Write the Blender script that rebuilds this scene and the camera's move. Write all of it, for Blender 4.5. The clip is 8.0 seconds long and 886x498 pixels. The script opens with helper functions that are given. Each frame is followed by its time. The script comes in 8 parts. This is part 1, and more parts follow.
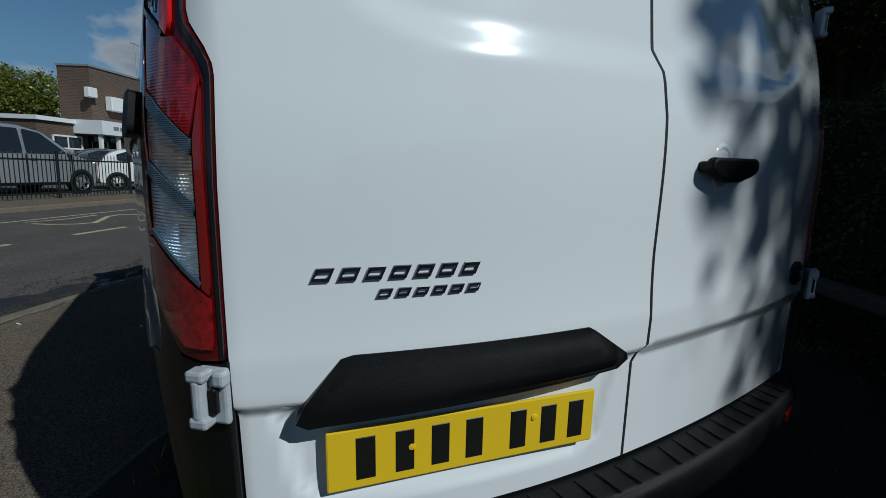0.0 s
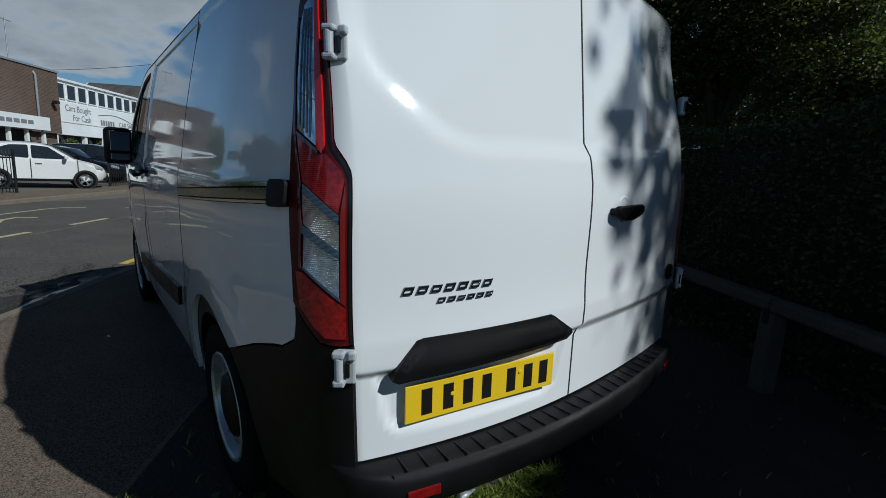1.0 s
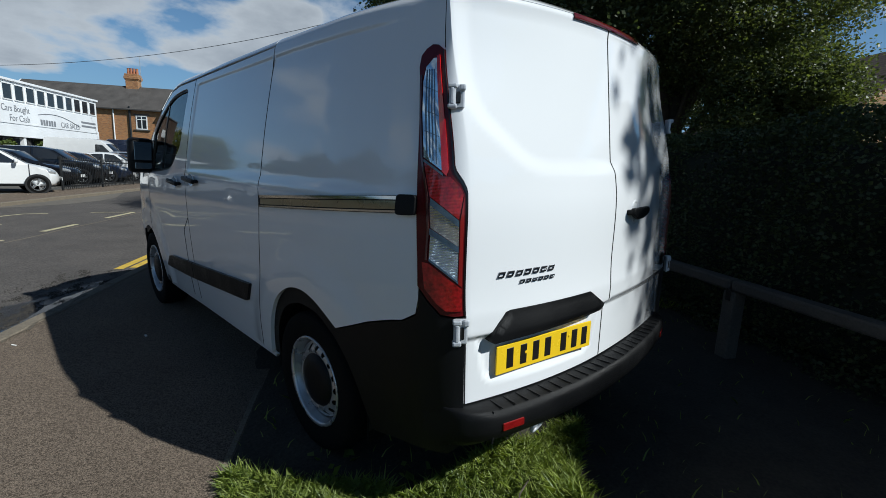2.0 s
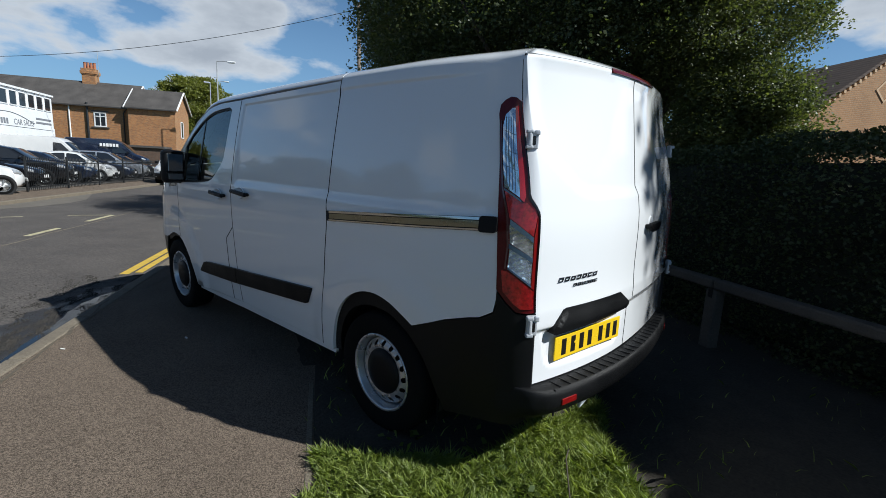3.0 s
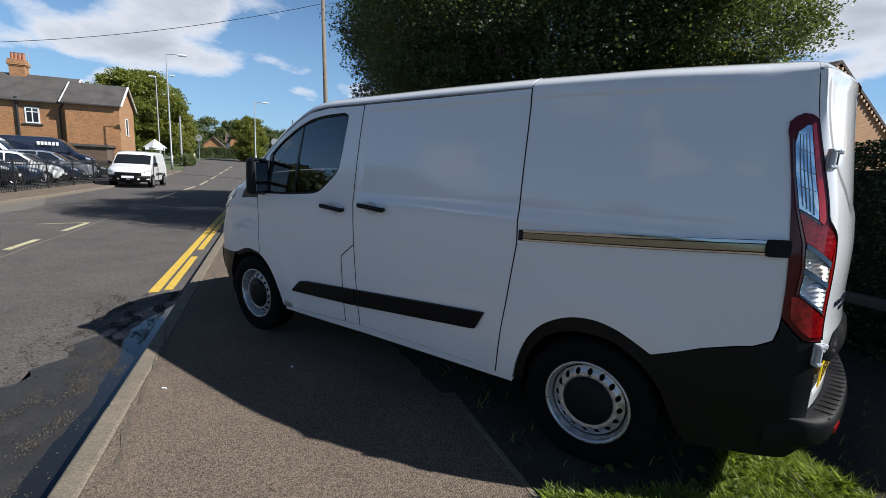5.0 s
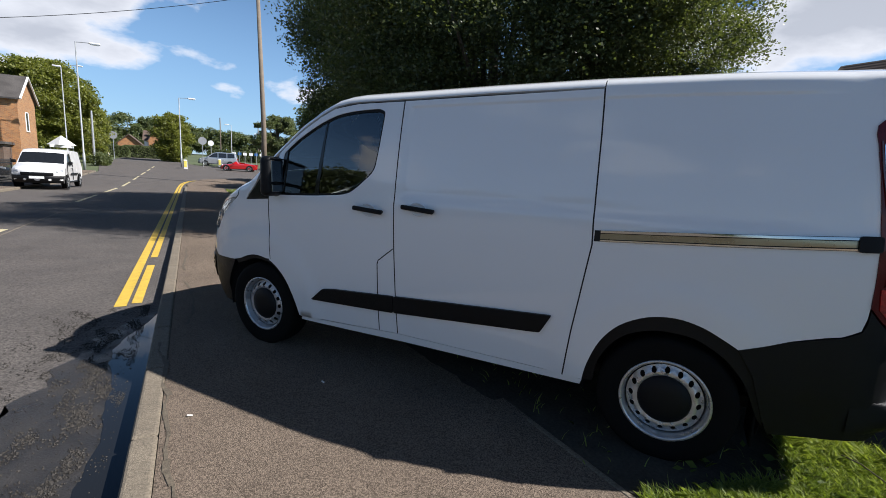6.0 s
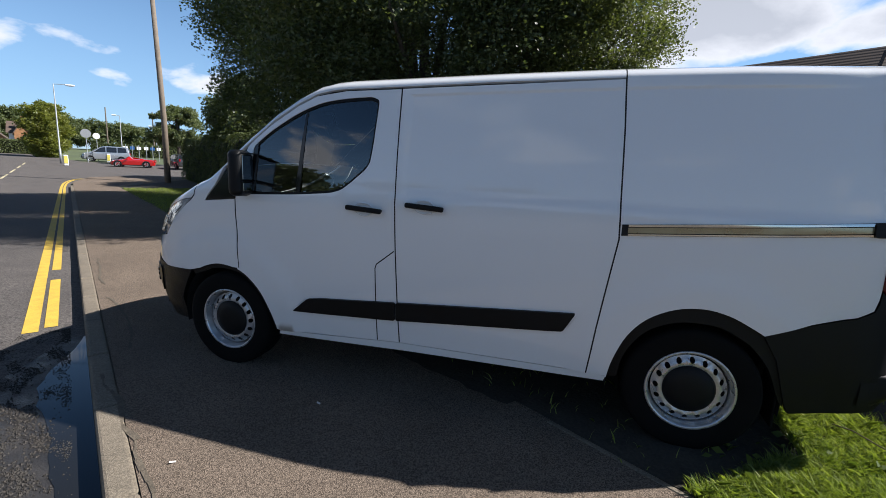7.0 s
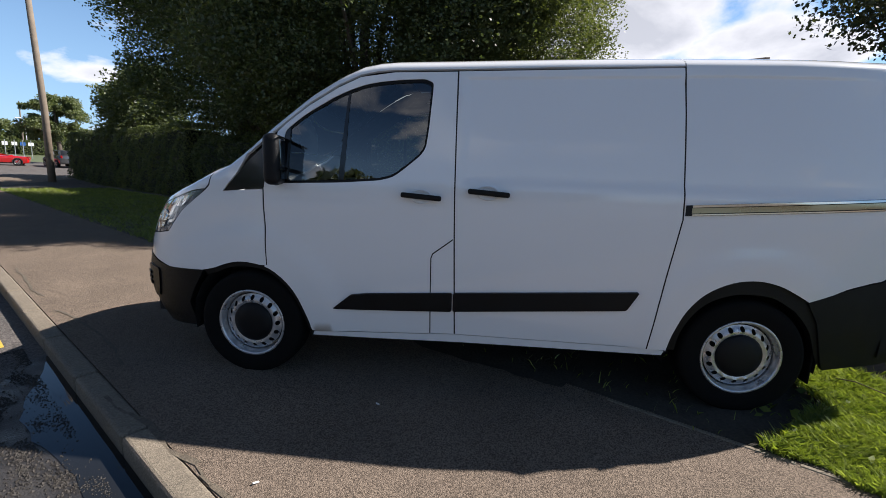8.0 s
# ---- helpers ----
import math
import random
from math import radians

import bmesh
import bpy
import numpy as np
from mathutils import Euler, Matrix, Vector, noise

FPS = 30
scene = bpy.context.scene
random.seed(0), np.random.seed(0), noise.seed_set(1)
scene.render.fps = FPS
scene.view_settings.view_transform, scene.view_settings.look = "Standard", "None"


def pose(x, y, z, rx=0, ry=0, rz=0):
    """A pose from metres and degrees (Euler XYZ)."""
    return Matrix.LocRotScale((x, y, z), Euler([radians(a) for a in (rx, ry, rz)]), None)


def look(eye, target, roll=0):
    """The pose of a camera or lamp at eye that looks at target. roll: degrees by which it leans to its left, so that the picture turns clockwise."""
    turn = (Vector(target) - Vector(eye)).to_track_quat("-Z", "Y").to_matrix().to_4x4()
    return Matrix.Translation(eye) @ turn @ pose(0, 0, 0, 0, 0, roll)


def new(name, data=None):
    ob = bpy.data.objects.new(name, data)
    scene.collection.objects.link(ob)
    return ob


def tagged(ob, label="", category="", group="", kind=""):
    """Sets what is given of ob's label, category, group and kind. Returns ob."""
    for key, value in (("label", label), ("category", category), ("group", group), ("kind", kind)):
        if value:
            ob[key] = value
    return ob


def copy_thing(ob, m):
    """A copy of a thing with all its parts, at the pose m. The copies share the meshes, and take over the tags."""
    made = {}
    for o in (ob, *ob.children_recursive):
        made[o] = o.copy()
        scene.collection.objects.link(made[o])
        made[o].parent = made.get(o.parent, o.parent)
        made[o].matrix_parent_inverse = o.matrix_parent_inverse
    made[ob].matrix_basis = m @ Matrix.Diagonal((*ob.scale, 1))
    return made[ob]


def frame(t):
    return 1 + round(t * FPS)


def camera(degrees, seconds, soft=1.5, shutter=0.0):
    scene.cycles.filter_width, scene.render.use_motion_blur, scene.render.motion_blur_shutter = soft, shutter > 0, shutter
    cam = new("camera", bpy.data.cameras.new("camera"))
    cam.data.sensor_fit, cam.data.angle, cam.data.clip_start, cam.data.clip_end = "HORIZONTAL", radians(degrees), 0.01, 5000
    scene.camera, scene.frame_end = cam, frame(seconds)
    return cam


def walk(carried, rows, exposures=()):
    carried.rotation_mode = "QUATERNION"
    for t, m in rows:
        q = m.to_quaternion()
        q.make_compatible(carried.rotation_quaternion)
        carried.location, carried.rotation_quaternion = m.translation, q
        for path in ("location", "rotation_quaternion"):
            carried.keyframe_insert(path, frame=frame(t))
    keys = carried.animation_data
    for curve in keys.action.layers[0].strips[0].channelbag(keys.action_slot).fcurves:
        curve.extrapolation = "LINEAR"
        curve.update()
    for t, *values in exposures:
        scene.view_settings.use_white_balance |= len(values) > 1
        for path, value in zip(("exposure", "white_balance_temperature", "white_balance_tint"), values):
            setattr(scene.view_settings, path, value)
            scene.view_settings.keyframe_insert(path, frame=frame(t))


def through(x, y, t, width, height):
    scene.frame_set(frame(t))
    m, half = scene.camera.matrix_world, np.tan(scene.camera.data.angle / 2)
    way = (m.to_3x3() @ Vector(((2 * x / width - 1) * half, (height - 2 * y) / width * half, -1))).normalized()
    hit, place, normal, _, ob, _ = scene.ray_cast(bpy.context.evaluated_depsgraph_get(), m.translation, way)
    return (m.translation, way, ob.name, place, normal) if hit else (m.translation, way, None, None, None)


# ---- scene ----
cam = camera(89.2, 8.0, soft=0.62)
PATH = [
    (0, (-0.862, -1.563, 1.155), (0.104, 0.156, 0.817), 2.7),
    (0.5, (-1.052, -1.663, 1.241), (0.127, -0.085, 0.893), 2.9),
    (1, (-1.336, -1.799, 1.301), (-0.078, -0.284, 0.953), 3.1),
    (1.5, (-1.619, -1.818, 1.317), (-0.276, -0.378, 0.968), 2.9),
    (1.7, (-1.74, -1.826, 1.326), (-0.384, -0.398, 0.978), 2.7),
    (2.8, (-2.336, -1.801, 1.409), (-0.853, -0.503, 1.064), 2.8),
    (3, (-2.458, -1.751, 1.43), (-0.973, -0.456, 1.088), 2.9),
    (3.5, (-2.723, -1.51, 1.447), (-1.231, -0.223, 1.103), 2.8),
    (4, (-2.849, -1.239, 1.445), (-1.337, 0.026, 1.104), 3.0),
    (4.5, (-2.926, -0.917, 1.463), (-1.363, 0.285, 1.127), 3.0),
    (4.7, (-2.995, -0.801, 1.463), (-1.416, 0.379, 1.123), 2.8),
    (6, (-3.389, 0.055, 1.413), (-1.632, 0.956, 1.093), 2.9),
    (6.5, (-3.419, 0.289, 1.413), (-1.593, 1.033, 1.081), 2.4),
    (7, (-3.405, 0.619, 1.397), (-1.518, 1.191, 1.065), 2.2),
    (7.5, (-3.489, 1.005, 1.31), (-1.559, 1.413, 0.983), 2.2),
    (8, (-3.52, 1.429, 1.301), (-1.559, 1.648, 0.971), 1.9),
]
walk(cam, [(t, look(eye, target, roll)) for t, eye, target, roll in PATH],
     [(0, -0.84, 5600, 0), (0.5, -0.76, 5650, 1), (1.0, -0.52, 5750, 2), (1.5, -0.22, 5830, 3), (3.0, 0.30, 5950, 6), (3.5, 0.36, 5980, 7), (4.5, 0.54, 6050, 9), (6, 0.84, 6250, 12), (7, 0.95, 6250, 12), (8, 1.07, 6480, 14)])

# ---- sky and sun ----
SUN_TO = Vector((0.455, -1.05, 1.0)).normalized()
SUN_EL = math.asin(SUN_TO.z)
SUN_AZ = math.atan2(SUN_TO.x, SUN_TO.y)


# way to each heap of cloud, and its reach in degrees
CLOUD_HEAPS = [((0.284, 0.938, 0.225), 3, 10), ((0.17, 0.965, 0.21), 4, 11), ((0.40, 0.885, 0.260), 2, 6), ((0.02, 0.98, 0.20), 5, 12),
               ((0.930, -0.237, 0.29), 3, 9), ((0.972, -0.02, 0.26), 2, 6), ((0.869, -0.44, 0.205), 3, 9), ((0.693, 0.699, 0.160), 1, 5), ((0.598, 0.79, 0.135), 0.5, 3), ((0.33, 0.935, 0.12), 0.5, 4)]


def build_world():
    world = bpy.data.worlds.new("sky")
    scene.world = world
    world.use_nodes = True
    nt = world.node_tree
    nt.nodes.clear()
    out = nt.nodes.new("ShaderNodeOutputWorld")
    bg = nt.nodes.new("ShaderNodeBackground")
    bg.inputs["Strength"].default_value = 0.0405
    sky = nt.nodes.new("ShaderNodeTexSky")
    sky.sky_type = "NISHITA"
    sky.sun_disc = False
    sky.sun_elevation = SUN_EL
    sky.sun_rotation = SUN_AZ
    sky.air_density, sky.dust_density, sky.ozone_density = 1.0, 0.25, 2.4
    # broken white cumulus spread evenly over the whole sky, flattened towards the horizon
    co = nt.nodes.new("ShaderNodeTexCoord")
    sep = nt.nodes.new("ShaderNodeSeparateXYZ")
    nt.links.new(co.outputs["Generated"], sep.inputs[0])
    den = nt.nodes.new("ShaderNodeMath")
    den.operation = "ADD"
    den.inputs[1].default_value = 0.30
    nt.links.new(sep.outputs["Z"], den.inputs[0])
    dmax = nt.nodes.new("ShaderNodeMath")
    dmax.operation = "MAXIMUM"
    dmax.inputs[1].default_value = 0.05
    nt.links.new(den.outputs[0], dmax.inputs[0])
    comb = nt.nodes.new("ShaderNodeCombineXYZ")
    for axis in ("X", "Y"):
        d = nt.nodes.new("ShaderNodeMath")
        d.operation = "DIVIDE"
        nt.links.new(sep.outputs[axis], d.inputs[0])
        nt.links.new(dmax.outputs[0], d.inputs[1])
        nt.links.new(d.outputs[0], comb.inputs[axis])
    no = nt.nodes.new("ShaderNodeTexNoise")
    no.inputs["Scale"].default_value = 1.7
    no.inputs["Detail"].default_value = 9.0
    no.inputs["Roughness"].default_value = 0.55
    no.inputs["Distortion"].default_value = 0.15
    nt.links.new(comb.outputs[0], no.inputs["Vector"])
    # heaps of cloud: low over the houses, and over the gardens
    flat_dir = nt.nodes.new("ShaderNodeVectorMath")
    flat_dir.operation = "MULTIPLY"
    flat_dir.inputs[1].default_value = (1, 1, 2.2)
    nt.links.new(co.outputs["Generated"], flat_dir.inputs[0])
    unit = nt.nodes.new("ShaderNodeVectorMath")
    unit.operation = "NORMALIZE"
    nt.links.new(flat_dir.outputs[0], unit.inputs[0])
    heap = None
    for d, inner, outer in CLOUD_HEAPS:
        v = Vector((d[0], d[1], d[2] * 2.2)).normalized()
        dot = nt.nodes.new("ShaderNodeVectorMath")
        dot.operation = "DOT_PRODUCT"
        dot.inputs[1].default_value = v
        nt.links.new(unit.outputs[0], dot.inputs[0])
        lobe = nt.nodes.new("ShaderNodeMapRange")
        lobe.interpolation_type = "SMOOTHSTEP"
        lobe.inputs["From Min"].default_value, lobe.inputs["From Max"].default_value = math.cos(radians(outer)), math.cos(radians(inner))
        nt.links.new(dot.outputs["Value"], lobe.inputs["Value"])
        if heap is None:
            heap = lobe.outputs[0]
        else:
            mx = nt.nodes.new("ShaderNodeMath")
            mx.operation = "MAXIMUM"
            nt.links.new(heap, mx.inputs[0])
            nt.links.new(lobe.outputs[0], mx.inputs[1])
            heap = mx.outputs[0]
    cover = nt.nodes.new("ShaderNodeMath")
    cover.operation = "MULTIPLY_ADD"
    cover.inputs[1].default_value = 0.15
    nt.links.new(heap, cover.inputs[0])
    thin = nt.nodes.new("ShaderNodeMath")
    thin.operation = "SUBTRACT"
    thin.inputs[1].default_value = 0.045
    nt.links.new(no.outputs["Fac"], thin.inputs[0])
    nt.links.new(thin.outputs[0], cover.inputs[2])
    ramp = nt.nodes.new("ShaderNodeValToRGB")
    ramp.color_ramp.elements[0].position = 0.512
    ramp.color_ramp.elements[0].color = (0, 0, 0, 1)
    ramp.color_ramp.elements[1].position = 0.595
    ramp.color_ramp.elements[1].color = (1, 1, 1, 1)
    nt.links.new(cover.outputs[0], ramp.inputs[0])
    shade = nt.nodes.new("ShaderNodeValToRGB")
    shade.color_ramp.elements[0].position = 0.55
    shade.color_ramp.elements[0].color = (8.6, 8.8, 9.2, 1)
    shade.color_ramp.elements[1].position = 0.72
    shade.color_ramp.elements[1].color = (5.2, 5.5, 6.1, 1)
    nt.links.new(cover.outputs[0], shade.inputs[0])
    mix = nt.nodes.new("ShaderNodeMixRGB")
    nt.links.new(ramp.outputs[0], mix.inputs[0])
    nt.links.new(shade.outputs[0], mix.inputs[2])
    # pale summer haze low over the horizon
    haze = nt.nodes.new("ShaderNodeMapRange")
    haze.inputs["From Min"].default_value, haze.inputs["From Max"].default_value = 0.0, 0.42
    haze.inputs["To Min"].default_value, haze.inputs["To Max"].default_value = 0.62, 0.0
    nt.links.new(sep.outputs["Z"], haze.inputs["Value"])
    pale = nt.nodes.new("ShaderNodeMixRGB")
    pale.inputs[2].default_value = (3.7, 5.7, 8.2, 1)
    nt.links.new(haze.outputs[0], pale.inputs[0])
    blue = nt.nodes.new("ShaderNodeMixRGB")
    blue.blend_type = "MULTIPLY"
    blue.inputs[0].default_value = 1.0
    blue.inputs[2].default_value = (0.80, 1.02, 1.16, 1)
    nt.links.new(sky.outputs[0], blue.inputs[1])
    nt.links.new(blue.outputs[0], pale.inputs[1])
    nt.links.new(pale.outputs[0], mix.inputs[1])
    # deep blue overhead, paler and brighter towards the horizon
    deep = nt.nodes.new("ShaderNodeMapRange")
    deep.interpolation_type = "SMOOTHSTEP"
    deep.inputs["From Min"].default_value, deep.inputs["From Max"].default_value = 0.15, 1.0
    deep.inputs["To Min"].default_value, deep.inputs["To Max"].default_value = 1.55, 0.42
    nt.links.new(sep.outputs["Z"], deep.inputs["Value"])
    fade = nt.nodes.new("ShaderNodeVectorMath")
    fade.operation = "SCALE"
    nt.links.new(mix.outputs[0], fade.inputs[0])
    nt.links.new(deep.outputs[0], fade.inputs["Scale"])
    nt.links.new(fade.outputs[0], bg.inputs["Color"])
    nt.links.new(bg.outputs[0], out.inputs[0])
    lamp = bpy.data.lights.new("sun", "SUN")
    lamp.energy = 5.0
    lamp.angle = radians(0.53)
    lamp.color = (1.0, 0.955, 0.89)
    sun = new("sun", lamp)
    sun.matrix_world = look(SUN_TO * 60, (0, 0, 0))


build_world()
scene.view_settings.exposure = 0.0

# ---- materials ----


def material(name, color, rough=0.5, metal=0.0, vary=0.12, scale=8.0, fine=90.0, bump=0.0, bump_scale=60.0, spec=0.5, coat=0.0, island=0.0, obj_random=0.0, second=None, coords="Object", detail=6.0, wear=0.0, speckle=0.0, speckle_scale=120.0, ribs=0.0, ribs_scale=90.0, ribs_axis="X"):
    """A surface with colour variation at two scales, roughness variation and fine relief."""
    m = bpy.data.materials.new(name)
    m.use_nodes = True
    nt = m.node_tree
    b = nt.nodes["Principled BSDF"]
    b.inputs["Metallic"].default_value = metal
    b.inputs["Specular IOR Level"].default_value = spec
    b.inputs["Coat Weight"].default_value = coat
    b.inputs["Coat Roughness"].default_value = 0.03
    co = nt.nodes.new("ShaderNodeTexCoord")
    big = nt.nodes.new("ShaderNodeTexNoise")
    big.inputs["Scale"].default_value, big.inputs["Detail"].default_value = scale, detail
    small = nt.nodes.new("ShaderNodeTexNoise")
    small.inputs["Scale"].default_value, small.inputs["Detail"].default_value = fine, 4.0
    nt.links.new(co.outputs[coords], big.inputs["Vector"])
    nt.links.new(co.outputs[coords], small.inputs["Vector"])
    add = nt.nodes.new("ShaderNodeMath")
    add.operation = "ADD"
    nt.links.new(big.outputs["Fac"], add.inputs[0])
    nt.links.new(small.outputs["Fac"], add.inputs[1])
    last = add.outputs[0]
    span = (0.65, 1.35)
    if island or obj_random:
        if island:
            g = nt.nodes.new("ShaderNodeNewGeometry")
            r = g.outputs["Random Per Island"]
        else:
            g = nt.nodes.new("ShaderNodeObjectInfo")
            r = g.outputs["Random"]
        mul = nt.nodes.new("ShaderNodeMath")
        mul.operation = "MULTIPLY_ADD"
        mul.inputs[1].default_value = island or obj_random
        nt.links.new(r, mul.inputs[0])
        nt.links.new(last, mul.inputs[2])
        last = mul.outputs[0]
        span = (0.65, 1.35 + (island or obj_random))
    rng = nt.nodes.new("ShaderNodeMapRange")
    rng.inputs["From Min"].default_value, rng.inputs["From Max"].default_value = span
    nt.links.new(last, rng.inputs["Value"])
    mix = nt.nodes.new("ShaderNodeMixRGB")
    c = Vector(color)
    lo, hi = c * (1 - vary), c * (1 + vary)
    if second is not None:
        lo, hi = c, Vector(second)
    mix.inputs[1].default_value = (*lo, 1)
    mix.inputs[2].default_value = (*[min(1, v) for v in hi], 1)
    nt.links.new(rng.outputs[0], mix.inputs[0])
    if speckle:
        vo = nt.nodes.new("ShaderNodeTexVoronoi")
        vo.inputs["Scale"].default_value = speckle_scale
        nt.links.new(co.outputs[coords], vo.inputs["Vector"])
        sp = nt.nodes.new("ShaderNodeSeparateColor")
        nt.links.new(vo.outputs["Color"], sp.inputs[0])
        sr = nt.nodes.new("ShaderNodeMapRange")
        sr.inputs["To Min"].default_value, sr.inputs["To Max"].default_value = 1 - speckle, 1 + speckle
        nt.links.new(sp.outputs[0], sr.inputs["Value"])
        sm = nt.nodes.new("ShaderNodeVectorMath")
        sm.operation = "SCALE"
        nt.links.new(mix.outputs[0], sm.inputs[0])
        nt.links.new(sr.outputs[0], sm.inputs["Scale"])
        nt.links.new(sm.outputs[0], b.inputs["Base Color"])
    else:
        nt.links.new(mix.outputs[0], b.inputs["Base Color"])
    if ribs:
        wv = nt.nodes.new("ShaderNodeTexWave")
        wv.bands_direction = ribs_axis
        wv.inputs["Scale"].default_value = ribs_scale
        nt.links.new(co.outputs[coords], wv.inputs["Vector"])
        wu = nt.nodes.new("ShaderNodeBump")
        wu.inputs["Strength"].default_value = ribs
        wu.inputs["Distance"].default_value = 0.004
        nt.links.new(wv.outputs["Fac"], wu.inputs["Height"])
        nt.links.new(wu.outputs[0], b.inputs["Normal"])
    rr = nt.nodes.new("ShaderNodeMapRange")
    rr.inputs["From Min"].default_value, rr.inputs["From Max"].default_value = 0.3, 0.7
    rr.inputs["To Min"].default_value, rr.inputs["To Max"].default_value = max(0.0, rough - 0.06 - wear), min(1.0, rough + 0.06 + wear)
    nt.links.new(big.outputs["Fac"], rr.inputs["Value"])
    nt.links.new(rr.outputs[0], b.inputs["Roughness"])
    if bump:
        bn = nt.nodes.new("ShaderNodeTexNoise")
        bn.inputs["Scale"].default_value, bn.inputs["Detail"].default_value = bump_scale, 5.0
        nt.links.new(co.outputs[coords], bn.inputs["Vector"])
        bu = nt.nodes.new("ShaderNodeBump")
        bu.inputs["Strength"].default_value = min(1.0, bump)
        bu.inputs["Distance"].default_value = 0.01
        nt.links.new(bn.outputs["Fac"], bu.inputs["Height"])
        nt.links.new(bu.outputs[0], b.inputs["Normal"])
    return m


def glass_material(name, tint, clear=0.85, rough=0.0):
    """Thin glass: mostly see-through, mirror-like towards grazing angles."""
    m = bpy.data.materials.new(name)
    m.use_nodes = True
    nt = m.node_tree
    nt.nodes.remove(nt.nodes["Principled BSDF"])
    out = nt.nodes["Material Output"]
    tr = nt.nodes.new("ShaderNodeBsdfTransparent")
    tr.inputs[0].default_value = (*[clear * v for v in tint], 1)
    gl = nt.nodes.new("ShaderNodeBsdfGlossy")
    gl.inputs["Roughness"].default_value = rough
    fr = nt.nodes.new("ShaderNodeFresnel")
    fr.inputs[0].default_value = 2.1
    mx = nt.nodes.new("ShaderNodeMixShader")
    nt.links.new(fr.outputs[0], mx.inputs[0])
    nt.links.new(tr.outputs[0], mx.inputs[1])
    nt.links.new(gl.outputs[0], mx.inputs[2])
    nt.links.new(mx.outputs[0], out.inputs[0])
    return m


WHITE_PAINT = material("white_paint", (0.79, 0.80, 0.81), 0.14, vary=0.012, scale=1.5, fine=500, coat=1.0, spec=0.15, bump=0.018, bump_scale=2.2)
BLACK_PLASTIC = material("black_plastic", (0.0052, 0.0054, 0.006), 0.42, spec=0.22, vary=0.2, scale=5, fine=700, bump=0.25, bump_scale=900, wear=0.05)
GLOSS_BLACK = material("gloss_black", (0.008, 0.008, 0.009), 0.18, vary=0.2)
RUBBER = material("tyre_rubber", (0.006, 0.006, 0.006), 0.85, spec=0.10, vary=0.35, scale=14, fine=300, bump=0.3, bump_scale=300)
DARK_INSIDE = material("dark_inside", (0.008, 0.008, 0.009), 0.8, vary=0.2)
STEEL = material("silver_wheel_paint", (0.50, 0.51, 0.53), 0.32, 0.65, vary=0.12, scale=18, fine=200, wear=0.06)
CHROME = material("bright_metal", (0.66, 0.64, 0.58), 0.16, 1.0, vary=0.06, scale=9, fine=300)
HINGE_GREY = material("hinge_grey", (0.50, 0.52, 0.55), 0.38, 0.15, vary=0.14, scale=30, fine=200)
RED_LENS = material("red_lens", (0.36, 0.006, 0.008), 0.09, 0.35, vary=0.6, scale=30, fine=90, coat=1.0, ribs=0.10, ribs_scale=70, ribs_axis="Z")
BORDER_RED = material("border_red_lens", (0.21, 0.008, 0.007), 0.10, vary=0.15, scale=10, fine=200, coat=0.5)
REFLECT_RED = material("reflector_red", (0.24, 0.008, 0.008), 0.15, 0.2, vary=0.4, scale=60, fine=300, coat=0.6)
DARK_RED = material("dark_red_lens", (0.085, 0.004, 0.006), 0.16, vary=0.3, scale=20, fine=150, coat=0.1, spec=0.3)
# red of the lens strip, with its glowing highlight put into the colour
BRIGHT_RED = material("bright_red_lens", (0.62, 0.012, 0.012), 0.1, vary=0.2, scale=30, fine=200, coat=1.0)
CLEAR_LENS = material("clear_lens", (0.62, 0.70, 0.76), 0.10, 0.85, vary=0.22, scale=12, fine=60, coat=1.0, ribs=0.55, ribs_scale=16, ribs_axis="X")
REVERSE_LENS = material("ribbed_clear_lens", (0.72, 0.74, 0.76), 0.10, 0.85, vary=0.3, scale=16, fine=60, coat=1.0, ribs=0.6, ribs_scale=62, ribs_axis="Z")
LENS_BLUE = material("lens_divider_blue", (0.13, 0.19, 0.25), 0.16, 0.6, vary=0.25, scale=60, fine=300, coat=0.6, ribs=0.3, ribs_scale=110, ribs_axis="Z")
CLEAR_TRIM = material("lens_edge", (0.10, 0.035, 0.035), 0.10, 0.2, vary=0.4, scale=40, fine=200, coat=1.0)
HEAD_LENS = material("headlamp_lens", (0.20, 0.24, 0.28), 0.07, 0.5, vary=0.7, scale=26, fine=90, coat=1.0)
SMOKE_LENS = material("smoke_lens", (0.70, 0.61, 0.52), 0.10, 0.85, vary=0.3, scale=16, fine=60, coat=1.0, ribs=0.6, ribs_scale=62, ribs_axis="Z")
# bright rail metal with the tan of the reflected ground put into its colour
TINTED_RAIL = material("reflection_tinted_metal", (0.36, 0.32, 0.215), 0.30, 0.8, vary=0.12, scale=9, fine=300)
PLATE_YELLOW = material("plate_yellow", (0.83, 0.55, 0.015), 0.28, vary=0.05, scale=6, fine=300)
PLATE_BLACK = material("plate_black", (0.012, 0.011, 0.010), 0.4, vary=0.15)
BADGE = material("badge_metal", (0.12, 0.13, 0.15), 0.12, 0.9, vary=0.2, scale=60)
GLASS = glass_material("window_glass", (0.86, 0.95, 0.91), 0.88)
SEAT_CLOTH = material("seat_cloth", (0.03, 0.031, 0.034), 0.9, vary=0.25, scale=20, fine=500, bump=0.3, bump_scale=500)

# ---- helpers for building ----
from mathutils.geometry import delaunay_2d_cdt

STREET = pose(0, 0, 0, 0, 0, -33.4)


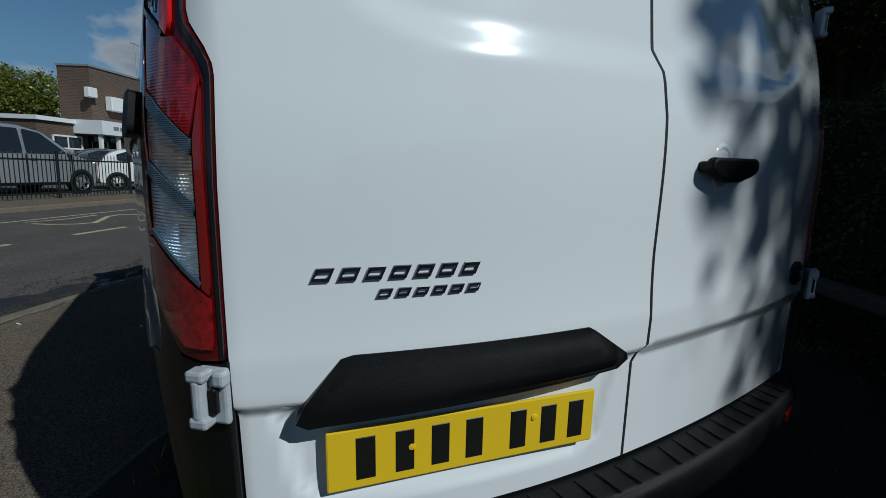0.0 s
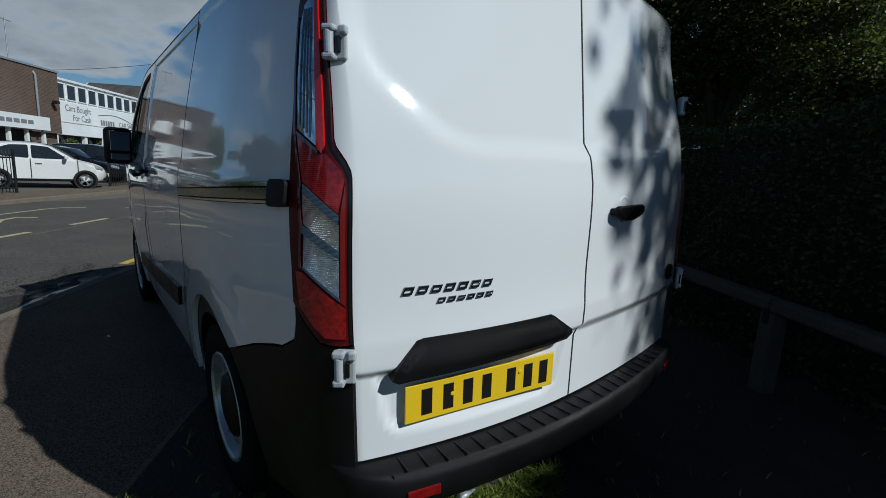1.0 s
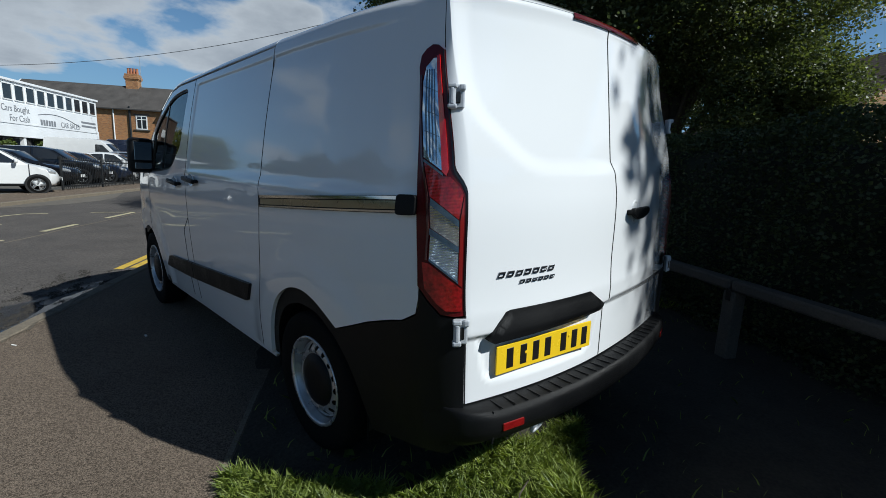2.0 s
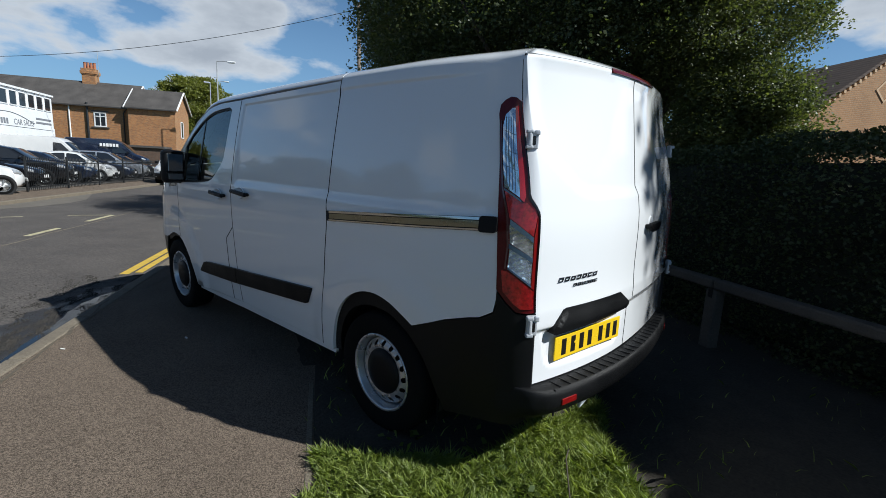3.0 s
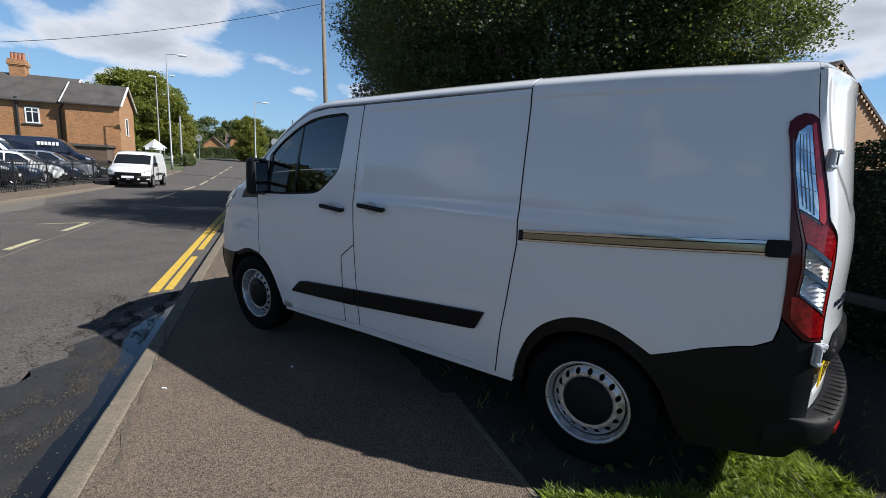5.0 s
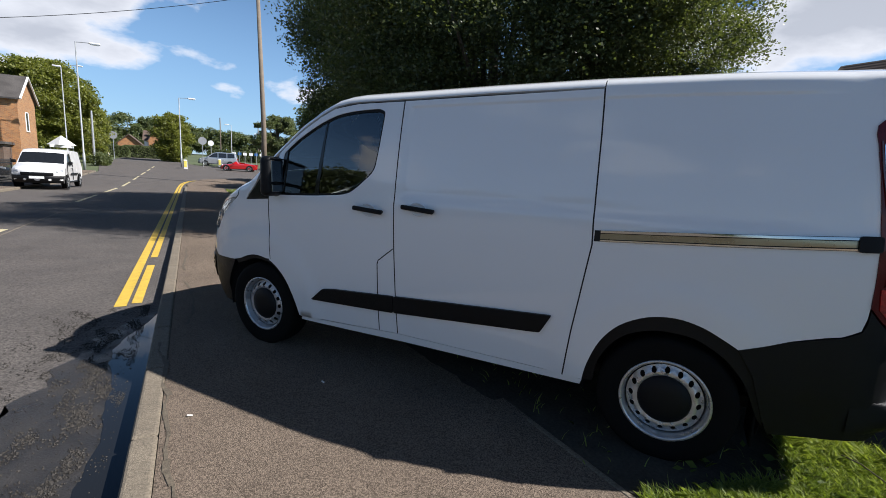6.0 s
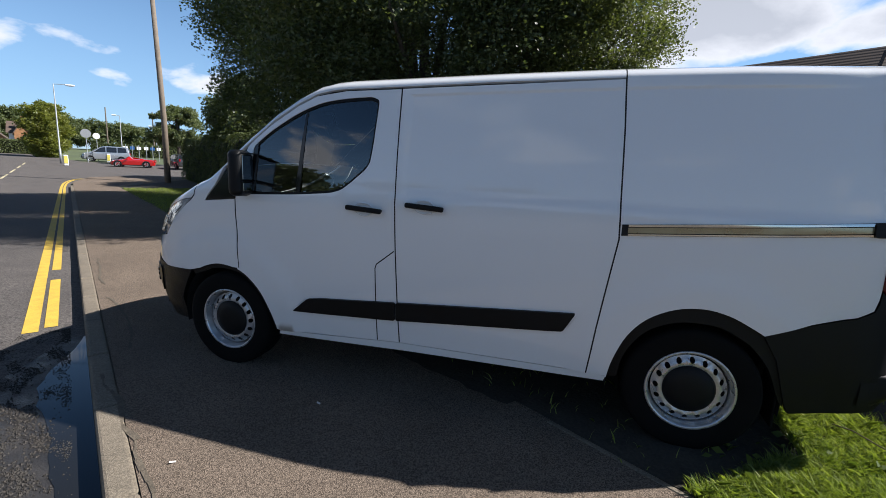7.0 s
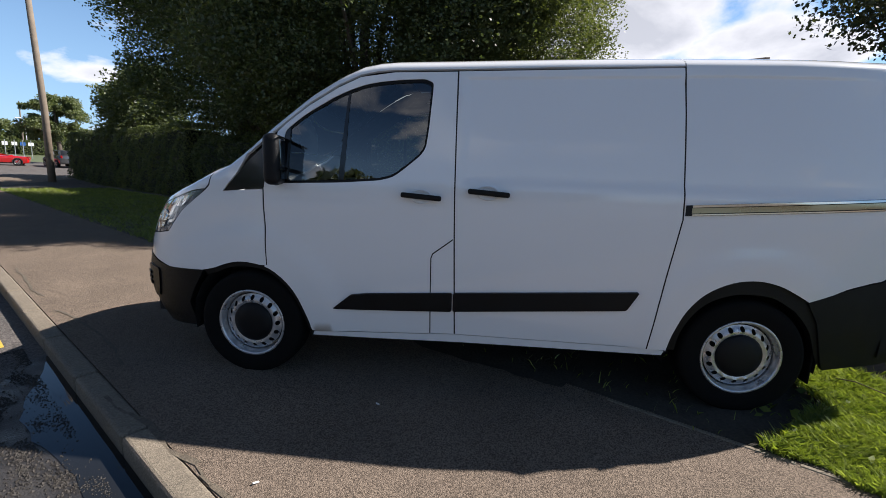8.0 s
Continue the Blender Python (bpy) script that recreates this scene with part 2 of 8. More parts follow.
def thing(name, m=None, **tags):
    ob = new(name)
    ob.empty_display_size = 0.1
    if m is not None:
        ob.matrix_world = m
    return tagged(ob, **tags)


def mesh_from(name, verts, faces, mat, smooth=False):
    me = bpy.data.meshes.new(name)
    me.from_pydata(verts, [], faces)
    if mat is not None:
        me.materials.append(mat)
    if smooth:
        me.shade_smooth()
    me.update()
    return me


def put_part(name, me, parent=None, label="", m=None, kind=""):
    ob = new(name, me)
    if parent is not None:
        ob.parent = parent
    if m is not None:
        ob.matrix_basis = m
    return tagged(ob, label=label, kind=kind)


def part(name, bm, mat, parent=None, label="", m=None, smooth=False, kind=""):
    me = bpy.data.meshes.new(name)
    bm.to_mesh(me)
    bm.free()
    me.materials.append(mat)
    if smooth:
        me.shade_smooth()
    return put_part(name, me, parent, label, m, kind)


def boxes(items, bevel=0.0, seg=1):
    """A bmesh of boxes (cx, cy, cz, sx, sy, sz), with rounded edges."""
    bm = bmesh.new()
    for cx, cy, cz, sx, sy, sz in items:
        r = bmesh.ops.create_cube(bm, size=1.0, matrix=Matrix.Translation((cx, cy, cz)) @ Matrix.Diagonal((sx, sy, sz, 1)))
        if bevel:
            edges = list({e for v in r["verts"] for e in v.link_edges})
            bmesh.ops.bevel(bm, geom=edges, offset=min(bevel, 0.45 * min(sx, sy, sz)), segments=seg, profile=0.5, affect="EDGES")
    return bm


def lathe(profile, steps=32, axis="x", bm=None):
    """Turn (radius, along) pairs round an axis."""
    bm = bm or bmesh.new()
    rings = []
    for k in range(steps):
        a = 2 * math.pi * k / steps
        ring = []
        for r, h in profile:
            if axis == "x":
                ring.append(bm.verts.new((h, r * math.cos(a), r * math.sin(a))))
            elif axis == "z":
                ring.append(bm.verts.new((r * math.cos(a), r * math.sin(a), h)))
            else:
                ring.append(bm.verts.new((r * math.sin(a), h, r * math.cos(a))))
        rings.append(ring)
    for k in range(steps):
        a, b = rings[k], rings[(k + 1) % steps]
        for i in range(len(profile) - 1):
            if profile[i][0] < 1e-6 and profile[i + 1][0] < 1e-6:
                continue
            bm.faces.new((a[i], a[i + 1], b[i + 1], b[i]))
    bmesh.ops.remove_doubles(bm, verts=bm.verts, dist=1e-6)
    bmesh.ops.recalc_face_normals(bm, faces=bm.faces)
    return bm


def tube(points, radius, steps=8, bm=None):
    """A round bar along points; radius may be one value or one for each point."""
    bm = bm or bmesh.new()
    pts = [Vector(p) for p in points]
    rings = []
    for i, p in enumerate(pts):
        d = (pts[min(i + 1, len(pts) - 1)] - pts[max(i - 1, 0)]).normalized()
        x = d.orthogonal().normalized() if i == 0 else (rings[-1][1] - d * rings[-1][1].dot(d)).normalized()
        y = d.cross(x)
        r = radius[i] if isinstance(radius, (list, tuple)) else radius
        ring = [bm.verts.new(p + (x * math.cos(2 * math.pi * k / steps) + y * math.sin(2 * math.pi * k / steps)) * r) for k in range(steps)]
        rings.append((ring, x))
    for (a, _), (b, _) in zip(rings, rings[1:]):
        for k in range(steps):
            bm.faces.new((a[k], a[(k + 1) % steps], b[(k + 1) % steps], b[k]))
    bm.faces.new(rings[0][0][::-1])
    bm.faces.new(rings[-1][0])
    return bm


def prism(outline, thick, bevel=0.0, m=None, bm=None):
    """A flat outline (x, z) given a thickness along y, centred on y = 0."""
    own = bmesh.new()
    front = [own.verts.new((x, -thick / 2, z)) for x, z in outline]
    f = own.faces.new(front)
    r = bmesh.ops.extrude_face_region(own, geom=[f])
    bmesh.ops.translate(own, verts=[v for v in r["geom"] if isinstance(v, bmesh.types.BMVert)], vec=(0, thick, 0))
    bmesh.ops.recalc_face_normals(own, faces=own.faces)
    if bevel:
        bmesh.ops.bevel(own, geom=list(own.edges), offset=bevel, segments=2, profile=0.5, affect="EDGES")
    if m is not None:
        bmesh.ops.transform(own, matrix=m, verts=own.verts)
    return own


def inside(poly, p):
    x, y = p
    hit = False
    for (x0, y0), (x1, y1) in zip(poly, poly[1:] + poly[:1]):
        if (y0 > y) != (y1 > y) and x < (x1 - x0) * (y - y0) / (y1 - y0) + x0:
            hit = not hit
    return hit


def edge_distance(poly, p):
    px, py = p
    best = 1e9
    for (x0, y0), (x1, y1) in zip(poly, poly[1:] + poly[:1]):
        dx, dy = x1 - x0, y1 - y0
        k = max(0, min(1, ((px - x0) * dx + (py - y0) * dy) / (dx * dx + dy * dy + 1e-12)))
        best = min(best, math.hypot(px - x0 - k * dx, py - y0 - k * dy))
    return best


def resample(poly, step):
    out = []
    for (x0, y0), (x1, y1) in zip(poly, poly[1:] + poly[:1]):
        n = max(1, round(math.hypot(x1 - x0, y1 - y0) / step))
        out += [(x0 + (x1 - x0) * k / n, y0 + (y1 - y0) * k / n) for k in range(n)]
    return out


def round_corners(poly, r, seg=4):
    """Round the corners of an outline by the radius r (one value, or one for each corner)."""
    out = []
    n = len(poly)
    for i, p in enumerate(poly):
        rr = r[i] if isinstance(r, (list, tuple)) else r
        a, b, c = Vector(poly[i - 1]), Vector(p), Vector(poly[(i + 1) % n])
        rr = min(rr, (a - b).length * 0.45, (c - b).length * 0.45)
        if rr < 1e-5:
            out.append(tuple(b))
            continue
        p0, p1 = b + (a - b).normalized() * rr, b + (c - b).normalized() * rr
        for k in range(seg + 1):
            t = k / seg
            out.append(tuple(p0 * (1 - t) ** 2 + b * 2 * t * (1 - t) + p1 * t * t))
    return out


def fill(poly, holes=(), step=0.06, extra=()):
    """Triangles that fill an outline less its holes, with an even grid of points inside."""
    loops = [resample(poly, step * 0.8)] + [resample(h, step * 0.8) for h in holes]
    pts, edges = [], []
    for loop in loops:
        base = len(pts)
        pts += loop
        edges += [(base + i, base + (i + 1) % len(loop)) for i in range(len(loop))]
    xs, ys = [p[0] for p in poly], [p[1] for p in poly]
    nx, ny = int((max(xs) - min(xs)) / step) + 1, int((max(ys) - min(ys)) / step) + 1
    for i in range(nx + 1):
        for j in range(ny + 1):
            p = (min(xs) + step * (i + 0.31), min(ys) + step * (j + 0.37))
            if inside(poly, p) and not any(inside(h, p) for h in holes):
                if all(edge_distance(q, p) > step * 0.45 for q in (poly, *holes)):
                    pts.append(p)
    for p in extra:
        if inside(poly, p) and not any(inside(h, p) for h in holes) and all(edge_distance(q, p) > 0.004 for q in (poly, *holes)):
            pts.append(p)
    vs, _, fs, *_ = delaunay_2d_cdt([Vector(p) for p in pts], edges, [], 0, 1e-5)
    vs = [tuple(v) for v in vs]
    keep = []
    for f in fs:
        c = (sum(vs[i][0] for i in f) / len(f), sum(vs[i][1] for i in f) / len(f))
        if inside(poly, c) and not any(inside(h, c) for h in holes):
            area = sum(vs[f[k]][0] * vs[f[(k + 1) % len(f)]][1] - vs[f[(k + 1) % len(f)]][0] * vs[f[k]][1] for k in range(len(f)))
            keep.append(tuple(f) if area > 0 else tuple(f)[::-1])
    return vs, keep


# ---- ground ----
ASPHALT = material("road_asphalt", (0.085, 0.075, 0.068), 0.9, vary=0.28, scale=1.6, fine=160, bump=0.8, bump_scale=130, speckle=0.55, speckle_scale=95)
PAVING = material("pavement_asphalt", (0.156, 0.122, 0.093), 0.95, spec=0.2, vary=0.20, scale=1.6, fine=240, bump=0.9, bump_scale=190, speckle=0.62, speckle_scale=195)
KERB = material("kerb_concrete", (0.165, 0.138, 0.102), 0.88, vary=0.25, scale=5, fine=120, bump=0.5, bump_scale=140, speckle=0.3, speckle_scale=150)
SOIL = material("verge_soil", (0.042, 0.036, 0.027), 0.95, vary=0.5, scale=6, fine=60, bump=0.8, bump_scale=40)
FIELD = material("far_ground", (0.075, 0.095, 0.040), 0.95, vary=0.35, scale=0.05, fine=2)
YELLOW_LINE = material("yellow_line_paint", (0.55, 0.37, 0.05), 0.75, vary=0.25, scale=9, fine=120, bump=0.3, bump_scale=150)
WHITE_LINE = material("worn_line_paint", (0.46, 0.41, 0.25), 0.75, vary=0.35, scale=9, fine=90, bump=0.3, bump_scale=150)
ROAD_Z = -0.10
S_KERB, S_GRASS = -3.18, -1.12
RISE_FROM, RISE_TO, RISE = 31.0, 151.0, 0.036


def rise(u):
    """The road climbs gently towards and past the junction."""
    return RISE * (min(max(u, RISE_FROM), RISE_TO) - RISE_FROM)


def strip(name, pts, mat, z0, z1, m=STREET, **tags):
    """A slab with the outline pts in street axes, from z0 up to z1."""
    bm = bmesh.new()
    bot = [bm.verts.new((x, y, z0)) for x, y in pts]
    top = [bm.verts.new((x, y, z1)) for x, y in pts]
    bm.faces.new(top)
    bm.faces.new(bot[::-1])
    n = len(pts)
    for i in range(n):
        j = (i + 1) % n
        bm.faces.new((bot[i], bot[j], top[j], top[i]))
    for u in (RISE_FROM, RISE_TO):
        bmesh.ops.bisect_plane(bm, geom=bm.verts[:] + bm.edges[:] + bm.faces[:], plane_co=(0, u, 0), plane_no=(0, 1, 0))
    for v in bm.verts:
        v.co.z += rise(v.co.y)
    bmesh.ops.recalc_face_normals(bm, faces=bm.faces)
    ob = part(name, bm, mat, None, m=m)
    return tagged(ob, kind="structure", **tags)


strip("ground", [(-1500, -1500), (1500, -1500), (1500, 1500), (-1500, 1500)], FIELD, -0.6, -0.14, label="rough green ground reaching to the horizon", category="ground")
strip("road", [(-9.5, -60), (S_KERB + 0.02, -60), (S_KERB + 0.02, 33), (-2.3, 37.6), (0.5, 40), (14, 42), (120, 42), (120, 62), (20, 64), (-2, 66), (-5, 78), (-9.5, 300), (-16, 300), (-11.5, 60), (-9.5, 45)], ASPHALT, -0.3, ROAD_Z, label="worn dark grey asphalt road", category="road")
strip("pavement", [(S_KERB + 0.13, -60), (S_GRASS, -60), (S_GRASS, 30), (4.0, 37.5), (14, 39.5), (14, 41.9), (0.55, 39.9), (-2.15, 37.5), (S_KERB + 0.13, 32.8)], PAVING, -0.3, 0.0, label="brown grey tarmac pavement", category="pavement")
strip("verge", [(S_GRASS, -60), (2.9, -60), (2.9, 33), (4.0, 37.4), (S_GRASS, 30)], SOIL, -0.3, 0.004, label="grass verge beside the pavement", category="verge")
strip("garden", [(2.9, -60), (60, -60), (60, 39), (14, 39), (4.0, 37.4), (2.9, 33)], SOIL, -0.3, 0.02, label="lawn behind the hedge", category="lawn")
strip("far_pavement", [(-11.3, -60), (-9.63, -60), (-9.63, 44), (-11.3, 44)], PAVING, -0.3, 0.0, label="tarmac pavement across the road", category="pavement")
strip("forecourt", [(-60, -60), (-11.3, -60), (-11.3, 44), (-60, 44)], material("forecourt_tarmac", (0.105, 0.098, 0.088), 0.9, vary=0.25, scale=0.8, fine=120, bump=0.4), -0.3, -0.004, label="grey tarmac sales forecourt", category="forecourt")

# ---- the white panel van ----
# Van axes: y forward from the rear axle, x to its right, z up from the tyres' feet.


def lerp_table(x, xs, ys):
    return float(np.interp(x, xs, ys))


def smooth01(t):
    t = max(0.0, min(1.0, t))
    return t * t * (3 - 2 * t)


SIDE_Z = [0.20, 0.34, 0.50, 0.65, 0.80, 0.95, 1.10, 1.20, 1.35, 1.50, 1.65, 1.80, 1.92, 2.1]
SIDE_W = [0.892, 0.911, 0.928, 0.937, 0.943, 0.947, 0.947, 0.942, 0.920, 0.893, 0.862, 0.827, 0.797, 0.75]


def half_width(y, z):
    w = lerp_table(z, SIDE_Z, SIDE_W)
    if y < -0.1:
        w -= 0.06 * ((-y - 0.1) / 0.6) ** 2
    if y > 1.9:
        w -= 0.022 * (y - 1.9) ** 2
    return w


def rear_y(x, z):
    y = -0.992 + (0.15 + 0.055 * smooth01((z - 1.35) / 0.45)) * (x / 0.86) ** 2
    if z > 0.85:
        y += 0.12 * (z - 0.85) - 0.03 * smooth01((z - 0.85) / 0.4)
    return y


def top_z(y):
    """Height of the drip line, then of the windscreen pillar and the bonnet's edge."""
    return lerp_table(y, [-1.0, -0.6, -0.1, 0.47, 1.1, 1.67, 2.03, 2.13, 2.23, 2.36, 2.53, 2.76, 2.94, 3.04, 3.10, 3.15, 3.20],
                      [1.872, 1.886, 1.896, 1.898, 1.890, 1.877, 1.870, 1.862, 1.843, 1.785, 1.682, 1.500, 1.345, 1.268, 1.238, 1.220, 1.205])


def drip_z(q):
    """The same along the wall, then over the wing and round the nose."""
    if q <= 3.15:
        return top_z(max(-0.6, q))
    return lerp_table(q, [3.15, 3.25, 3.4, 3.55, 3.7, 3.9, 4.15], [1.218, 1.180, 1.130, 1.085, 1.045, 1.010, 0.990])


NOSE_Y = 3.15
DOOR_X = -0.775
Q_MID = -0.92 - 0.775


def nose_length(z):
    return lerp_table(z, [0.2, 0.35, 0.5, 0.62, 0.8, 0.95, 1.05, 1.2], [0.66, 0.77, 0.80, 0.795, 0.75, 0.67, 0.59, 0.40])


def plan(q, z):
    """A point of the wall of the body at height z: q runs from the nose along the left side (q = y) round to the middle of the rear."""
    if q > NOSE_Y:
        th = min(1.0, (q - NOSE_Y)) * math.pi / 2
        w = half_width(NOSE_Y, z)
        return -w * max(0.0, math.cos(th)) ** 0.64, NOSE_Y + nose_length(z) * math.sin(th) ** 0.86
    if q >= -0.60:
        return -half_width(q, z), q
    if q >= -0.92:
        s = (-0.60 - q) / 0.32
        w = half_width(-0.60, z)
        a = (-w, -0.60)
        b = (DOOR_X, rear_y(DOOR_X, z))
        k = smooth01((z - 1.45) / 0.30)
        c = (-w + 0.022 - 0.012 * k, b[1] + 0.035 - 0.014 * k)
        return tuple((1 - s) ** 2 * a[i] + 2 * s * (1 - s) * c[i] + s * s * b[i] for i in (0, 1))
    x = DOOR_X + (-0.92 - q)
    return x, rear_y(x, z)


def plan_out(q, z):
    (x0, y0), (x1, y1) = plan(q - 0.004, z), plan(q + 0.004, z)
    n = Vector((-(y1 - y0), (x1 - x0)))
    return n.normalized() if n.length > 1e-9 else Vector((0, 1))


def skin(q, v, off=0.0):
    """A point of the body's surface, v being the height and, past the drip line, the way over the roof's edge."""
    vt = drip_z(q)
    if v <= vt:
        x, y = plan(q, v)
        p = Vector((x, y, v))
        if off:
            n = plan_out(q, v)
            p += Vector((n.x, n.y, 0)) * off
        return p
    r = min(1.0, (v - vt) / 0.22)
    x, y = plan(q, vt)
    n = plan_out(q, vt)
    if q >= -0.60:
        bx, by = x - n.x * 0.17, y - n.y * 0.17
    elif q >= -0.92:
        th = (-0.60 - q) / 0.32 * math.pi / 2
        bx, by = -0.50 - 0.10 * math.cos(th), -0.60 - 0.10 * math.sin(th)
    else:
        bx, by = x * (0.50 / 0.775), -0.70 - 0.012 * (1 - (x / 0.775) ** 2)
    mx, my = x + (bx - x) * 0.07, y + (by - y) * 0.07
    a, b, c = (1 - r) ** 2, 2 * r * (1 - r), r * r
    p = Vector((a * x + b * mx + c * bx, a * y + b * my + c * by, vt + b * 0.058 + c * (0.076 if q < 2.0 else 0.076 - 0.001 * min(1.0, (q - 2.0) / 0.3))))
    return p + Vector((n.x * (1 - r), n.y * (1 - r), r)) * off


def skin_normal(q, v):
    e = 0.006
    a = skin(q + e, v) - skin(q - e, v)
    b = skin(q, v + e) - skin(q, v - e)
    n = b.cross(a)
    if n.length < 1e-12:
        return Vector((-1, 0, 0))
    n.normalize()
    o = plan_out(q, min(v, 1.8))
    return n if n.x * o.x + n.y * o.y + 0.3 * n.z > 0 else -n


SQUARE = 0.075


def square(p):
    return SQUARE * min(1.0, abs(p.x) / 0.85) ** 2 * smooth01((-p.y - 0.25) / 0.5)


def panel_mesh(name, outline, mat, holes=(), step=0.06, off=0.0, depth=0.02, relief=None, flip=False, extra=()):
    """A pressed panel that follows the body, with its edges turned inwards."""
    vs, fs = fill(outline, holes, step, extra)
    verts, norms = [], []
    for q, v in vs:
        n = skin_normal(q, v)
        d = off + (relief(q, v) if relief else 0.0)
        verts.append(skin(q, v) + n * d)
        norms.append(n)
    sx = -1 if flip else 1
    count = {}
    for f in fs:
        for a, b in zip(f, f[1:] + f[:1]):
            count[(a, b)] = True
    rim = [(a, b) for (a, b) in count if (b, a) not in count]
    faces = [tuple(f) for f in fs]

    def placed(p):
        # the right-hand rear corner stands a little squarer than the left
        return Vector((p.x * sx, p.y - (square(p) if flip else 0.0), p.z))

    out = [placed(p) for p in verts]
    # (q, v) to the surface turns the faces about on the left side
    faces = [f if flip else f[::-1] for f in faces]
    skirt = {}
    for i in {i for e in rim for i in e}:
        p, n = verts[i], norms[i]
        a = Vector(p)
        b = p - n * depth
        skirt[i] = (len(out), len(out) + 1)
        out += [placed(a), placed(b)]
    for a, b in rim:
        quad = (skirt[a][0], skirt[b][0], skirt[b][1], skirt[a][1])
        faces.append(quad[::-1] if not flip else quad)
    me = mesh_from(name, out, faces, mat, smooth=True)
    # true surface directions, so that the paint reflects evenly
    e = 0.005

    def at(q, v):
        return skin(q, v) + skin_normal(q, v) * (off + (relief(q, v) if relief else 0.0))

    dirs = []
    for (q, v), n in zip(vs, norms):
        m = n
        if relief:
            m = (at(q, v + e) - at(q, v - e)).cross(at(q + e, v) - at(q - e, v))
            m = m.normalized() if m.length > 1e-12 else n
            m = m if m.dot(n) > 0 else -m
        dirs.append(Vector((m.x * sx, m.y, m.z)))
    side = {}
    for a, b in rim:
        o = (verts[b] - verts[a]).cross(norms[a])
        for i in (a, b):
            side[i] = side.get(i, Vector()) + o
    for i in {i for ed in rim for i in ed}:
        o = side[i]
        o = Vector((o.x * sx, o.y, o.z)).normalized() if o.length > 1e-12 else dirs[i]
        dirs += [o, o]
    me.normals_split_custom_set_from_vertices(dirs)
    return me


VAN = thing("panel_van", pose(0, 0, 0.033, 0, -2.0, 0), label="white panel van parked across the pavement with black plastic lower trim", category="van")


def van_panel(name, outline, mat, both=True, label="", **kw):
    ob = put_part(name, panel_mesh(name, outline, mat, **kw), VAN, label)
    other = put_part(name, panel_mesh(name, outline, mat, flip=True, **kw), VAN, label) if both else None
    return ob, other


GAP = 0.004
SEAM_1 = [(1.669, 1.875), (1.662, 1.48), (1.656, 1.17), (1.650, 0.93), (1.640, 0.60), (1.633, 0.345)]
SEAM_2 = [(0.455, 1.905), (0.442, 1.66), (0.430, 1.28), (0.423, 1.10), (0.445, 0.944), (0.490, 0.616), (0.520, 0.345)]


def shift(line, d):
    return [(q + d, v) for q, v in line]


def crease_v(q):
    """Height of the pressed line below the gutter."""
    return 1.858 - 0.016 * max(0.0, q - 0.3) - 0.010 * max(0.0, 0.1 - q)


CREASE = [(-0.60 + 0.022 * k, crease_v(-0.60 + 0.022 * k) + d) for k in range(104) for d in (0.008, 0.002, -0.004, -0.010, -0.017)]
CREASE += [(q, 1.25 + 0.03 * k) for k in range(19) for q in (1.645, 1.63, 1.615, 1.60, 1.585)]


def side_relief(q, v):
    """Sunk panel fields, the swage along the waist and the flares over the wheels."""
    d = 0.0
    line = crease_v(q)
    if -0.62 < q < 1.64:
        ends = smooth01((q + 0.60) / 0.30) * smooth01((1.635 - q) / 0.05)
        d -= 0.007 * smooth01((line - v) / 0.012) * smooth01((v - 1.24) / 0.05) * ends
    for cq in (0.0, 2.933):
        r = math.hypot(q - cq, v - 0.34)
        if v > 0.3:
            d += 0.014 * smooth01((0.66 - r) / 0.14)
    d += 0.004 * math.exp(-((v - 1.22) / 0.03) ** 2)
    return d


def curve_through(pts, n=4):
    """A smooth line through points."""
    out = []
    for i in range(len(pts) - 1):
        p0, p1, p2, p3 = pts[max(0, i - 1)], pts[i], pts[i + 1], pts[min(len(pts) - 1, i + 2)]
        for k in range(n):
            t = k / n
            out.append(tuple(0.5 * (2 * p1[j] + (p2[j] - p0[j]) * t + (2 * p0[j] - 5 * p1[j] + 4 * p2[j] - p3[j]) * t * t + (3 * p1[j] - p0[j] - 3 * p2[j] + p3[j]) * t ** 3) for j in (0, 1)))
    return out + [pts[-1]]


REAR_ARCH = [(0.415, 0.336), (0.392, 0.452), (0.336, 0.594), (0.249, 0.700), (0.125, 0.768), (0.0, 0.787), (-0.114, 0.766), (-0.209, 0.721), (-0.275, 0.683)]
REAR_ARCH = curve_through(REAR_ARCH)
FRONT_ARCH = [(2.528, 0.29), (2.557, 0.389), (2.621, 0.535), (2.707, 0.638), (2.814, 0.704), (2.963, 0.726), (3.083, 0.703), (3.203, 0.652)]
FRONT_CURVE = curve_through(FRONT_ARCH)
LIGHT_OUT = [(-0.695, 0.95), (-0.694, 1.05), (-0.686, 1.23), (-0.672, 1.50), (-0.657, 1.632), (-0.648, 1.668), (-0.652, 1.705), (-0.680, 1.725), (-0.720, 1.736), (-0.765, 1.732), (-0.812, 1.715)]
LIGHT_IN = [(-0.820, 1.60), (-0.834, 1.352), (-0.842, 1.334), (-0.878, 1.301), (-0.894, 1.280), (-0.897, 1.265), (-0.889, 1.12), (-0.884, 0.860)]

# rear quarter, from the sliding door's rear seam to the lamp
quarter = shift(SEAM_2[::-1], -GAP) + [(0.452, 2.115)] + [(q, 2.092 if q < -0.59 else 2.11) for q in (0.2, -0.1, -0.4, -0.6, -0.7, -0.81)] + [(-0.816, 1.95), (-0.816, 1.722)] + LIGHT_OUT[::-1] + [(-0.692, 0.90), (-0.680, 0.845), (-0.63, 0.808), (-0.465, 0.758)] + REAR_ARCH[::-1] + [(0.42, 0.345)]
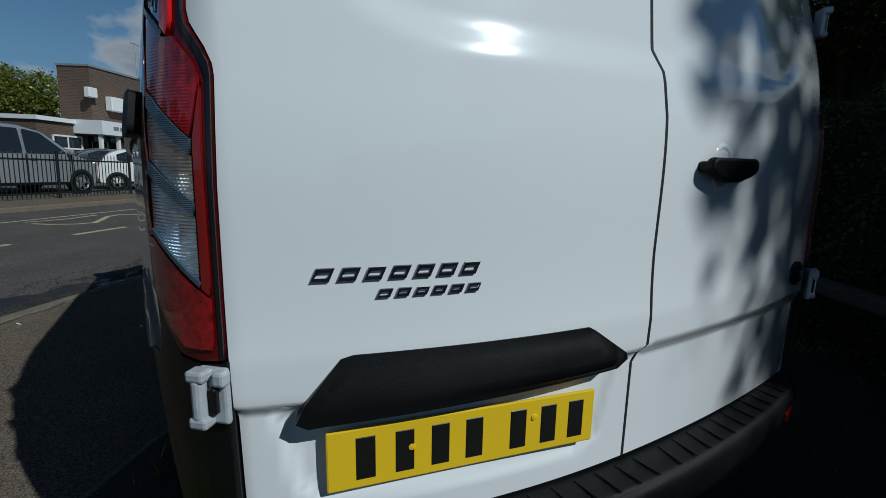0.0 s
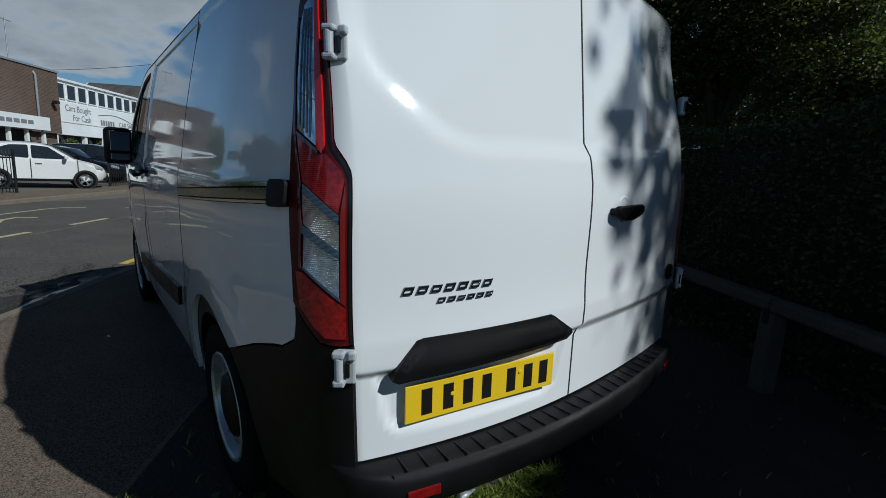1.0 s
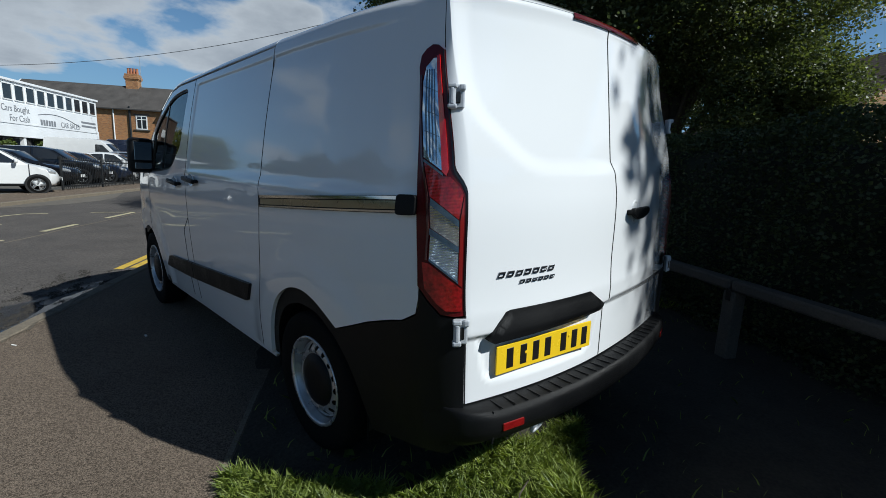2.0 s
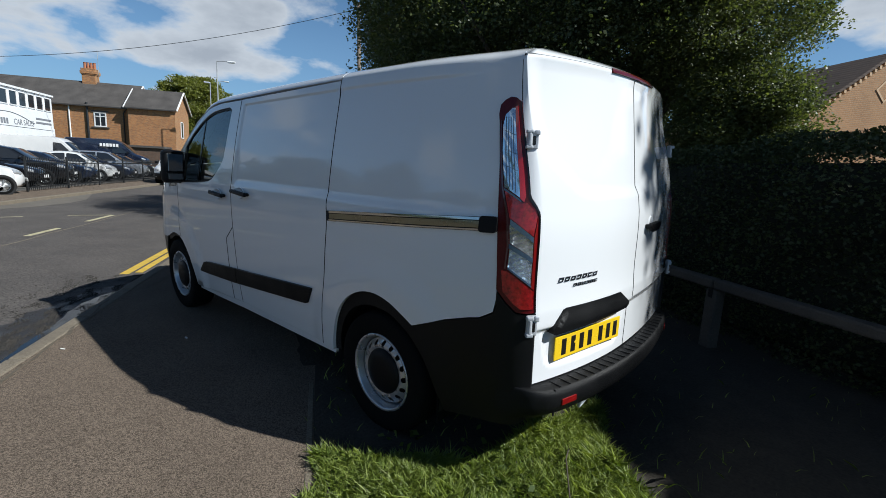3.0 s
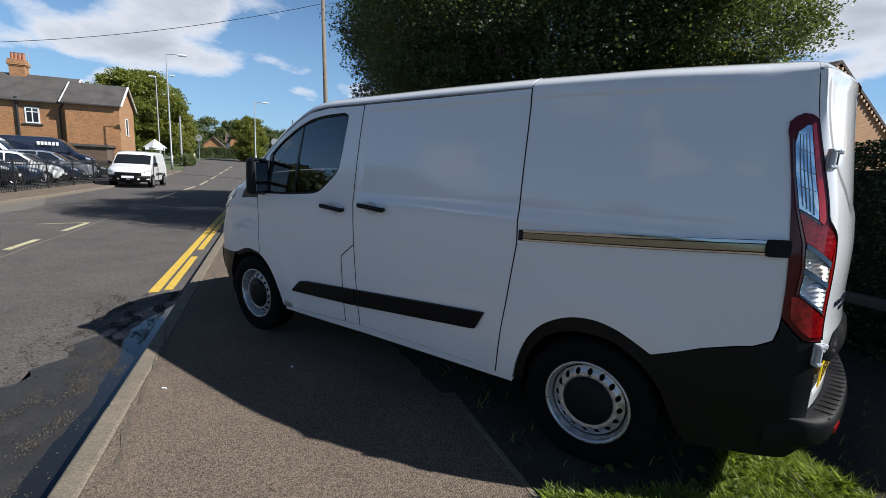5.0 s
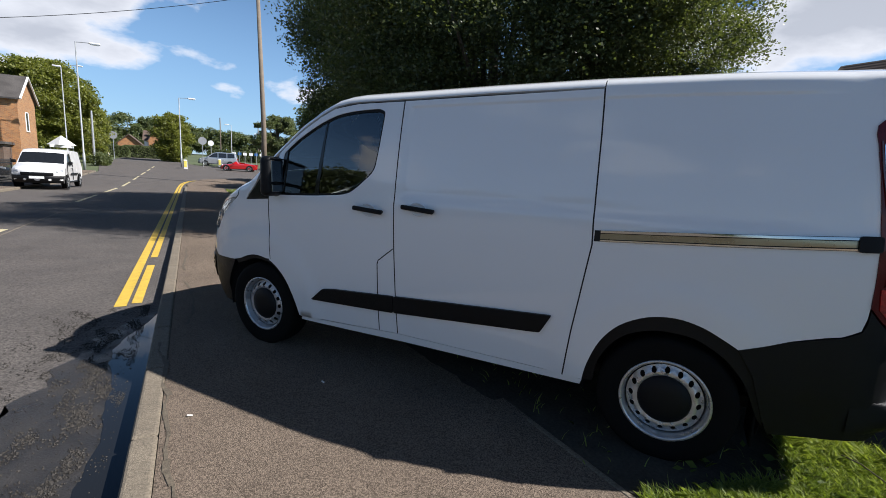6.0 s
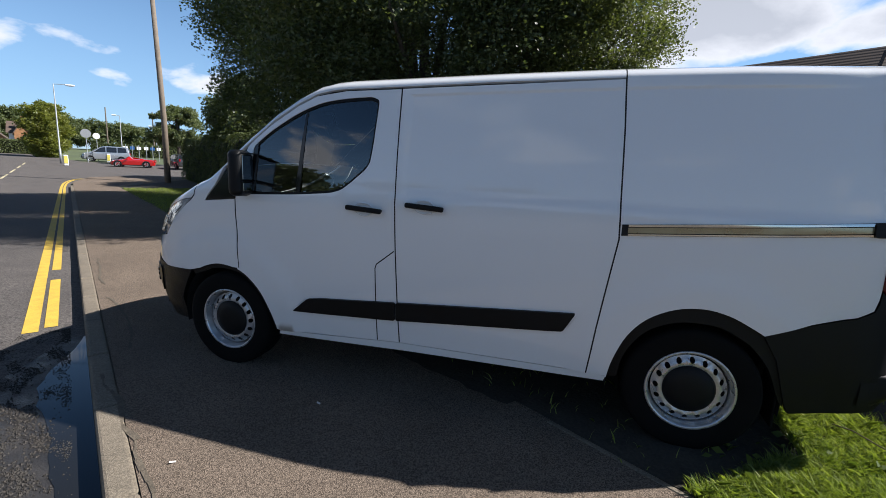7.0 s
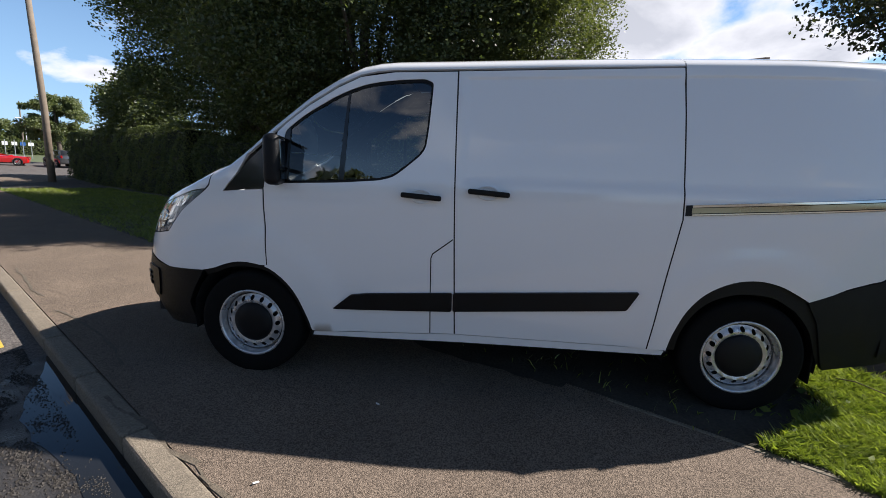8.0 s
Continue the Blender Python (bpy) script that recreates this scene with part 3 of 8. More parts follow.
van_panel("rear_quarter_panel", quarter, WHITE_PAINT, step=0.05, relief=side_relief, extra=CREASE)

# sliding door
sliding = shift(SEAM_1, -GAP) + shift(SEAM_2[::-1], GAP)
sliding[0] = (1.664, 1.868)
sliding[-1] = (0.459, 1.896)
van_panel("sliding_door", sliding, WHITE_PAINT, step=0.05, relief=side_relief, extra=CREASE)

# front door with its window opening
WINDOW = [(2.695, 1.215), (2.675, 1.52), (2.558, 1.615), (2.359, 1.732), (2.195, 1.795), (2.031, 1.817), (1.855, 1.825), (1.806, 1.805), (1.806, 1.76), (1.819, 1.54), (1.832, 1.44), (1.86, 1.398), (1.954, 1.318), (2.015, 1.273), (2.09, 1.252), (2.333, 1.231)]
WINDOW = round_corners(WINDOW, [0.016, 0.03, 0.09, 0.08, 0.08, 0.08, 0.02, 0.016, 0.016, 0.05, 0.03, 0.03, 0.03, 0.03, 0.05, 0.08], 3)
door_edge = [(2.655, 1.573), (2.53, 1.668), (2.36, 1.772), (2.23, 1.832), (2.03, 1.860)]
front_door = [(2.80, 1.182), (2.775, 1.30), (2.72, 1.515)] + door_edge + shift(SEAM_1, GAP)[0:] + [(2.50, 0.30)] + FRONT_CURVE[1:17] + [(2.793, 0.92), (2.80, 1.05)]
front_door[8] = (1.673, 1.866)
van_panel("front_door", front_door, WHITE_PAINT, holes=[WINDOW], step=0.05, relief=side_relief)

# roof edge above the doors, and the pillar beside the windscreen
cant = [(0.458, 1.912), (1.1, 1.902), (1.67, 1.885), (2.03, 1.877), (2.13, 1.869), (2.23, 1.850), (2.36, 1.792), (2.53, 1.689), (2.76, 1.507), (2.85, 1.43), (2.90, 1.39), (2.94, 1.40), (2.94, 1.50), (2.76, 1.65), (2.53, 1.83), (2.36, 1.94), (2.23, 2.01), (2.13, 2.05), (2.03, 2.08), (1.67, 2.085), (1.1, 2.10), (0.458, 2.11)]
van_panel("roof_edge", cant, WHITE_PAINT, step=0.05)

# front wing
wing = [(2.809, 1.178), (2.809, 1.05), (2.802, 0.92), (2.804, 0.80), (2.804, 0.714)] + FRONT_CURVE[17:-1] + [(3.203, 0.655), (3.40, 0.652), (3.52, 0.672), (3.62, 0.698), (3.72, 0.708), (3.72, 0.842), (3.58, 0.852), (3.436, 0.880), (3.346, 1.018), (3.26, 1.095), (3.178, 1.160), (3.155, 1.185), (3.146, 1.22), (3.14, 1.42), (3.05, 1.47), (2.95, 1.55), (2.90, 1.45), (2.92, 1.36), (2.98, 1.26), (3.07, 1.155)]
van_panel("front_wing", wing, WHITE_PAINT, step=0.045, relief=side_relief)

# black sail between pillar and wing, glass and its divider
sail = [(2.81, 1.183), (3.065, 1.158), (2.97, 1.262), (2.91, 1.335), (2.84, 1.40), (2.73, 1.505), (2.785, 1.30)]
van_panel("corner_trim", sail, GLOSS_BLACK, step=0.06, off=-0.004)
cq, cv = 2.15, 1.52
rim_in = [(q + (cq - q) * 0.035, v + (cv - v) * 0.055) for q, v in WINDOW]
van_panel("window_seal", WINDOW, BLACK_PLASTIC, holes=[rim_in], step=0.04, off=-0.006)
pane, _ = van_panel("door_glass", [(q, v) for q, v in rim_in], GLASS, step=0.08, off=-0.012, depth=0.002)
van_panel("window_divider", [(2.288, 1.75), (2.300, 1.75), (2.342, 1.25), (2.308, 1.25)], GLOSS_BLACK, step=0.05, off=-0.008)
FRONT_DIV = [(2.655, 1.235), (2.69, 1.22), (2.672, 1.52), (2.64, 1.545)]
van_panel("mirror_sail", FRONT_DIV, GLOSS_BLACK, step=0.05, off=-0.004)

# dark lining of the cab
van_panel("cab_trim", front_door, DARK_INSIDE, holes=[WINDOW], step=0.08, off=-0.03, depth=0.002)
van_panel("pillar_trim", cant[3:17], DARK_INSIDE, step=0.08, off=-0.024, depth=0.002)

# added dark band behind the door-top seam, stops light showing through
seam = cant[1:10]
van_panel("seam_trim", [(q - 0.02, v - 0.055) for q, v in seam] + [(q + 0.02, v + 0.05) for q, v in seam[::-1]], DARK_INSIDE, step=0.08, off=-0.04, depth=0.002)

# second added band, shuts the bright gap along the windscreen's edge
edge = cant[12:20]
van_panel("pillar_trim", [(q - 0.05, v - 0.07) for q, v in edge] + [(q + 0.05, v + 0.05) for q, v in edge[::-1]], DARK_INSIDE, step=0.08, off=-0.045, depth=0.002)

# sill under the doors
van_panel("sill", [(0.425, 0.300), (0.415, 0.330), (0.52, 0.338), (1.64, 0.338), (2.50, 0.290), (2.53, 0.283), (2.535, 0.262), (1.6, 0.288)], WHITE_PAINT, step=0.06, off=-0.006)

# black side moulding, in two lengths across the door gap
van_panel("side_moulding", round_corners([(0.60, 0.682), (1.646, 0.612), (1.646, 0.497), (0.72, 0.566), (0.66, 0.572)], 0.012), BLACK_PLASTIC, step=0.05, off=0.017, depth=0.022)
van_panel("side_moulding", round_corners([(1.654, 0.611), (2.17, 0.575), (2.27, 0.56), (2.386, 0.465), (2.37, 0.462), (1.654, 0.496)], 0.012), BLACK_PLASTIC, step=0.05, off=0.017, depth=0.022)

# fuel flap outline in the front door: a thin dark joint
flap = [(1.658, 0.934), (1.776, 0.843), (1.786, 0.815), (1.786, 0.34), (1.780, 0.34), (1.780, 0.813), (1.771, 0.838), (1.658, 0.926)]
van_panel("fuel_flap_joint", flap, DARK_INSIDE, both=False, step=0.03, off=0.0015, depth=0.004, relief=side_relief)

# slide rail along the rear quarter
van_panel("slide_rail", [(0.415, 1.178), (0.415, 1.121), (-0.640, 1.189), (-0.640, 1.249)], DARK_INSIDE, step=0.06, off=0.004, depth=0.006, relief=side_relief)
for dv0, dv1, mt in ((0.044, 0.056, CHROME), (0.012, 0.040, TINTED_RAIL), (0.001, 0.008, CHROME)):
    van_panel("rail_strip", [(0.385, 1.124 + dv1), (0.385, 1.124 + dv0), (-0.628, 1.190 + dv0), (-0.628, 1.190 + dv1)], mt, step=0.06, off=0.013 if dv0 > 0.03 or dv0 < 0.005 else 0.008, depth=0.01, relief=side_relief)
van_panel("rail_end_cap", round_corners([(-0.622, 1.251), (-0.622, 1.184), (-0.688, 1.188), (-0.688, 1.254)], 0.014), BLACK_PLASTIC, step=0.03, off=0.022, depth=0.03)

# lower rear corner in black plastic, and the arch trims
CORNER = [(-0.280, 0.677), (-0.465, 0.752), (-0.63, 0.802), (-0.682, 0.839), (-0.695, 0.88), (-0.698, 0.937), (-0.732, 0.893), (-0.775, 0.853), (-0.83, 0.849), (-0.880, 0.853), (-0.882, 0.53), (-0.88, 0.38), (-0.80, 0.33), (-0.45, 0.275), (-0.42, 0.34), (-0.35, 0.56)]
van_panel("rear_corner_trim", CORNER, BLACK_PLASTIC, step=0.05, off=0.004, depth=0.03)
arch_in = [(0.36, 0.34), (0.345, 0.45), (0.295, 0.56), (0.215, 0.645), (0.10, 0.694), (0.0, 0.702), (-0.10, 0.69), (-0.19, 0.645), (-0.25, 0.60), (-0.33, 0.50), (-0.40, 0.34), (-0.43, 0.30)]
arch_out = [(q, v) for q, v in REAR_ARCH] + [(-0.35, 0.56), (-0.42, 0.34)]
van_panel("arch_trim", arch_out + curve_through(arch_in)[::-1], BLACK_PLASTIC, step=0.04, off=-0.008, depth=0.05)
arch_fin = [(2.56, 0.29), (2.585, 0.38), (2.645, 0.515), (2.725, 0.61), (2.82, 0.672), (2.963, 0.69), (3.083, 0.67), (3.19, 0.62)]
van_panel("arch_trim", FRONT_CURVE + curve_through(arch_fin)[::-1], BLACK_PLASTIC, step=0.04, off=-0.006, depth=0.05)

# front bumper
FRONT_LOW = [(3.203, 0.648), (3.40, 0.646), (3.52, 0.666), (3.62, 0.691), (3.72, 0.701), (4.149, 0.701), (4.149, 0.24), (3.55, 0.24), (3.28, 0.26), (3.30, 0.42)]
van_panel("front_bumper", FRONT_LOW, BLACK_PLASTIC, step=0.06, off=0.004, depth=0.05)
van_panel("fog_lamp_panel", round_corners([(3.51, 0.62), (3.66, 0.63), (3.74, 0.60), (3.74, 0.46), (3.66, 0.40), (3.56, 0.42), (3.52, 0.50)], 0.02), BLACK_PLASTIC, step=0.05, off=0.012, depth=0.015)
for k in range(3):
    van_panel("bumper_slot", [(3.63, 0.575 - 0.035 * k), (3.70, 0.578 - 0.035 * k), (3.70, 0.560 - 0.035 * k), (3.63, 0.557 - 0.035 * k)], BLACK_PLASTIC, step=0.03, off=0.02, depth=0.012)
van_panel("grille", [(3.727, 0.845), (4.149, 0.87), (4.149, 0.708), (3.727, 0.708)], GLOSS_BLACK, step=0.06, off=-0.004, depth=0.03)
# headlamp


def facets(q, v):
    return 0.006 * math.sin(q * 210) * math.sin(v * 260)


LAMP_TOP = [(3.186, 1.163), (3.30, 1.146), (3.45, 1.100), (3.60, 1.058), (3.70, 1.030)]
van_panel("headlamp", LAMP_TOP[::-1] + [(3.266, 1.098), (3.353, 1.020), (3.444, 0.886), (3.58, 0.858), (3.72, 0.848), (3.735, 0.94)], HEAD_LENS, step=0.035, off=-0.003, depth=0.03, label="clear headlamp with bright reflectors")
van_panel("headlamp_reflector", round_corners([(3.47, 0.99), (3.50, 0.90), (3.60, 0.885), (3.64, 0.93), (3.62, 1.0), (3.55, 1.02)], 0.03), CHROME, step=0.02, off=0.002, depth=0.01, relief=facets)
van_panel("indicator_lens", round_corners([(3.27, 1.125), (3.36, 1.045), (3.42, 1.05), (3.45, 1.085), (3.34, 1.118)], 0.01), CLEAR_LENS, step=0.03, off=0.002, depth=0.006)
van_panel("bonnet_edge", [(3.151, 1.43), (3.153, 1.225), (3.162, 1.192), (3.186, 1.168), (3.30, 1.151), (3.45, 1.105), (3.60, 1.063), (3.705, 1.035), (3.745, 0.94), (3.727, 0.850), (4.149, 0.875), (4.149, 1.207), (3.9, 1.227), (3.7, 1.262), (3.55, 1.302), (3.4, 1.347), (3.25, 1.397)], WHITE_PAINT, step=0.04)

# ---- rear doors ----
SPLIT_L = [(-0.030, 1.91), (-0.030, 1.375), (-0.006, 1.335), (0.002, 1.25), (-0.008, 0.98), (-0.008, 0.84), (-0.010, 0.785), (-0.036, 0.745), (-0.036, 0.525)]


def qx(x):
    return -0.92 - (x - DOOR_X)


SUNK = round_corners([(-0.72, 1.885), (-0.745, 1.85), (-0.748, 1.60), (-0.718, 1.51), (-0.555, 1.372), (-0.46, 1.345), (0.9, 1.345), (0.9, 1.885)], 0.06, 6)
PLATE_FIELD = [(-0.742, 0.762), (-0.715, 0.62), (-0.68, 0.585), (-0.17, 0.57), (-0.12, 0.60), (-0.075, 0.762)]


def rear_relief(side):
    def relief(q, v):
        x = (DOOR_X + (-0.92 - q)) * side
        d = 0.0
        a = (abs(x) * -1, v)
        s = edge_distance(SUNK, a)
        s = s if inside(SUNK, a) else -s
        d -= 0.0095 * smooth01((s + 0.035) / 0.075)
        # waist shelf and the field of the plate
        d -= 0.016 * smooth01((0.782 - v) / 0.022)
        if side > 0:
            s = edge_distance(PLATE_FIELD, (x, v))
            s = s if inside(PLATE_FIELD, (x, v)) else -s
            d -= 0.012 * smooth01((s + 0.01) / 0.03)
        return d
    return relief


left_door = [(-0.890, 0.522), (-0.888, 0.86), (-0.893, 1.12), (-0.901, 1.265), (-0.898, 1.282), (-0.882, 1.304), (-0.846, 1.337), (-0.838, 1.354), (-0.824, 1.60), (-0.819, 1.715), (-0.819, 1.905), (qx(-0.70), 1.925)] + [(qx(x - GAP), v) for x, v in [(-0.030, 1.93)] + SPLIT_L]
put_part("rear_door", panel_mesh("rear_door", left_door, WHITE_PAINT, step=0.016, relief=rear_relief(1)), VAN)
right_door = [(-0.890, 0.522), (-0.888, 0.86), (-0.893, 1.12), (-0.901, 1.265), (-0.898, 1.282), (-0.882, 1.304), (-0.846, 1.337), (-0.838, 1.354), (-0.824, 1.60), (-0.819, 1.715), (-0.819, 1.905), (qx(-0.70), 1.925)] + [(qx(-x - GAP), v) for x, v in [(-0.030, 1.93)] + SPLIT_L]
put_part("rear_door", panel_mesh("rear_door", right_door, WHITE_PAINT, step=0.022, relief=rear_relief(-1), flip=True), VAN)
# roof edge over the doors
van_panel("rear_roof_edge", [(-0.821, 1.932), (-0.821, 2.092), (Q_MID, 2.092), (Q_MID, 1.936), (qx(-0.70), 1.931)], WHITE_PAINT, step=0.05)

# centre brake lamp
van_panel("brake_lamp", [(qx(-0.27), 1.930), (qx(-0.27), 1.892), (Q_MID, 1.892), (Q_MID, 1.932)], DARK_RED, step=0.04, off=0.006, depth=0.015, label="long dark red brake lamp at roof edge")

# near-black strips along the panel joints, standing for the shade in the gaps


def joint(line, half=0.0032, both=True, name="panel_joint"):
    left = []
    right = []
    for k, (q, v) in enumerate(line):
        a, b = line[max(0, k - 1)], line[min(len(line) - 1, k + 1)]
        dq, dv = b[0] - a[0], b[1] - a[1]
        n = math.hypot(dq, dv)
        left.append((q - dv / n * half, v + dq / n * half))
        right.append((q + dv / n * half, v - dq / n * half))
    return van_panel(name, left + right[::-1], DARK_INSIDE, both=both, step=0.06, off=0.0006, depth=0.004, relief=side_relief)


joint([(1.669, 1.872)] + SEAM_1[1:])
joint([(0.455, 1.900)] + SEAM_2[1:])
joint([(2.803, 1.178), (2.803, 1.05), (2.796, 0.92), (2.799, 0.80), (2.799, 0.715)])
joint([(3.145, 1.40), (3.149, 1.222), (3.158, 1.189), (3.182, 1.164)])
joint([(-0.889, 0.53), (-0.886, 0.856)], 0.0035)
joint([(-0.8175, 1.722), (-0.8175, 1.93)], 0.0045)

split = [(qx(x), v) for x, v in SPLIT_L]
put_part("panel_joint", panel_mesh("panel_joint", [(q - 0.0036, v) for q, v in split] + [(q + 0.0036, v) for q, v in split[::-1]], DARK_INSIDE, step=0.03, off=0.0008, depth=0.003, relief=rear_relief(1)), VAN)

# ---- dark shell behind the gaps, floor and roof ----


def inner_edge(q):
    return skin(q, drip_z(q) + 0.219)


def build_shell():
    bm = bmesh.new()
    qs = [Q_MID + 0.05 + k * 0.06 for k in range(80)]
    qs = [q for q in qs if q < 1.62]
    prev = None
    for q in qs:
        col = []
        for v in (0.42, 0.7, 0.95, 1.2, 1.5, 1.8, 1.84):
            col.append(skin(q, v, -0.05))
        if abs(q) < 0.5 or q > 0.5:
            col[0].z = 0.80 if abs(q) < 0.46 else 0.30
            if abs(q) < 0.46:
                col[1].z = 0.82
        cols = [[bm.verts.new(p) for p in col], [bm.verts.new((-p.x, p.y, p.z)) for p in col]]
        if prev:
            for a, b in zip(prev, cols):
                for i in range(len(a) - 1):
                    bm.faces.new((a[i], b[i], b[i + 1], a[i + 1]))
        prev = cols
    return bm


part("inner_shell", build_shell(), DARK_INSIDE, VAN, smooth=True)
# wheel housings, floor and bulkhead
part("floor_pan", boxes([(0, 1.5, 0.33, 1.40, 3.9, 0.06), (0, -0.56, 0.42, 1.4, 0.4, 0.08), (0, 1.48, 0.40, 1.72, 2.0, 0.10), (0, 3.55, 0.42, 1.3, 0.45, 0.30)]), DARK_INSIDE, VAN)
part("bulkhead", boxes([(0, 1.60, 1.05, 1.55, 0.03, 1.45)]), DARK_INSIDE, VAN)
for cy in (0.0, 2.933):
    for sx in (-1, 1):
        bm = bmesh.new()
        prevv = None
        for k in range(15):
            a = radians(-12 + 204 * k / 14)
            r = 0.405 if cy else 0.42
            row = [bm.verts.new((sx * x, cy + r * math.cos(a), 0.335 + r * math.sin(a))) for x in (0.885, 0.55)]
            back = bm.verts.new((sx * 0.55, cy, 0.335))
            if prevv:
                bm.faces.new((prevv[0], row[0], row[1], prevv[1]))
                bm.faces.new((prevv[1], row[1], back))
            prevv = row
        part("wheel_housing", bm, DARK_INSIDE, VAN)


def build_deck(q0, q1, crown, n=14):
    bm = bmesh.new()
    prev = None
    for k in range(n + 1):
        q = q0 + (q1 - q0) * k / n
        e = inner_edge(q)
        row = []
        for j in range(13):
            t = -1 + 2 * j / 12
            row.append(bm.verts.new((abs(e.x) * t, e.y, e.z + crown * min(1.0, (e.x / 0.6) ** 2) * (1 - t * t))))
        if prev:
            for j in range(12):
                bm.faces.new((prev[j], row[j], row[j + 1], prev[j + 1]))
        prev = row
    bmesh.ops.recalc_face_normals(bm, faces=bm.faces)
    return bm


part("roof", build_deck(Q_MID + 0.002, 2.12, 0.022, 64), WHITE_PAINT, VAN, smooth=True)
part("windscreen", build_deck(2.10, 3.02, 0.04, 12), GLASS, VAN, smooth=True)
part("bonnet", build_deck(3.02, 4.149, 0.03, 20), WHITE_PAINT, VAN, smooth=True)

# ---- tail lamps ----
LAMP = LIGHT_OUT[:] + LIGHT_IN + [(-0.83, 0.856), (-0.778, 0.860), (-0.735, 0.900)]
SEAL = [(-0.802, 1.712), (-0.812, 1.715)] + LIGHT_IN + [(-0.876, 0.862), (-0.881, 1.12), (-0.888, 1.262), (-0.873, 1.290), (-0.834, 1.328), (-0.826, 1.350), (-0.813, 1.60)]
for flip in (False, True):
    lamp = put_part("tail_lamp", panel_mesh("tail_lamp", LAMP, DARK_RED, step=0.03, off=0.006, depth=0.035, flip=flip), VAN, "tall red and clear tail lamp")

    def lens(name, outline, mat, off, label="", step=0.03):
        put_part(name, panel_mesh(name, outline, mat, step=step, off=off, depth=0.006, flip=flip), lamp, label)

    lens("lamp_seal", SEAL, GLOSS_BLACK, 0.008, "black rubber seal")
    lens("clear_lens", [(-0.703, 1.376), (-0.686, 1.52), (-0.680, 1.62), (-0.692, 1.665), (-0.735, 1.690), (-0.757, 1.690), (-0.766, 1.50), (-0.778, 1.336)], CLEAR_LENS, 0.009, "clear upper lens")
    lens("red_strip", [(-0.780, 1.332), (-0.768, 1.50), (-0.760, 1.695), (-0.782, 1.698), (-0.796, 1.50), (-0.808, 1.340), (-0.800, 1.318)], BRIGHT_RED, 0.012, "bright red lens strip")
    lens("red_lens", [(-0.705, 1.364), (-0.782, 1.318), (-0.815, 1.316), (-0.862, 1.282), (-0.874, 1.262), (-0.852, 1.182), (-0.735, 1.252)], RED_LENS, 0.010, "red upper lens")
    lens("indicator_lens", [(-0.736, 1.226), (-0.852, 1.157), (-0.852, 1.094), (-0.741, 1.152)], SMOKE_LENS, 0.009, "clear indicator lens")
    lens("reversing_lens", [(-0.742, 1.130), (-0.851, 1.073), (-0.849, 0.980), (-0.737, 1.047)], REVERSE_LENS, 0.009, "clear reversing lens")
    lens("lower_red_lens", [(-0.712, 1.036), (-0.735, 1.034), (-0.848, 0.964), (-0.868, 0.952), (-0.866, 0.876), (-0.80, 0.874), (-0.765, 0.897), (-0.722, 0.945)], RED_LENS, 0.010, "red lower lens")
    lens("red_border", [(-0.857, 1.178), (-0.877, 1.255), (-0.871, 1.12), (-0.869, 0.958), (-0.853, 0.968), (-0.856, 1.09)], BORDER_RED, 0.010, "translucent red border")
    lens("outer_trim", [(-0.672, 1.64), (-0.682, 1.52), (-0.699, 1.378), (-0.729, 1.25), (-0.737, 1.142), (-0.730, 1.045), (-0.724, 1.045), (-0.730, 1.142), (-0.722, 1.25), (-0.692, 1.378), (-0.675, 1.52), (-0.666, 1.64)], CLEAR_TRIM, 0.012, step=0.05)
    # upright flutes of the upper lens, and its outer edge
    for k in range(4):
        a, b = -0.712 - 0.014 * k, -0.700 - 0.0145 * k
        lens("lens_rib", [(a, 1.385 - 0.010 * k), (b, 1.52), (b + 0.004, 1.655), (b + 0.0005, 1.655), (b - 0.0035, 1.52), (a - 0.0035, 1.385 - 0.010 * k)], LENS_BLUE, 0.0115)
    for v in (1.45, 1.515, 1.59):
        lens("lens_bar", [(-0.700 + 0.06 * (v - 1.45), v + 0.012), (-0.700 + 0.06 * (v - 1.45), v + 0.010), (-0.764, v - 0.010), (-0.764, v - 0.008)], LENS_BLUE, 0.0115)
    for (v0, v1, w) in ((1.140, 1.084, 0.020), (1.236, 1.168, 0.022), (1.046, 0.974, 0.008), (1.366, 1.322, 0.008)):
        q0, q1 = (-0.738, -0.852) if v0 < 1.3 else (-0.704, -0.785)
        lens("lens_divider", [(q0, v0 + w / 2), (q0, v0 - w / 2), (q1, v1 - w / 2), (q1, v1 + w / 2)], LENS_BLUE, 0.012)

# ---- rear door fittings ----


def on_rear(x, z, off=0.0, side=1):
    """Pose of a fitting on the rear doors: its y axis points out of the door to the rear, negative y outwards."""
    y = rear_y(x, z) - off - (SQUARE * min(1.0, x / 0.85) ** 2 if x > 0 else 0.0)
    dy = (rear_y(x + 0.01, z) - rear_y(x - 0.01, z)) / 0.02 - (2 * SQUARE * x / 0.85 ** 2 if x > 0 else 0.0)
    dz = (rear_y(x, z + 0.02) - rear_y(x, z - 0.02)) / 0.04
    return Matrix.Translation((x, y, z)) @ pose(0, 0, 0, -math.degrees(math.atan(dz)), 0, math.degrees(math.atan(dy)))


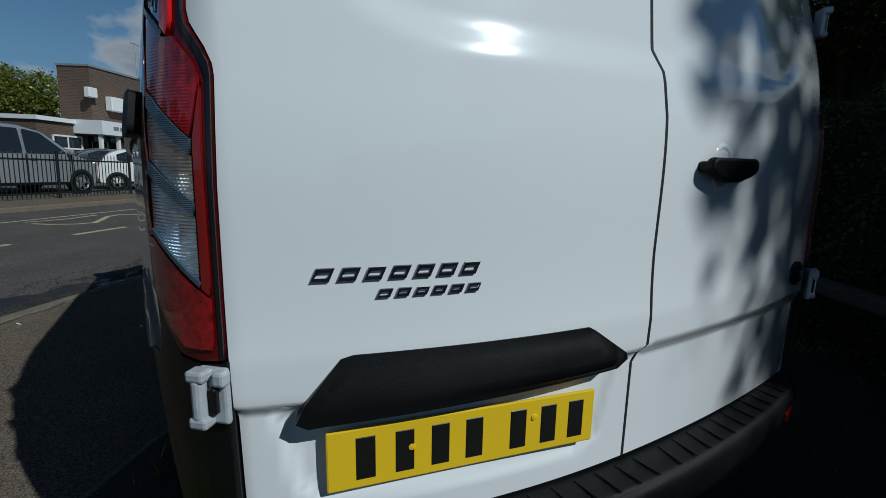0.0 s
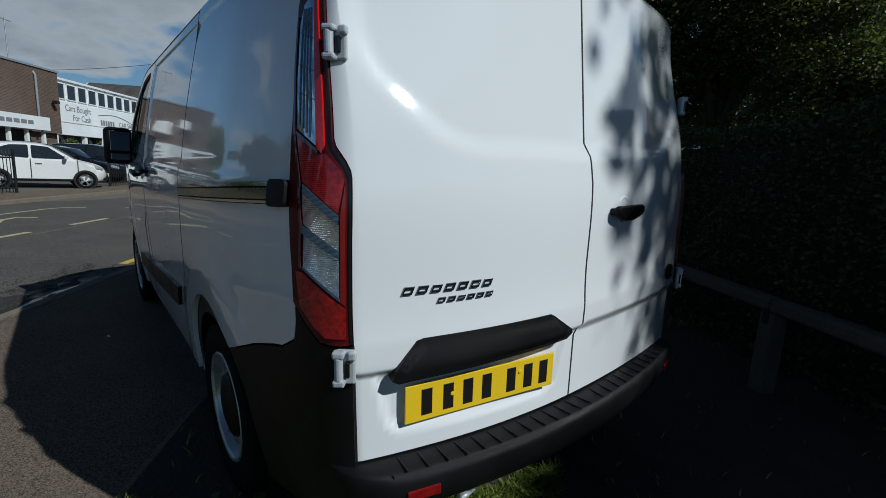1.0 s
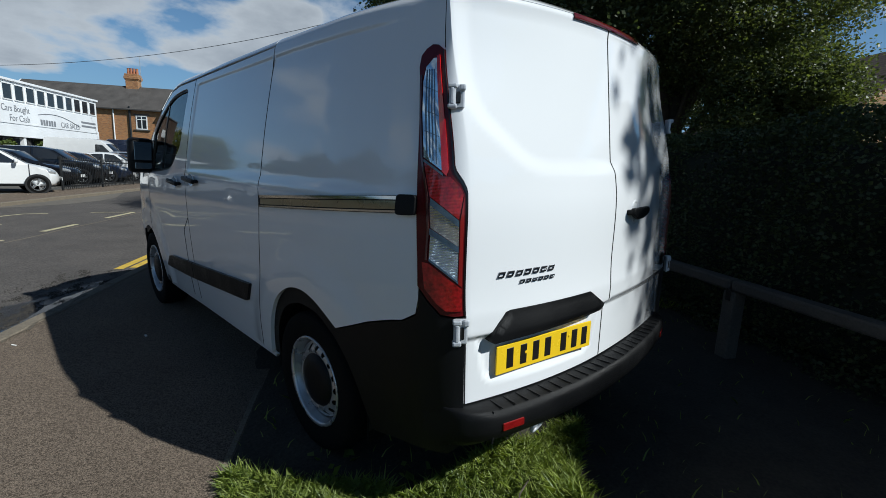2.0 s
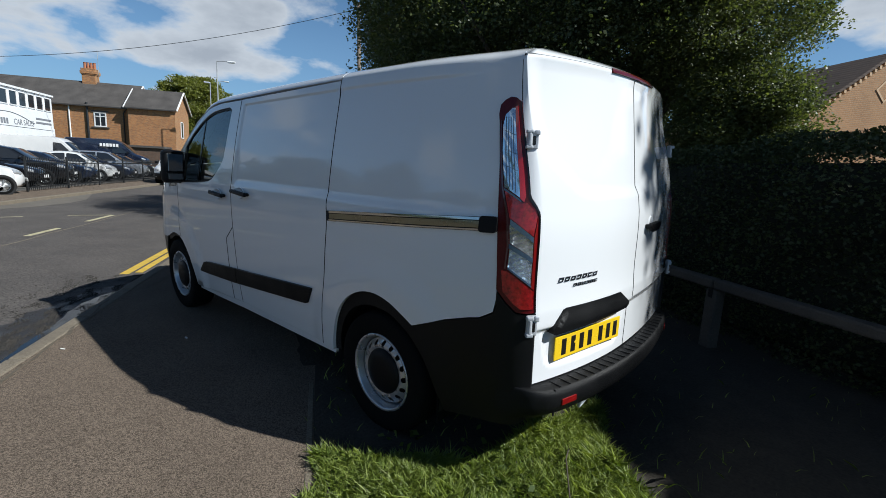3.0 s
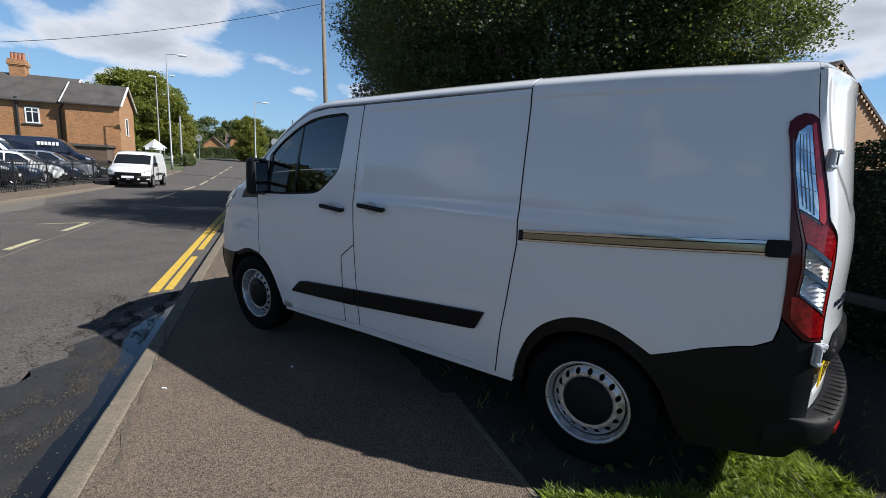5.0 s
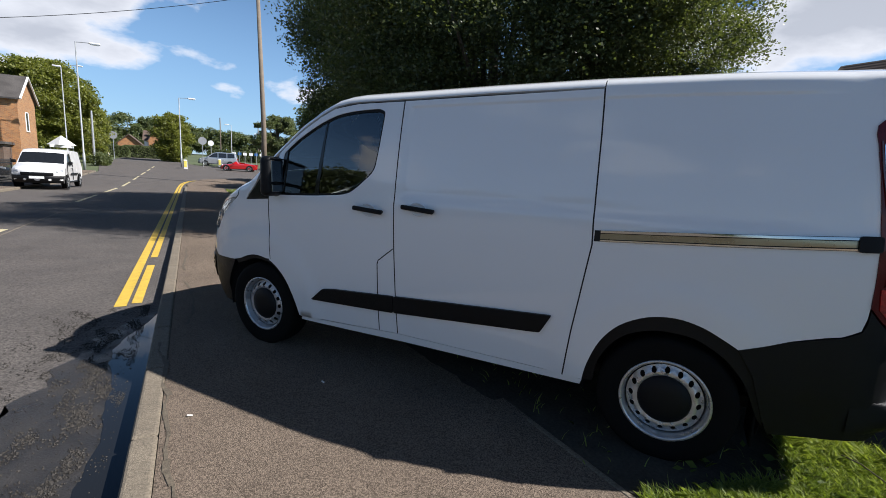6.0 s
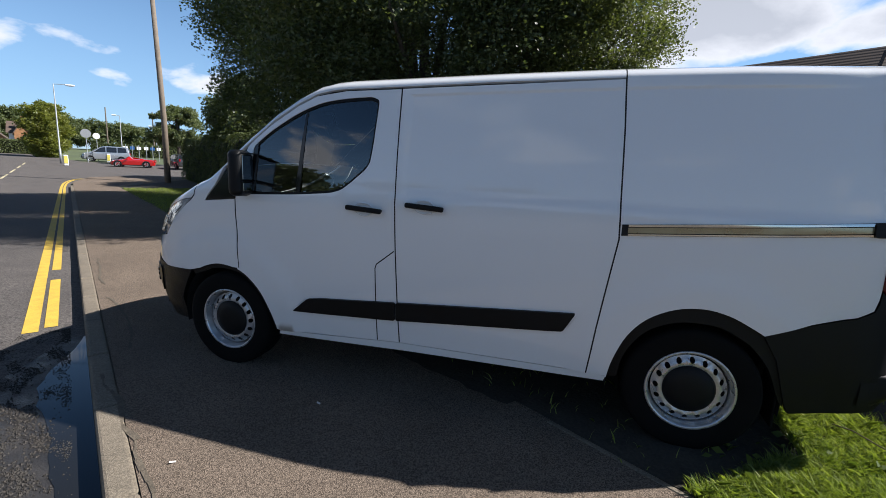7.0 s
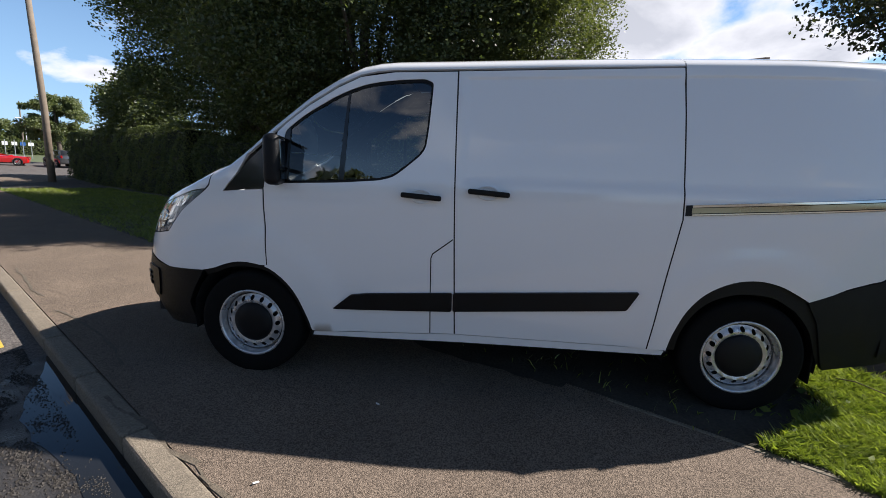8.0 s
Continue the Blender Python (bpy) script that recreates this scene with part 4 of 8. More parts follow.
# number plate: the characters stay plain bars
plate = part("number_plate", boxes([(0, 0, 0, 0.52, 0.006, 0.111)], 0.003, 2), PLATE_YELLOW, VAN, "yellow rear number plate", m=on_rear(-0.409, 0.662, -0.018) @ pose(0, 0, 0, 0, 0, -1.0))
for k, cx in enumerate((-0.195, -0.127, -0.062, 0.003, 0.092, 0.157, 0.218)):
    part("character_bar", boxes([(cx, -0.0035, 0, 0.033, 0.002, 0.078)], 0.002), PLATE_BLACK, plate)
for cx, cz in ((-0.115, 0.005), (0.125, 0.018)):
    part("plate_screw", lathe([(0.0, -0.006), (0.006, -0.005), (0.007, -0.003)], 10, "y"), PLATE_YELLOW, plate, m=Matrix.Translation((cx, 0, cz)))

# black grip moulding above the plate
grip_out = [(-0.708, 0.752), (-0.694, 0.782), (-0.640, 0.848), (-0.620, 0.853), (-0.180, 0.850), (-0.165, 0.842), (-0.088, 0.787), (-0.086, 0.774), (-0.113, 0.759), (-0.665, 0.744), (-0.690, 0.742)]


def grip_relief(q, v):
    x = DOOR_X + (-0.92 - q)
    return 0.014 * smooth01((0.86 - v) / 0.09) + 0.012 * smooth01(edge_distance(grip_out, (x, v)) / 0.02)


put_part("grip_moulding", panel_mesh("grip_moulding", [(qx(x), v) for x, v in grip_out], BLACK_PLASTIC, step=0.02, off=0.002, depth=0.05, relief=grip_relief), VAN, "black grip moulding over the plate")

# hinges, two on each side
for sx in (-1, 1):
    for q, z, tall in ((-0.876, 1.567, 0.074), (-0.855, 0.806, 0.090)):
        x0, y0 = plan(q, z)
        n = plan_out(q, z)
        h = part("door_hinge", boxes([(0.004, 0.006, 0.0, 0.048, 0.012, tall), (-0.010, -0.008, tall * 0.41, 0.030, 0.026, tall * 0.20), (-0.010, -0.008, -tall * 0.41, 0.030, 0.026, tall * 0.20), (0.022, -0.002, tall * 0.36, 0.020, 0.020, tall * 0.26)], 0.005, 2), HINGE_GREY, VAN, "pale grey steel door hinge", m=Matrix.Translation((sx * abs(x0 + n.x * 0.014), y0 + n.y * 0.014 - (SQUARE if sx > 0 else 0.0), z)) @ pose(0, 0, 0, 0, 0, -sx * math.degrees(math.atan2(n.x, -n.y))) @ Matrix.Diagonal((-sx, 1, 1, 1)))
        part("hinge_barrel", lathe([(0.0, -tall * 0.34), (0.010, -tall * 0.34), (0.011, -tall * 0.30), (0.011, tall * 0.30), (0.010, tall * 0.34), (0.0, tall * 0.34)], 14, "z"), HINGE_GREY, h, m=Matrix.Translation((-0.010, -0.010, 0)))
        # black block standing for the dark slot beside the barrel
        part("hinge_slot", boxes([(0.009, -0.004, -0.004, 0.013, 0.012, tall * 0.48)], 0.003), GLOSS_BLACK, h)

# grab handle of the right-hand rear door
hx, hz = 0.205, 1.152
grip_line = round_corners([(-0.094, 0.012), (-0.084, 0.021), (0.082, 0.021), (0.094, 0.013), (0.094, -0.008), (0.070, -0.019), (0.020, -0.031), (-0.035, -0.031), (-0.078, -0.016), (-0.094, -0.004)], 0.008, 3)
handle = part("rear_handle", prism(grip_line, 0.020, 0.006, Matrix.Translation((0, -0.024, 0.0))), BLACK_PLASTIC, VAN, "black rear door handle", m=on_rear(hx, hz))
part("handle_mount", boxes([(-0.078, -0.010, 0.002, 0.030, 0.026, 0.024)], 0.006, 2), BLACK_PLASTIC, handle)
part("handle_mount", boxes([(0.078, -0.010, 0.002, 0.030, 0.026, 0.024)], 0.006, 2), BLACK_PLASTIC, handle)
part("handle_cup", lathe([(0.0, 0.010), (0.026, 0.006), (0.038, 0.000), (0.044, -0.004), (0.049, 0.001)], 28, "y"), WHITE_PAINT, handle, m=Matrix.Diagonal((0.88, 1, 1.12, 1)), smooth=True)
# round stop on the same door
part("lock_badge", lathe([(0.0, -0.010), (0.030, -0.009), (0.038, -0.004), (0.039, 0.004)], 28, "y"), GLOSS_BLACK, VAN, "small oval dark badge", m=on_rear(0.70, 0.855) @ Matrix.Diagonal((1.25, 1, 0.9, 1)))

# two rows of slanted dark metal bars for the maker's lettering
for (x0, x1, z, h, n) in ((-0.680, -0.410, 0.983, 0.021, 7), (-0.584, -0.408, 0.950, 0.014, 6)):
    for k in range(n):
        w = (x1 - x0) / n
        cx = x0 + w * (k + 0.5)
        outline = [(-w * 0.40 - h * 0.16, -h / 2), (w * 0.34 - h * 0.16, -h / 2), (w * 0.40 + h * 0.16, h / 2), (-w * 0.34 + h * 0.16, h / 2)]
        hole = [(a * 0.62, b * 0.34) for a, b in outline]
        bm = bmesh.new()
        lo = [bm.verts.new((a, 0, b)) for a, b in outline]
        li = [bm.verts.new((a, 0, b)) for a, b in hole]
        ho = [bm.verts.new((a * 0.95, -0.004, b * 0.93)) for a, b in outline]
        hi = [bm.verts.new((a * 1.05, -0.004, b * 1.2)) for a, b in hole]
        for i in range(4):
            j = (i + 1) % 4
            if i == k % 4 and k % 3 != 1:
                bm.faces.new((ho[i], ho[j], hi[j], hi[i]))
                continue
            bm.faces.new((ho[i], ho[j], hi[j], hi[i]))
            bm.faces.new((lo[i], lo[j], ho[j], ho[i]))
            bm.faces.new((li[j], li[i], hi[i], hi[j]))
        bmesh.ops.recalc_face_normals(bm, faces=bm.faces)
        part("badge_bar", bm, BADGE, VAN, "dark chrome badge bar", m=on_rear(cx, z, 0.001))

# ---- rear bumper with its tread ----


def sweep(profile, qs, both=True):
    """Sweep (outward, height) pairs along the rear plan line."""
    bm = bmesh.new()
    prev = None
    line = [(q, 1) for q in qs] + [(q, -1) for q in qs[::-1][1:]]
    for q, sgn in line:
        row = []
        for d, z in profile:
            fade = 0.02 + 0.98 * smooth01((-q - 0.76) / 0.26)
            x, y = plan(q, 0.52)
            n = plan_out(q, 0.52)
            px, py = x + n.x * d * fade, y + n.y * d * fade
            row.append(bm.verts.new((sgn * px, py - (0.5 * square(Vector((px, py, z))) if sgn < 0 else 0.0), z)))
        if prev:
            for i in range(len(row) - 1):
                bm.faces.new((prev[i], row[i], row[i + 1], prev[i + 1]))
        prev = row
    bmesh.ops.recalc_face_normals(bm, faces=bm.faces)
    return bm


bump_q = [-0.70 - 0.04 * k for k in range(25)] + [Q_MID]
bumper = part("rear_bumper", sweep([(-0.05, 0.515), (0.008, 0.519), (0.054, 0.514), (0.066, 0.506), (0.074, 0.485), (0.073, 0.44), (0.063, 0.405), (0.02, 0.375), (-0.06, 0.36)], bump_q), BLACK_PLASTIC, VAN, "black plastic rear bumper with ribbed step", smooth=True)
rib_me = None
for k in range(14):
    for sgn in ((1, -1) if k else (1,)):
        q = Q_MID + 0.056 * k + 0.012
        if q > -0.96:
            continue
        x, y = plan(q, 0.52)
        n = plan_out(q, 0.52)
        if rib_me is None:
            b2 = boxes([(0, 0, 0, 0.006, 0.066, 0.005)], 0.0015)
            rib_me = bpy.data.meshes.new("tread_rib")
            b2.to_mesh(rib_me)
            b2.free()
            rib_me.materials.append(BLACK_PLASTIC)
        put_part("tread_rib", rib_me, bumper, m=Matrix.Translation((sgn * (x + n.x * 0.030), y + n.y * 0.030 - (0.5 * square(Vector((x, y, 0))) if sgn < 0 else 0.0), 0.519)) @ pose(0, 0, 0, 0, 0, sgn * (math.degrees(math.atan2(n.x, -n.y)) + 8)))
for sgn in (-1, 1):
    x, y = plan(qx(-0.64), 0.47)
    n = plan_out(qx(-0.64), 0.47)
    part("bumper_reflector", boxes([(0, 0, 0, 0.095, 0.010, 0.030)], 0.004, 2), REFLECT_RED, bumper, "red bumper reflector", m=Matrix.Translation((sgn * abs(x + n.x * 0.073), y + n.y * 0.073 - (0.5 * square(Vector((x, y, 0))) if sgn > 0 else 0.0), 0.452)) @ pose(0, 0, 0, 0, 0, sgn * math.degrees(math.atan2(abs(n.x), -n.y))))
    part("bumper_joint", boxes([(0, 0, 0, 0.003, 0.008, 0.125)]), DARK_INSIDE, bumper, m=Matrix.Translation((sgn * abs(plan(qx(-0.715), 0.5)[0] + plan_out(qx(-0.715), 0.5).x * 0.06), plan(qx(-0.715), 0.5)[1] - 0.056, 0.452)))
# towing eye
part("towing_eye", tube([(-0.50 + 0.028 * math.cos(a), -0.975 - 0.012 * math.sin(a), 0.375 + 0.026 * math.sin(a)) for a in [k * math.pi / 8 for k in range(17)]], 0.008, 8), HINGE_GREY, VAN, "grey steel towing eye", smooth=True)
# mud flap
for sx in (-1, 1):
    part("mud_flap", boxes([(sx * 0.78, -0.395, 0.33, 0.20, 0.012, 0.30)], 0.004), RUBBER, VAN)

# ---- door handles, mirrors ----
for sx in (-1, 1):
    for y, z, tilt in ((1.843, 1.172, 4.0), (1.465, 1.205, 4.0)):
        x = half_width(y, z)
        h = part("door_handle", boxes([(0, 0, 0, 0.024, 0.232, 0.030)], 0.011, 3), BLACK_PLASTIC, VAN, "black pull door handle", m=Matrix.Translation((sx * (x + 0.036), y, z)) @ pose(0, 0, 0, tilt, 0, 0))
        part("handle_mount", boxes([(-sx * 0.016, -0.092, 0, 0.034, 0.034, 0.022)], 0.006), BLACK_PLASTIC, h)
        part("handle_mount", boxes([(-sx * 0.016, 0.092, 0, 0.034, 0.034, 0.022)], 0.006), BLACK_PLASTIC, h)
        part("handle_cup", lathe([(0.0, 0.001), (0.024, 0.002), (0.038, 0.008), (0.045, 0.012), (0.048, 0.007)], 20, "x"), WHITE_PAINT, h, m=Matrix.Translation((-sx * 0.028, 0.004, -0.002)) @ pose(0, 0, 0, 0, 0, 0 if sx > 0 else 180) @ Matrix.Diagonal((1, 1.35, 0.85, 1)))
    # mirror
    mx, my, mz = sx * 0.985, 2.695, 1.352
    mirror = part("door_mirror", boxes([(0, 0, 0, 0.185, 0.095, 0.285)], 0.038, 4), BLACK_PLASTIC, VAN, "large black door mirror", m=Matrix.Translation((mx, my, mz)) @ pose(0, 0, 0, 0, sx * -3, sx * -14), smooth=True)
    part("mirror_arm", boxes([(-sx * 0.13, -0.01, -0.125, 0.14, 0.075, 0.05)], 0.015, 2), BLACK_PLASTIC, mirror)
    part("mirror_glass", boxes([(0, -0.0475, 0.035, 0.135, 0.004, 0.150)], 0.002), material("mirror_silver", (0.25, 0.26, 0.28), 0.02, 1.0, vary=0.01), mirror)
    part("wide_mirror_glass", boxes([(0, -0.0475, -0.085, 0.130, 0.004, 0.050)], 0.002), bpy.data.materials["mirror_silver"], mirror)
    # the edge of the housing round the glass
    for z_rim in (0.125, -0.0545):
        part("mirror_rim", boxes([(0, -0.050, z_rim, 0.175, 0.008, 0.008)], 0.002), GLOSS_BLACK, mirror)

# cover of the upper gutter joint and the fixed aerial are not seen; wipers and cab follow
cab = boxes([(0, 2.95, 1.02, 1.5, 0.42, 0.22), (0, 2.86, 1.12, 1.4, 0.22, 0.10), (-0.02, 2.80, 0.80, 0.35, 0.30, 0.5)], 0.05, 2)
part("dashboard", cab, DARK_INSIDE, VAN, "black dashboard")
for x, w in ((-0.45, 0.88), (0.50, 0.48)):
    seat = part("cab_seat", boxes([(x, 1.98, 0.86, w, 0.50, 0.16)], 0.05, 2), SEAT_CLOTH, VAN)
    part("seat_back", boxes([(0, 0, 0, w, 0.13, 0.60)], 0.05, 2), SEAT_CLOTH, seat, m=Matrix.Translation((x, 1.76, 1.16)) @ pose(0, 0, 0, 10, 0, 0))
    for hxx in ((x,) if w < 0.6 else (x - 0.22, x + 0.22)):
        part("head_rest", boxes([(hxx, 1.685, 1.54, 0.26, 0.09, 0.18)], 0.04, 2), SEAT_CLOTH, seat)
wheel_bm = tube([(0.19 * math.cos(a), 0, 0.19 * math.sin(a)) for a in [2 * math.pi * k / 24 for k in range(25)]], 0.017, 8)
steer = part("steering_wheel", wheel_bm, DARK_INSIDE, VAN, m=Matrix.Translation((0.42, 2.50, 1.20)) @ pose(0, 0, 0, -40, 0, 0), smooth=True)
part("steering_hub", boxes([(0, 0, 0, 0.34, 0.03, 0.05), (0, 0, -0.06, 0.06, 0.03, 0.14)], 0.01), DARK_INSIDE, steer)

# ---- wheels ----
TYRE_R = 0.338


def build_wheel(sx):
    root = new("road_wheel")
    root.parent = VAN
    tagged(root, label="steel road wheel with black centre cap")
    w = 0.215
    prof = [(0.212, -0.085), (0.235, -0.094), (0.275, -0.100), (0.310, -0.098), (0.328, -0.092), (TYRE_R - 0.003, -0.070), (TYRE_R, -0.03), (TYRE_R, 0.03), (TYRE_R - 0.003, 0.070), (0.328, 0.092), (0.310, 0.098), (0.275, 0.100), (0.235, 0.094), (0.212, 0.085)]
    part("tyre", lathe([(r, h * sx) for r, h in prof], 56, "x"), RUBBER, root, smooth=True)
    rim = part("rim", lathe([(0.206, 0.050 * sx), (0.200, 0.080 * sx), (0.206, 0.092 * sx), (0.217, 0.094 * sx), (0.219, 0.088 * sx), (0.216, 0.075 * sx)], 56, "x"), STEEL, root, "silver steel rim", smooth=True)
    part("rim_barrel", lathe([(0.203, 0.085 * sx), (0.194, 0.060 * sx), (0.188, 0.020 * sx), (0.186, -0.08 * sx)], 56, "x"), STEEL, rim, smooth=True)
    # disc with a ring of round vent holes
    ring = [(0.184 * math.cos(2 * math.pi * k / 64), 0.184 * math.sin(2 * math.pi * k / 64)) for k in range(64)]
    holes = [[(0.120 * math.cos(2 * math.pi * k / 40), 0.120 * math.sin(2 * math.pi * k / 40)) for k in range(40)]]
    for k in range(16):
        a = 2 * math.pi * k / 16
        holes.append([(0.160 * math.cos(a) + 0.0125 * math.cos(b), 0.160 * math.sin(a) + 0.0155 * math.sin(b)) for b in [2 * math.pi * j / 10 for j in range(10)]])
    vs, fs = fill(ring, holes, 0.02)

    def lift(r):
        return 0.050 + 0.022 * smooth01((0.178 - r) / 0.03) - 0.010 * smooth01((0.140 - r) / 0.02)

    verts = [(sx * lift(math.hypot(a, b)), a, b) for a, b in vs]
    part_me = mesh_from("wheel_disc", verts, fs, STEEL, smooth=True)
    put_part("wheel_disc", part_me, rim)
    part("wheel_backing", lathe([(0.0, 0.02 * sx), (0.186, 0.02 * sx)], 32, "x"), DARK_INSIDE, rim)
    part("centre_cap", lathe([(0.126, 0.052 * sx), (0.128, 0.068 * sx), (0.118, 0.080 * sx), (0.08, 0.090 * sx), (0.05, 0.093 * sx), (0.0, 0.094 * sx)], 40, "x"), BLACK_PLASTIC, root, "black centre cap", smooth=True)
    return root


for sx in (-1, 1):
    w = build_wheel(sx)
    w.location = (sx * 0.822, 0.0, 0.326)
    copy_thing(w, Matrix.Translation((sx * 0.822, 2.933, 0.322)))

# ---- plants ----


def leaf_material(name, dark, light, gloss=0.35, through=0.35):
    m = bpy.data.materials.new(name)
    m.use_nodes = True
    nt = m.node_tree
    b = nt.nodes["Principled BSDF"]
    b.inputs["Roughness"].default_value = gloss
    b.inputs["Specular IOR Level"].default_value = 0.55
    g = nt.nodes.new("ShaderNodeNewGeometry")
    co = nt.nodes.new("ShaderNodeTexCoord")
    no = nt.nodes.new("ShaderNodeTexNoise")
    no.inputs["Scale"].default_value = 1.3
    nt.links.new(co.outputs["Object"], no.inputs["Vector"])
    add = nt.nodes.new("ShaderNodeMath")
    add.operation = "MULTIPLY_ADD"
    add.inputs[1].default_value = 0.7
    nt.links.new(g.outputs["Random Per Island"], add.inputs[0])
    nt.links.new(no.outputs["Fac"], add.inputs[2])
    rng = nt.nodes.new("ShaderNodeMapRange")
    rng.inputs["From Min"].default_value, rng.inputs["From Max"].default_value = 0.35, 1.35
    nt.links.new(add.outputs[0], rng.inputs["Value"])
    mix = nt.nodes.new("ShaderNodeMixRGB")
    mix.inputs[1].default_value = (*dark, 1)
    mix.inputs[2].default_value = (*light, 1)
    nt.links.new(rng.outputs[0], mix.inputs[0])
    nt.links.new(mix.outputs[0], b.inputs["Base Color"])
    tr = nt.nodes.new("ShaderNodeBsdfTranslucent")
    bright = nt.nodes.new("ShaderNodeMixRGB")
    bright.blend_type = "MULTIPLY"
    bright.inputs[0].default_value = 1.0
    bright.inputs[2].default_value = (1.4, 1.45, 0.6, 1)
    nt.links.new(mix.outputs[0], bright.inputs[1])
    nt.links.new(bright.outputs[0], tr.inputs[0])
    ms = nt.nodes.new("ShaderNodeMixShader")
    ms.inputs[0].default_value = through
    nt.links.new(b.outputs[0], ms.inputs[1])
    nt.links.new(tr.outputs[0], ms.inputs[2])
    nt.links.new(ms.outputs[0], nt.nodes["Material Output"].inputs[0])
    return m


LEAF_TREE = leaf_material("tree_leaf", (0.033, 0.050, 0.022), (0.125, 0.150, 0.060), 0.50, 0.4)
LEAF_MID = leaf_material("mid_leaf", (0.044, 0.064, 0.024), (0.150, 0.172, 0.062), 0.50, 0.40)
LEAF_LIGHT = leaf_material("light_leaf", (0.055, 0.090, 0.016), (0.165, 0.200, 0.042), 0.7)
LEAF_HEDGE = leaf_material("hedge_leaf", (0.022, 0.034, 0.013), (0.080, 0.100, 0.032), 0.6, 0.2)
LEAF_ROWAN = leaf_material("feather_leaf", (0.028, 0.040, 0.022), (0.075, 0.085, 0.040), 0.4, 0.25)
GRASS = leaf_material("grass_blade", (0.080, 0.130, 0.014), (0.330, 0.385, 0.085), 0.5, 0.35)
BARK = material("bark", (0.075, 0.060, 0.046), 0.9, vary=0.4, scale=7, fine=60, bump=0.8, bump_scale=30)


def leaf_mesh(name, places, size, rng, mat, long=1.5, droop=0.0, fold=True):
    """Small pointed leaves, each a pair of triangles folded along its rib, at places."""
    n = len(places)
    d = rng.normal(size=(n, 3))
    d[:, 2] = d[:, 2] * 0.55 - droop
    d /= np.linalg.norm(d, axis=1)[:, None]
    r = rng.normal(size=(n, 3))
    s = np.cross(d, r)
    s /= np.linalg.norm(s, axis=1)[:, None] + 1e-9
    up = np.cross(s, d)
    sz = size * rng.uniform(0.6, 1.35, n)[:, None]
    base = places - d * sz * long * 0.5
    tip = places + d * sz * long * 0.5
    a = places + s * sz * 0.5 + up * sz * 0.12
    b = places - s * sz * 0.5 + up * sz * 0.12
    verts = np.stack([base, a, tip, b], 1).reshape(-1, 3)
    i = np.arange(n) * 4
    faces = np.stack([i, i + 1, i + 2, i + 3], 1)
    me = bpy.data.meshes.new(name)
    me.vertices.add(n * 4)
    me.vertices.foreach_set("co", verts.astype(np.float32).ravel())
    me.loops.add(n * 4)
    me.loops.foreach_set("vertex_index", faces.astype(np.int32).ravel())
    me.polygons.add(n)
    me.polygons.foreach_set("loop_start", (np.arange(n) * 4).astype(np.int32))
    me.update(calc_edges=True)
    me.materials.append(mat)
    return me


def clump_places(rng, clumps, per):
    """Points in ragged shells round the clump centres (x, y, z, radius)."""
    out = []
    for x, y, z, r in clumps:
        v = rng.normal(size=(per, 3))
        v /= np.linalg.norm(v, axis=1)[:, None]
        rad = r * (1 - 0.55 * rng.random(per) ** 1.6)
        wob = 1 + 0.28 * np.sin(v[:, 0] * 5 + x) * np.sin(v[:, 1] * 4 + y) + 0.2 * np.sin(v[:, 2] * 6 + z)
        out.append(np.array([x, y, z]) + v * (rad * wob)[:, None] * np.array([1, 1, 0.8]))
    return np.concatenate(out)


def build_tree(name, m, trunk_h, trunk_r, crown, clump_n, per, leaf, seed, mat, label, droop=0.1, size=(0.7, 1.3), category="tree", limbs=9):
    """crown: (centre, radii) of the region that the clumps fill."""
    rng = np.random.default_rng(seed)
    root = thing(name, m, label=label, category=category)
    (cx, cy, cz), (rx, ry, rz) = crown
    clumps = []
    while len(clumps) < clump_n:
        h = rng.uniform(-1, 1)
        a = rng.uniform(0, 2 * np.pi)
        k = (1 - abs(h) ** 3.2) ** 0.5 * rng.random() ** 0.38
        p = np.array([cx + rx * k * np.cos(a), cy + ry * k * np.sin(a), cz + rz * h])
        clumps.append((*p, rng.uniform(*size)))
    bm = tube([(0, 0, -0.2), (0.05, 0.02, trunk_h * 0.4), (0.0, 0.08, trunk_h * 0.8), (cx * 0.6, cy * 0.6, cz)], [trunk_r * 1.25, trunk_r, trunk_r * 0.85, trunk_r * 0.4], 10)
    for k in range(limbs):
        x, y, z, _ = clumps[k * max(1, clump_n // limbs)]
        h = trunk_h * (0.55 + 0.4 * rng.random())
        mid = (x * 0.45, y * 0.45, h + (z - h) * 0.6)
        tube([(0, 0.03, h), mid, (x, y, z)], [trunk_r * 0.5, trunk_r * 0.3, trunk_r * 0.08], 6, bm)
    part("trunk", bm, BARK, root, smooth=True)
    pts = clump_places(rng, clumps, per)
    put_part("crown", leaf_mesh("crown", pts, leaf, rng, mat, droop=droop), root)
    return root


def street_at(s, u, z=0.0, turn=0.0):
    return STREET @ pose(s, u, z, 0, 0, turn)


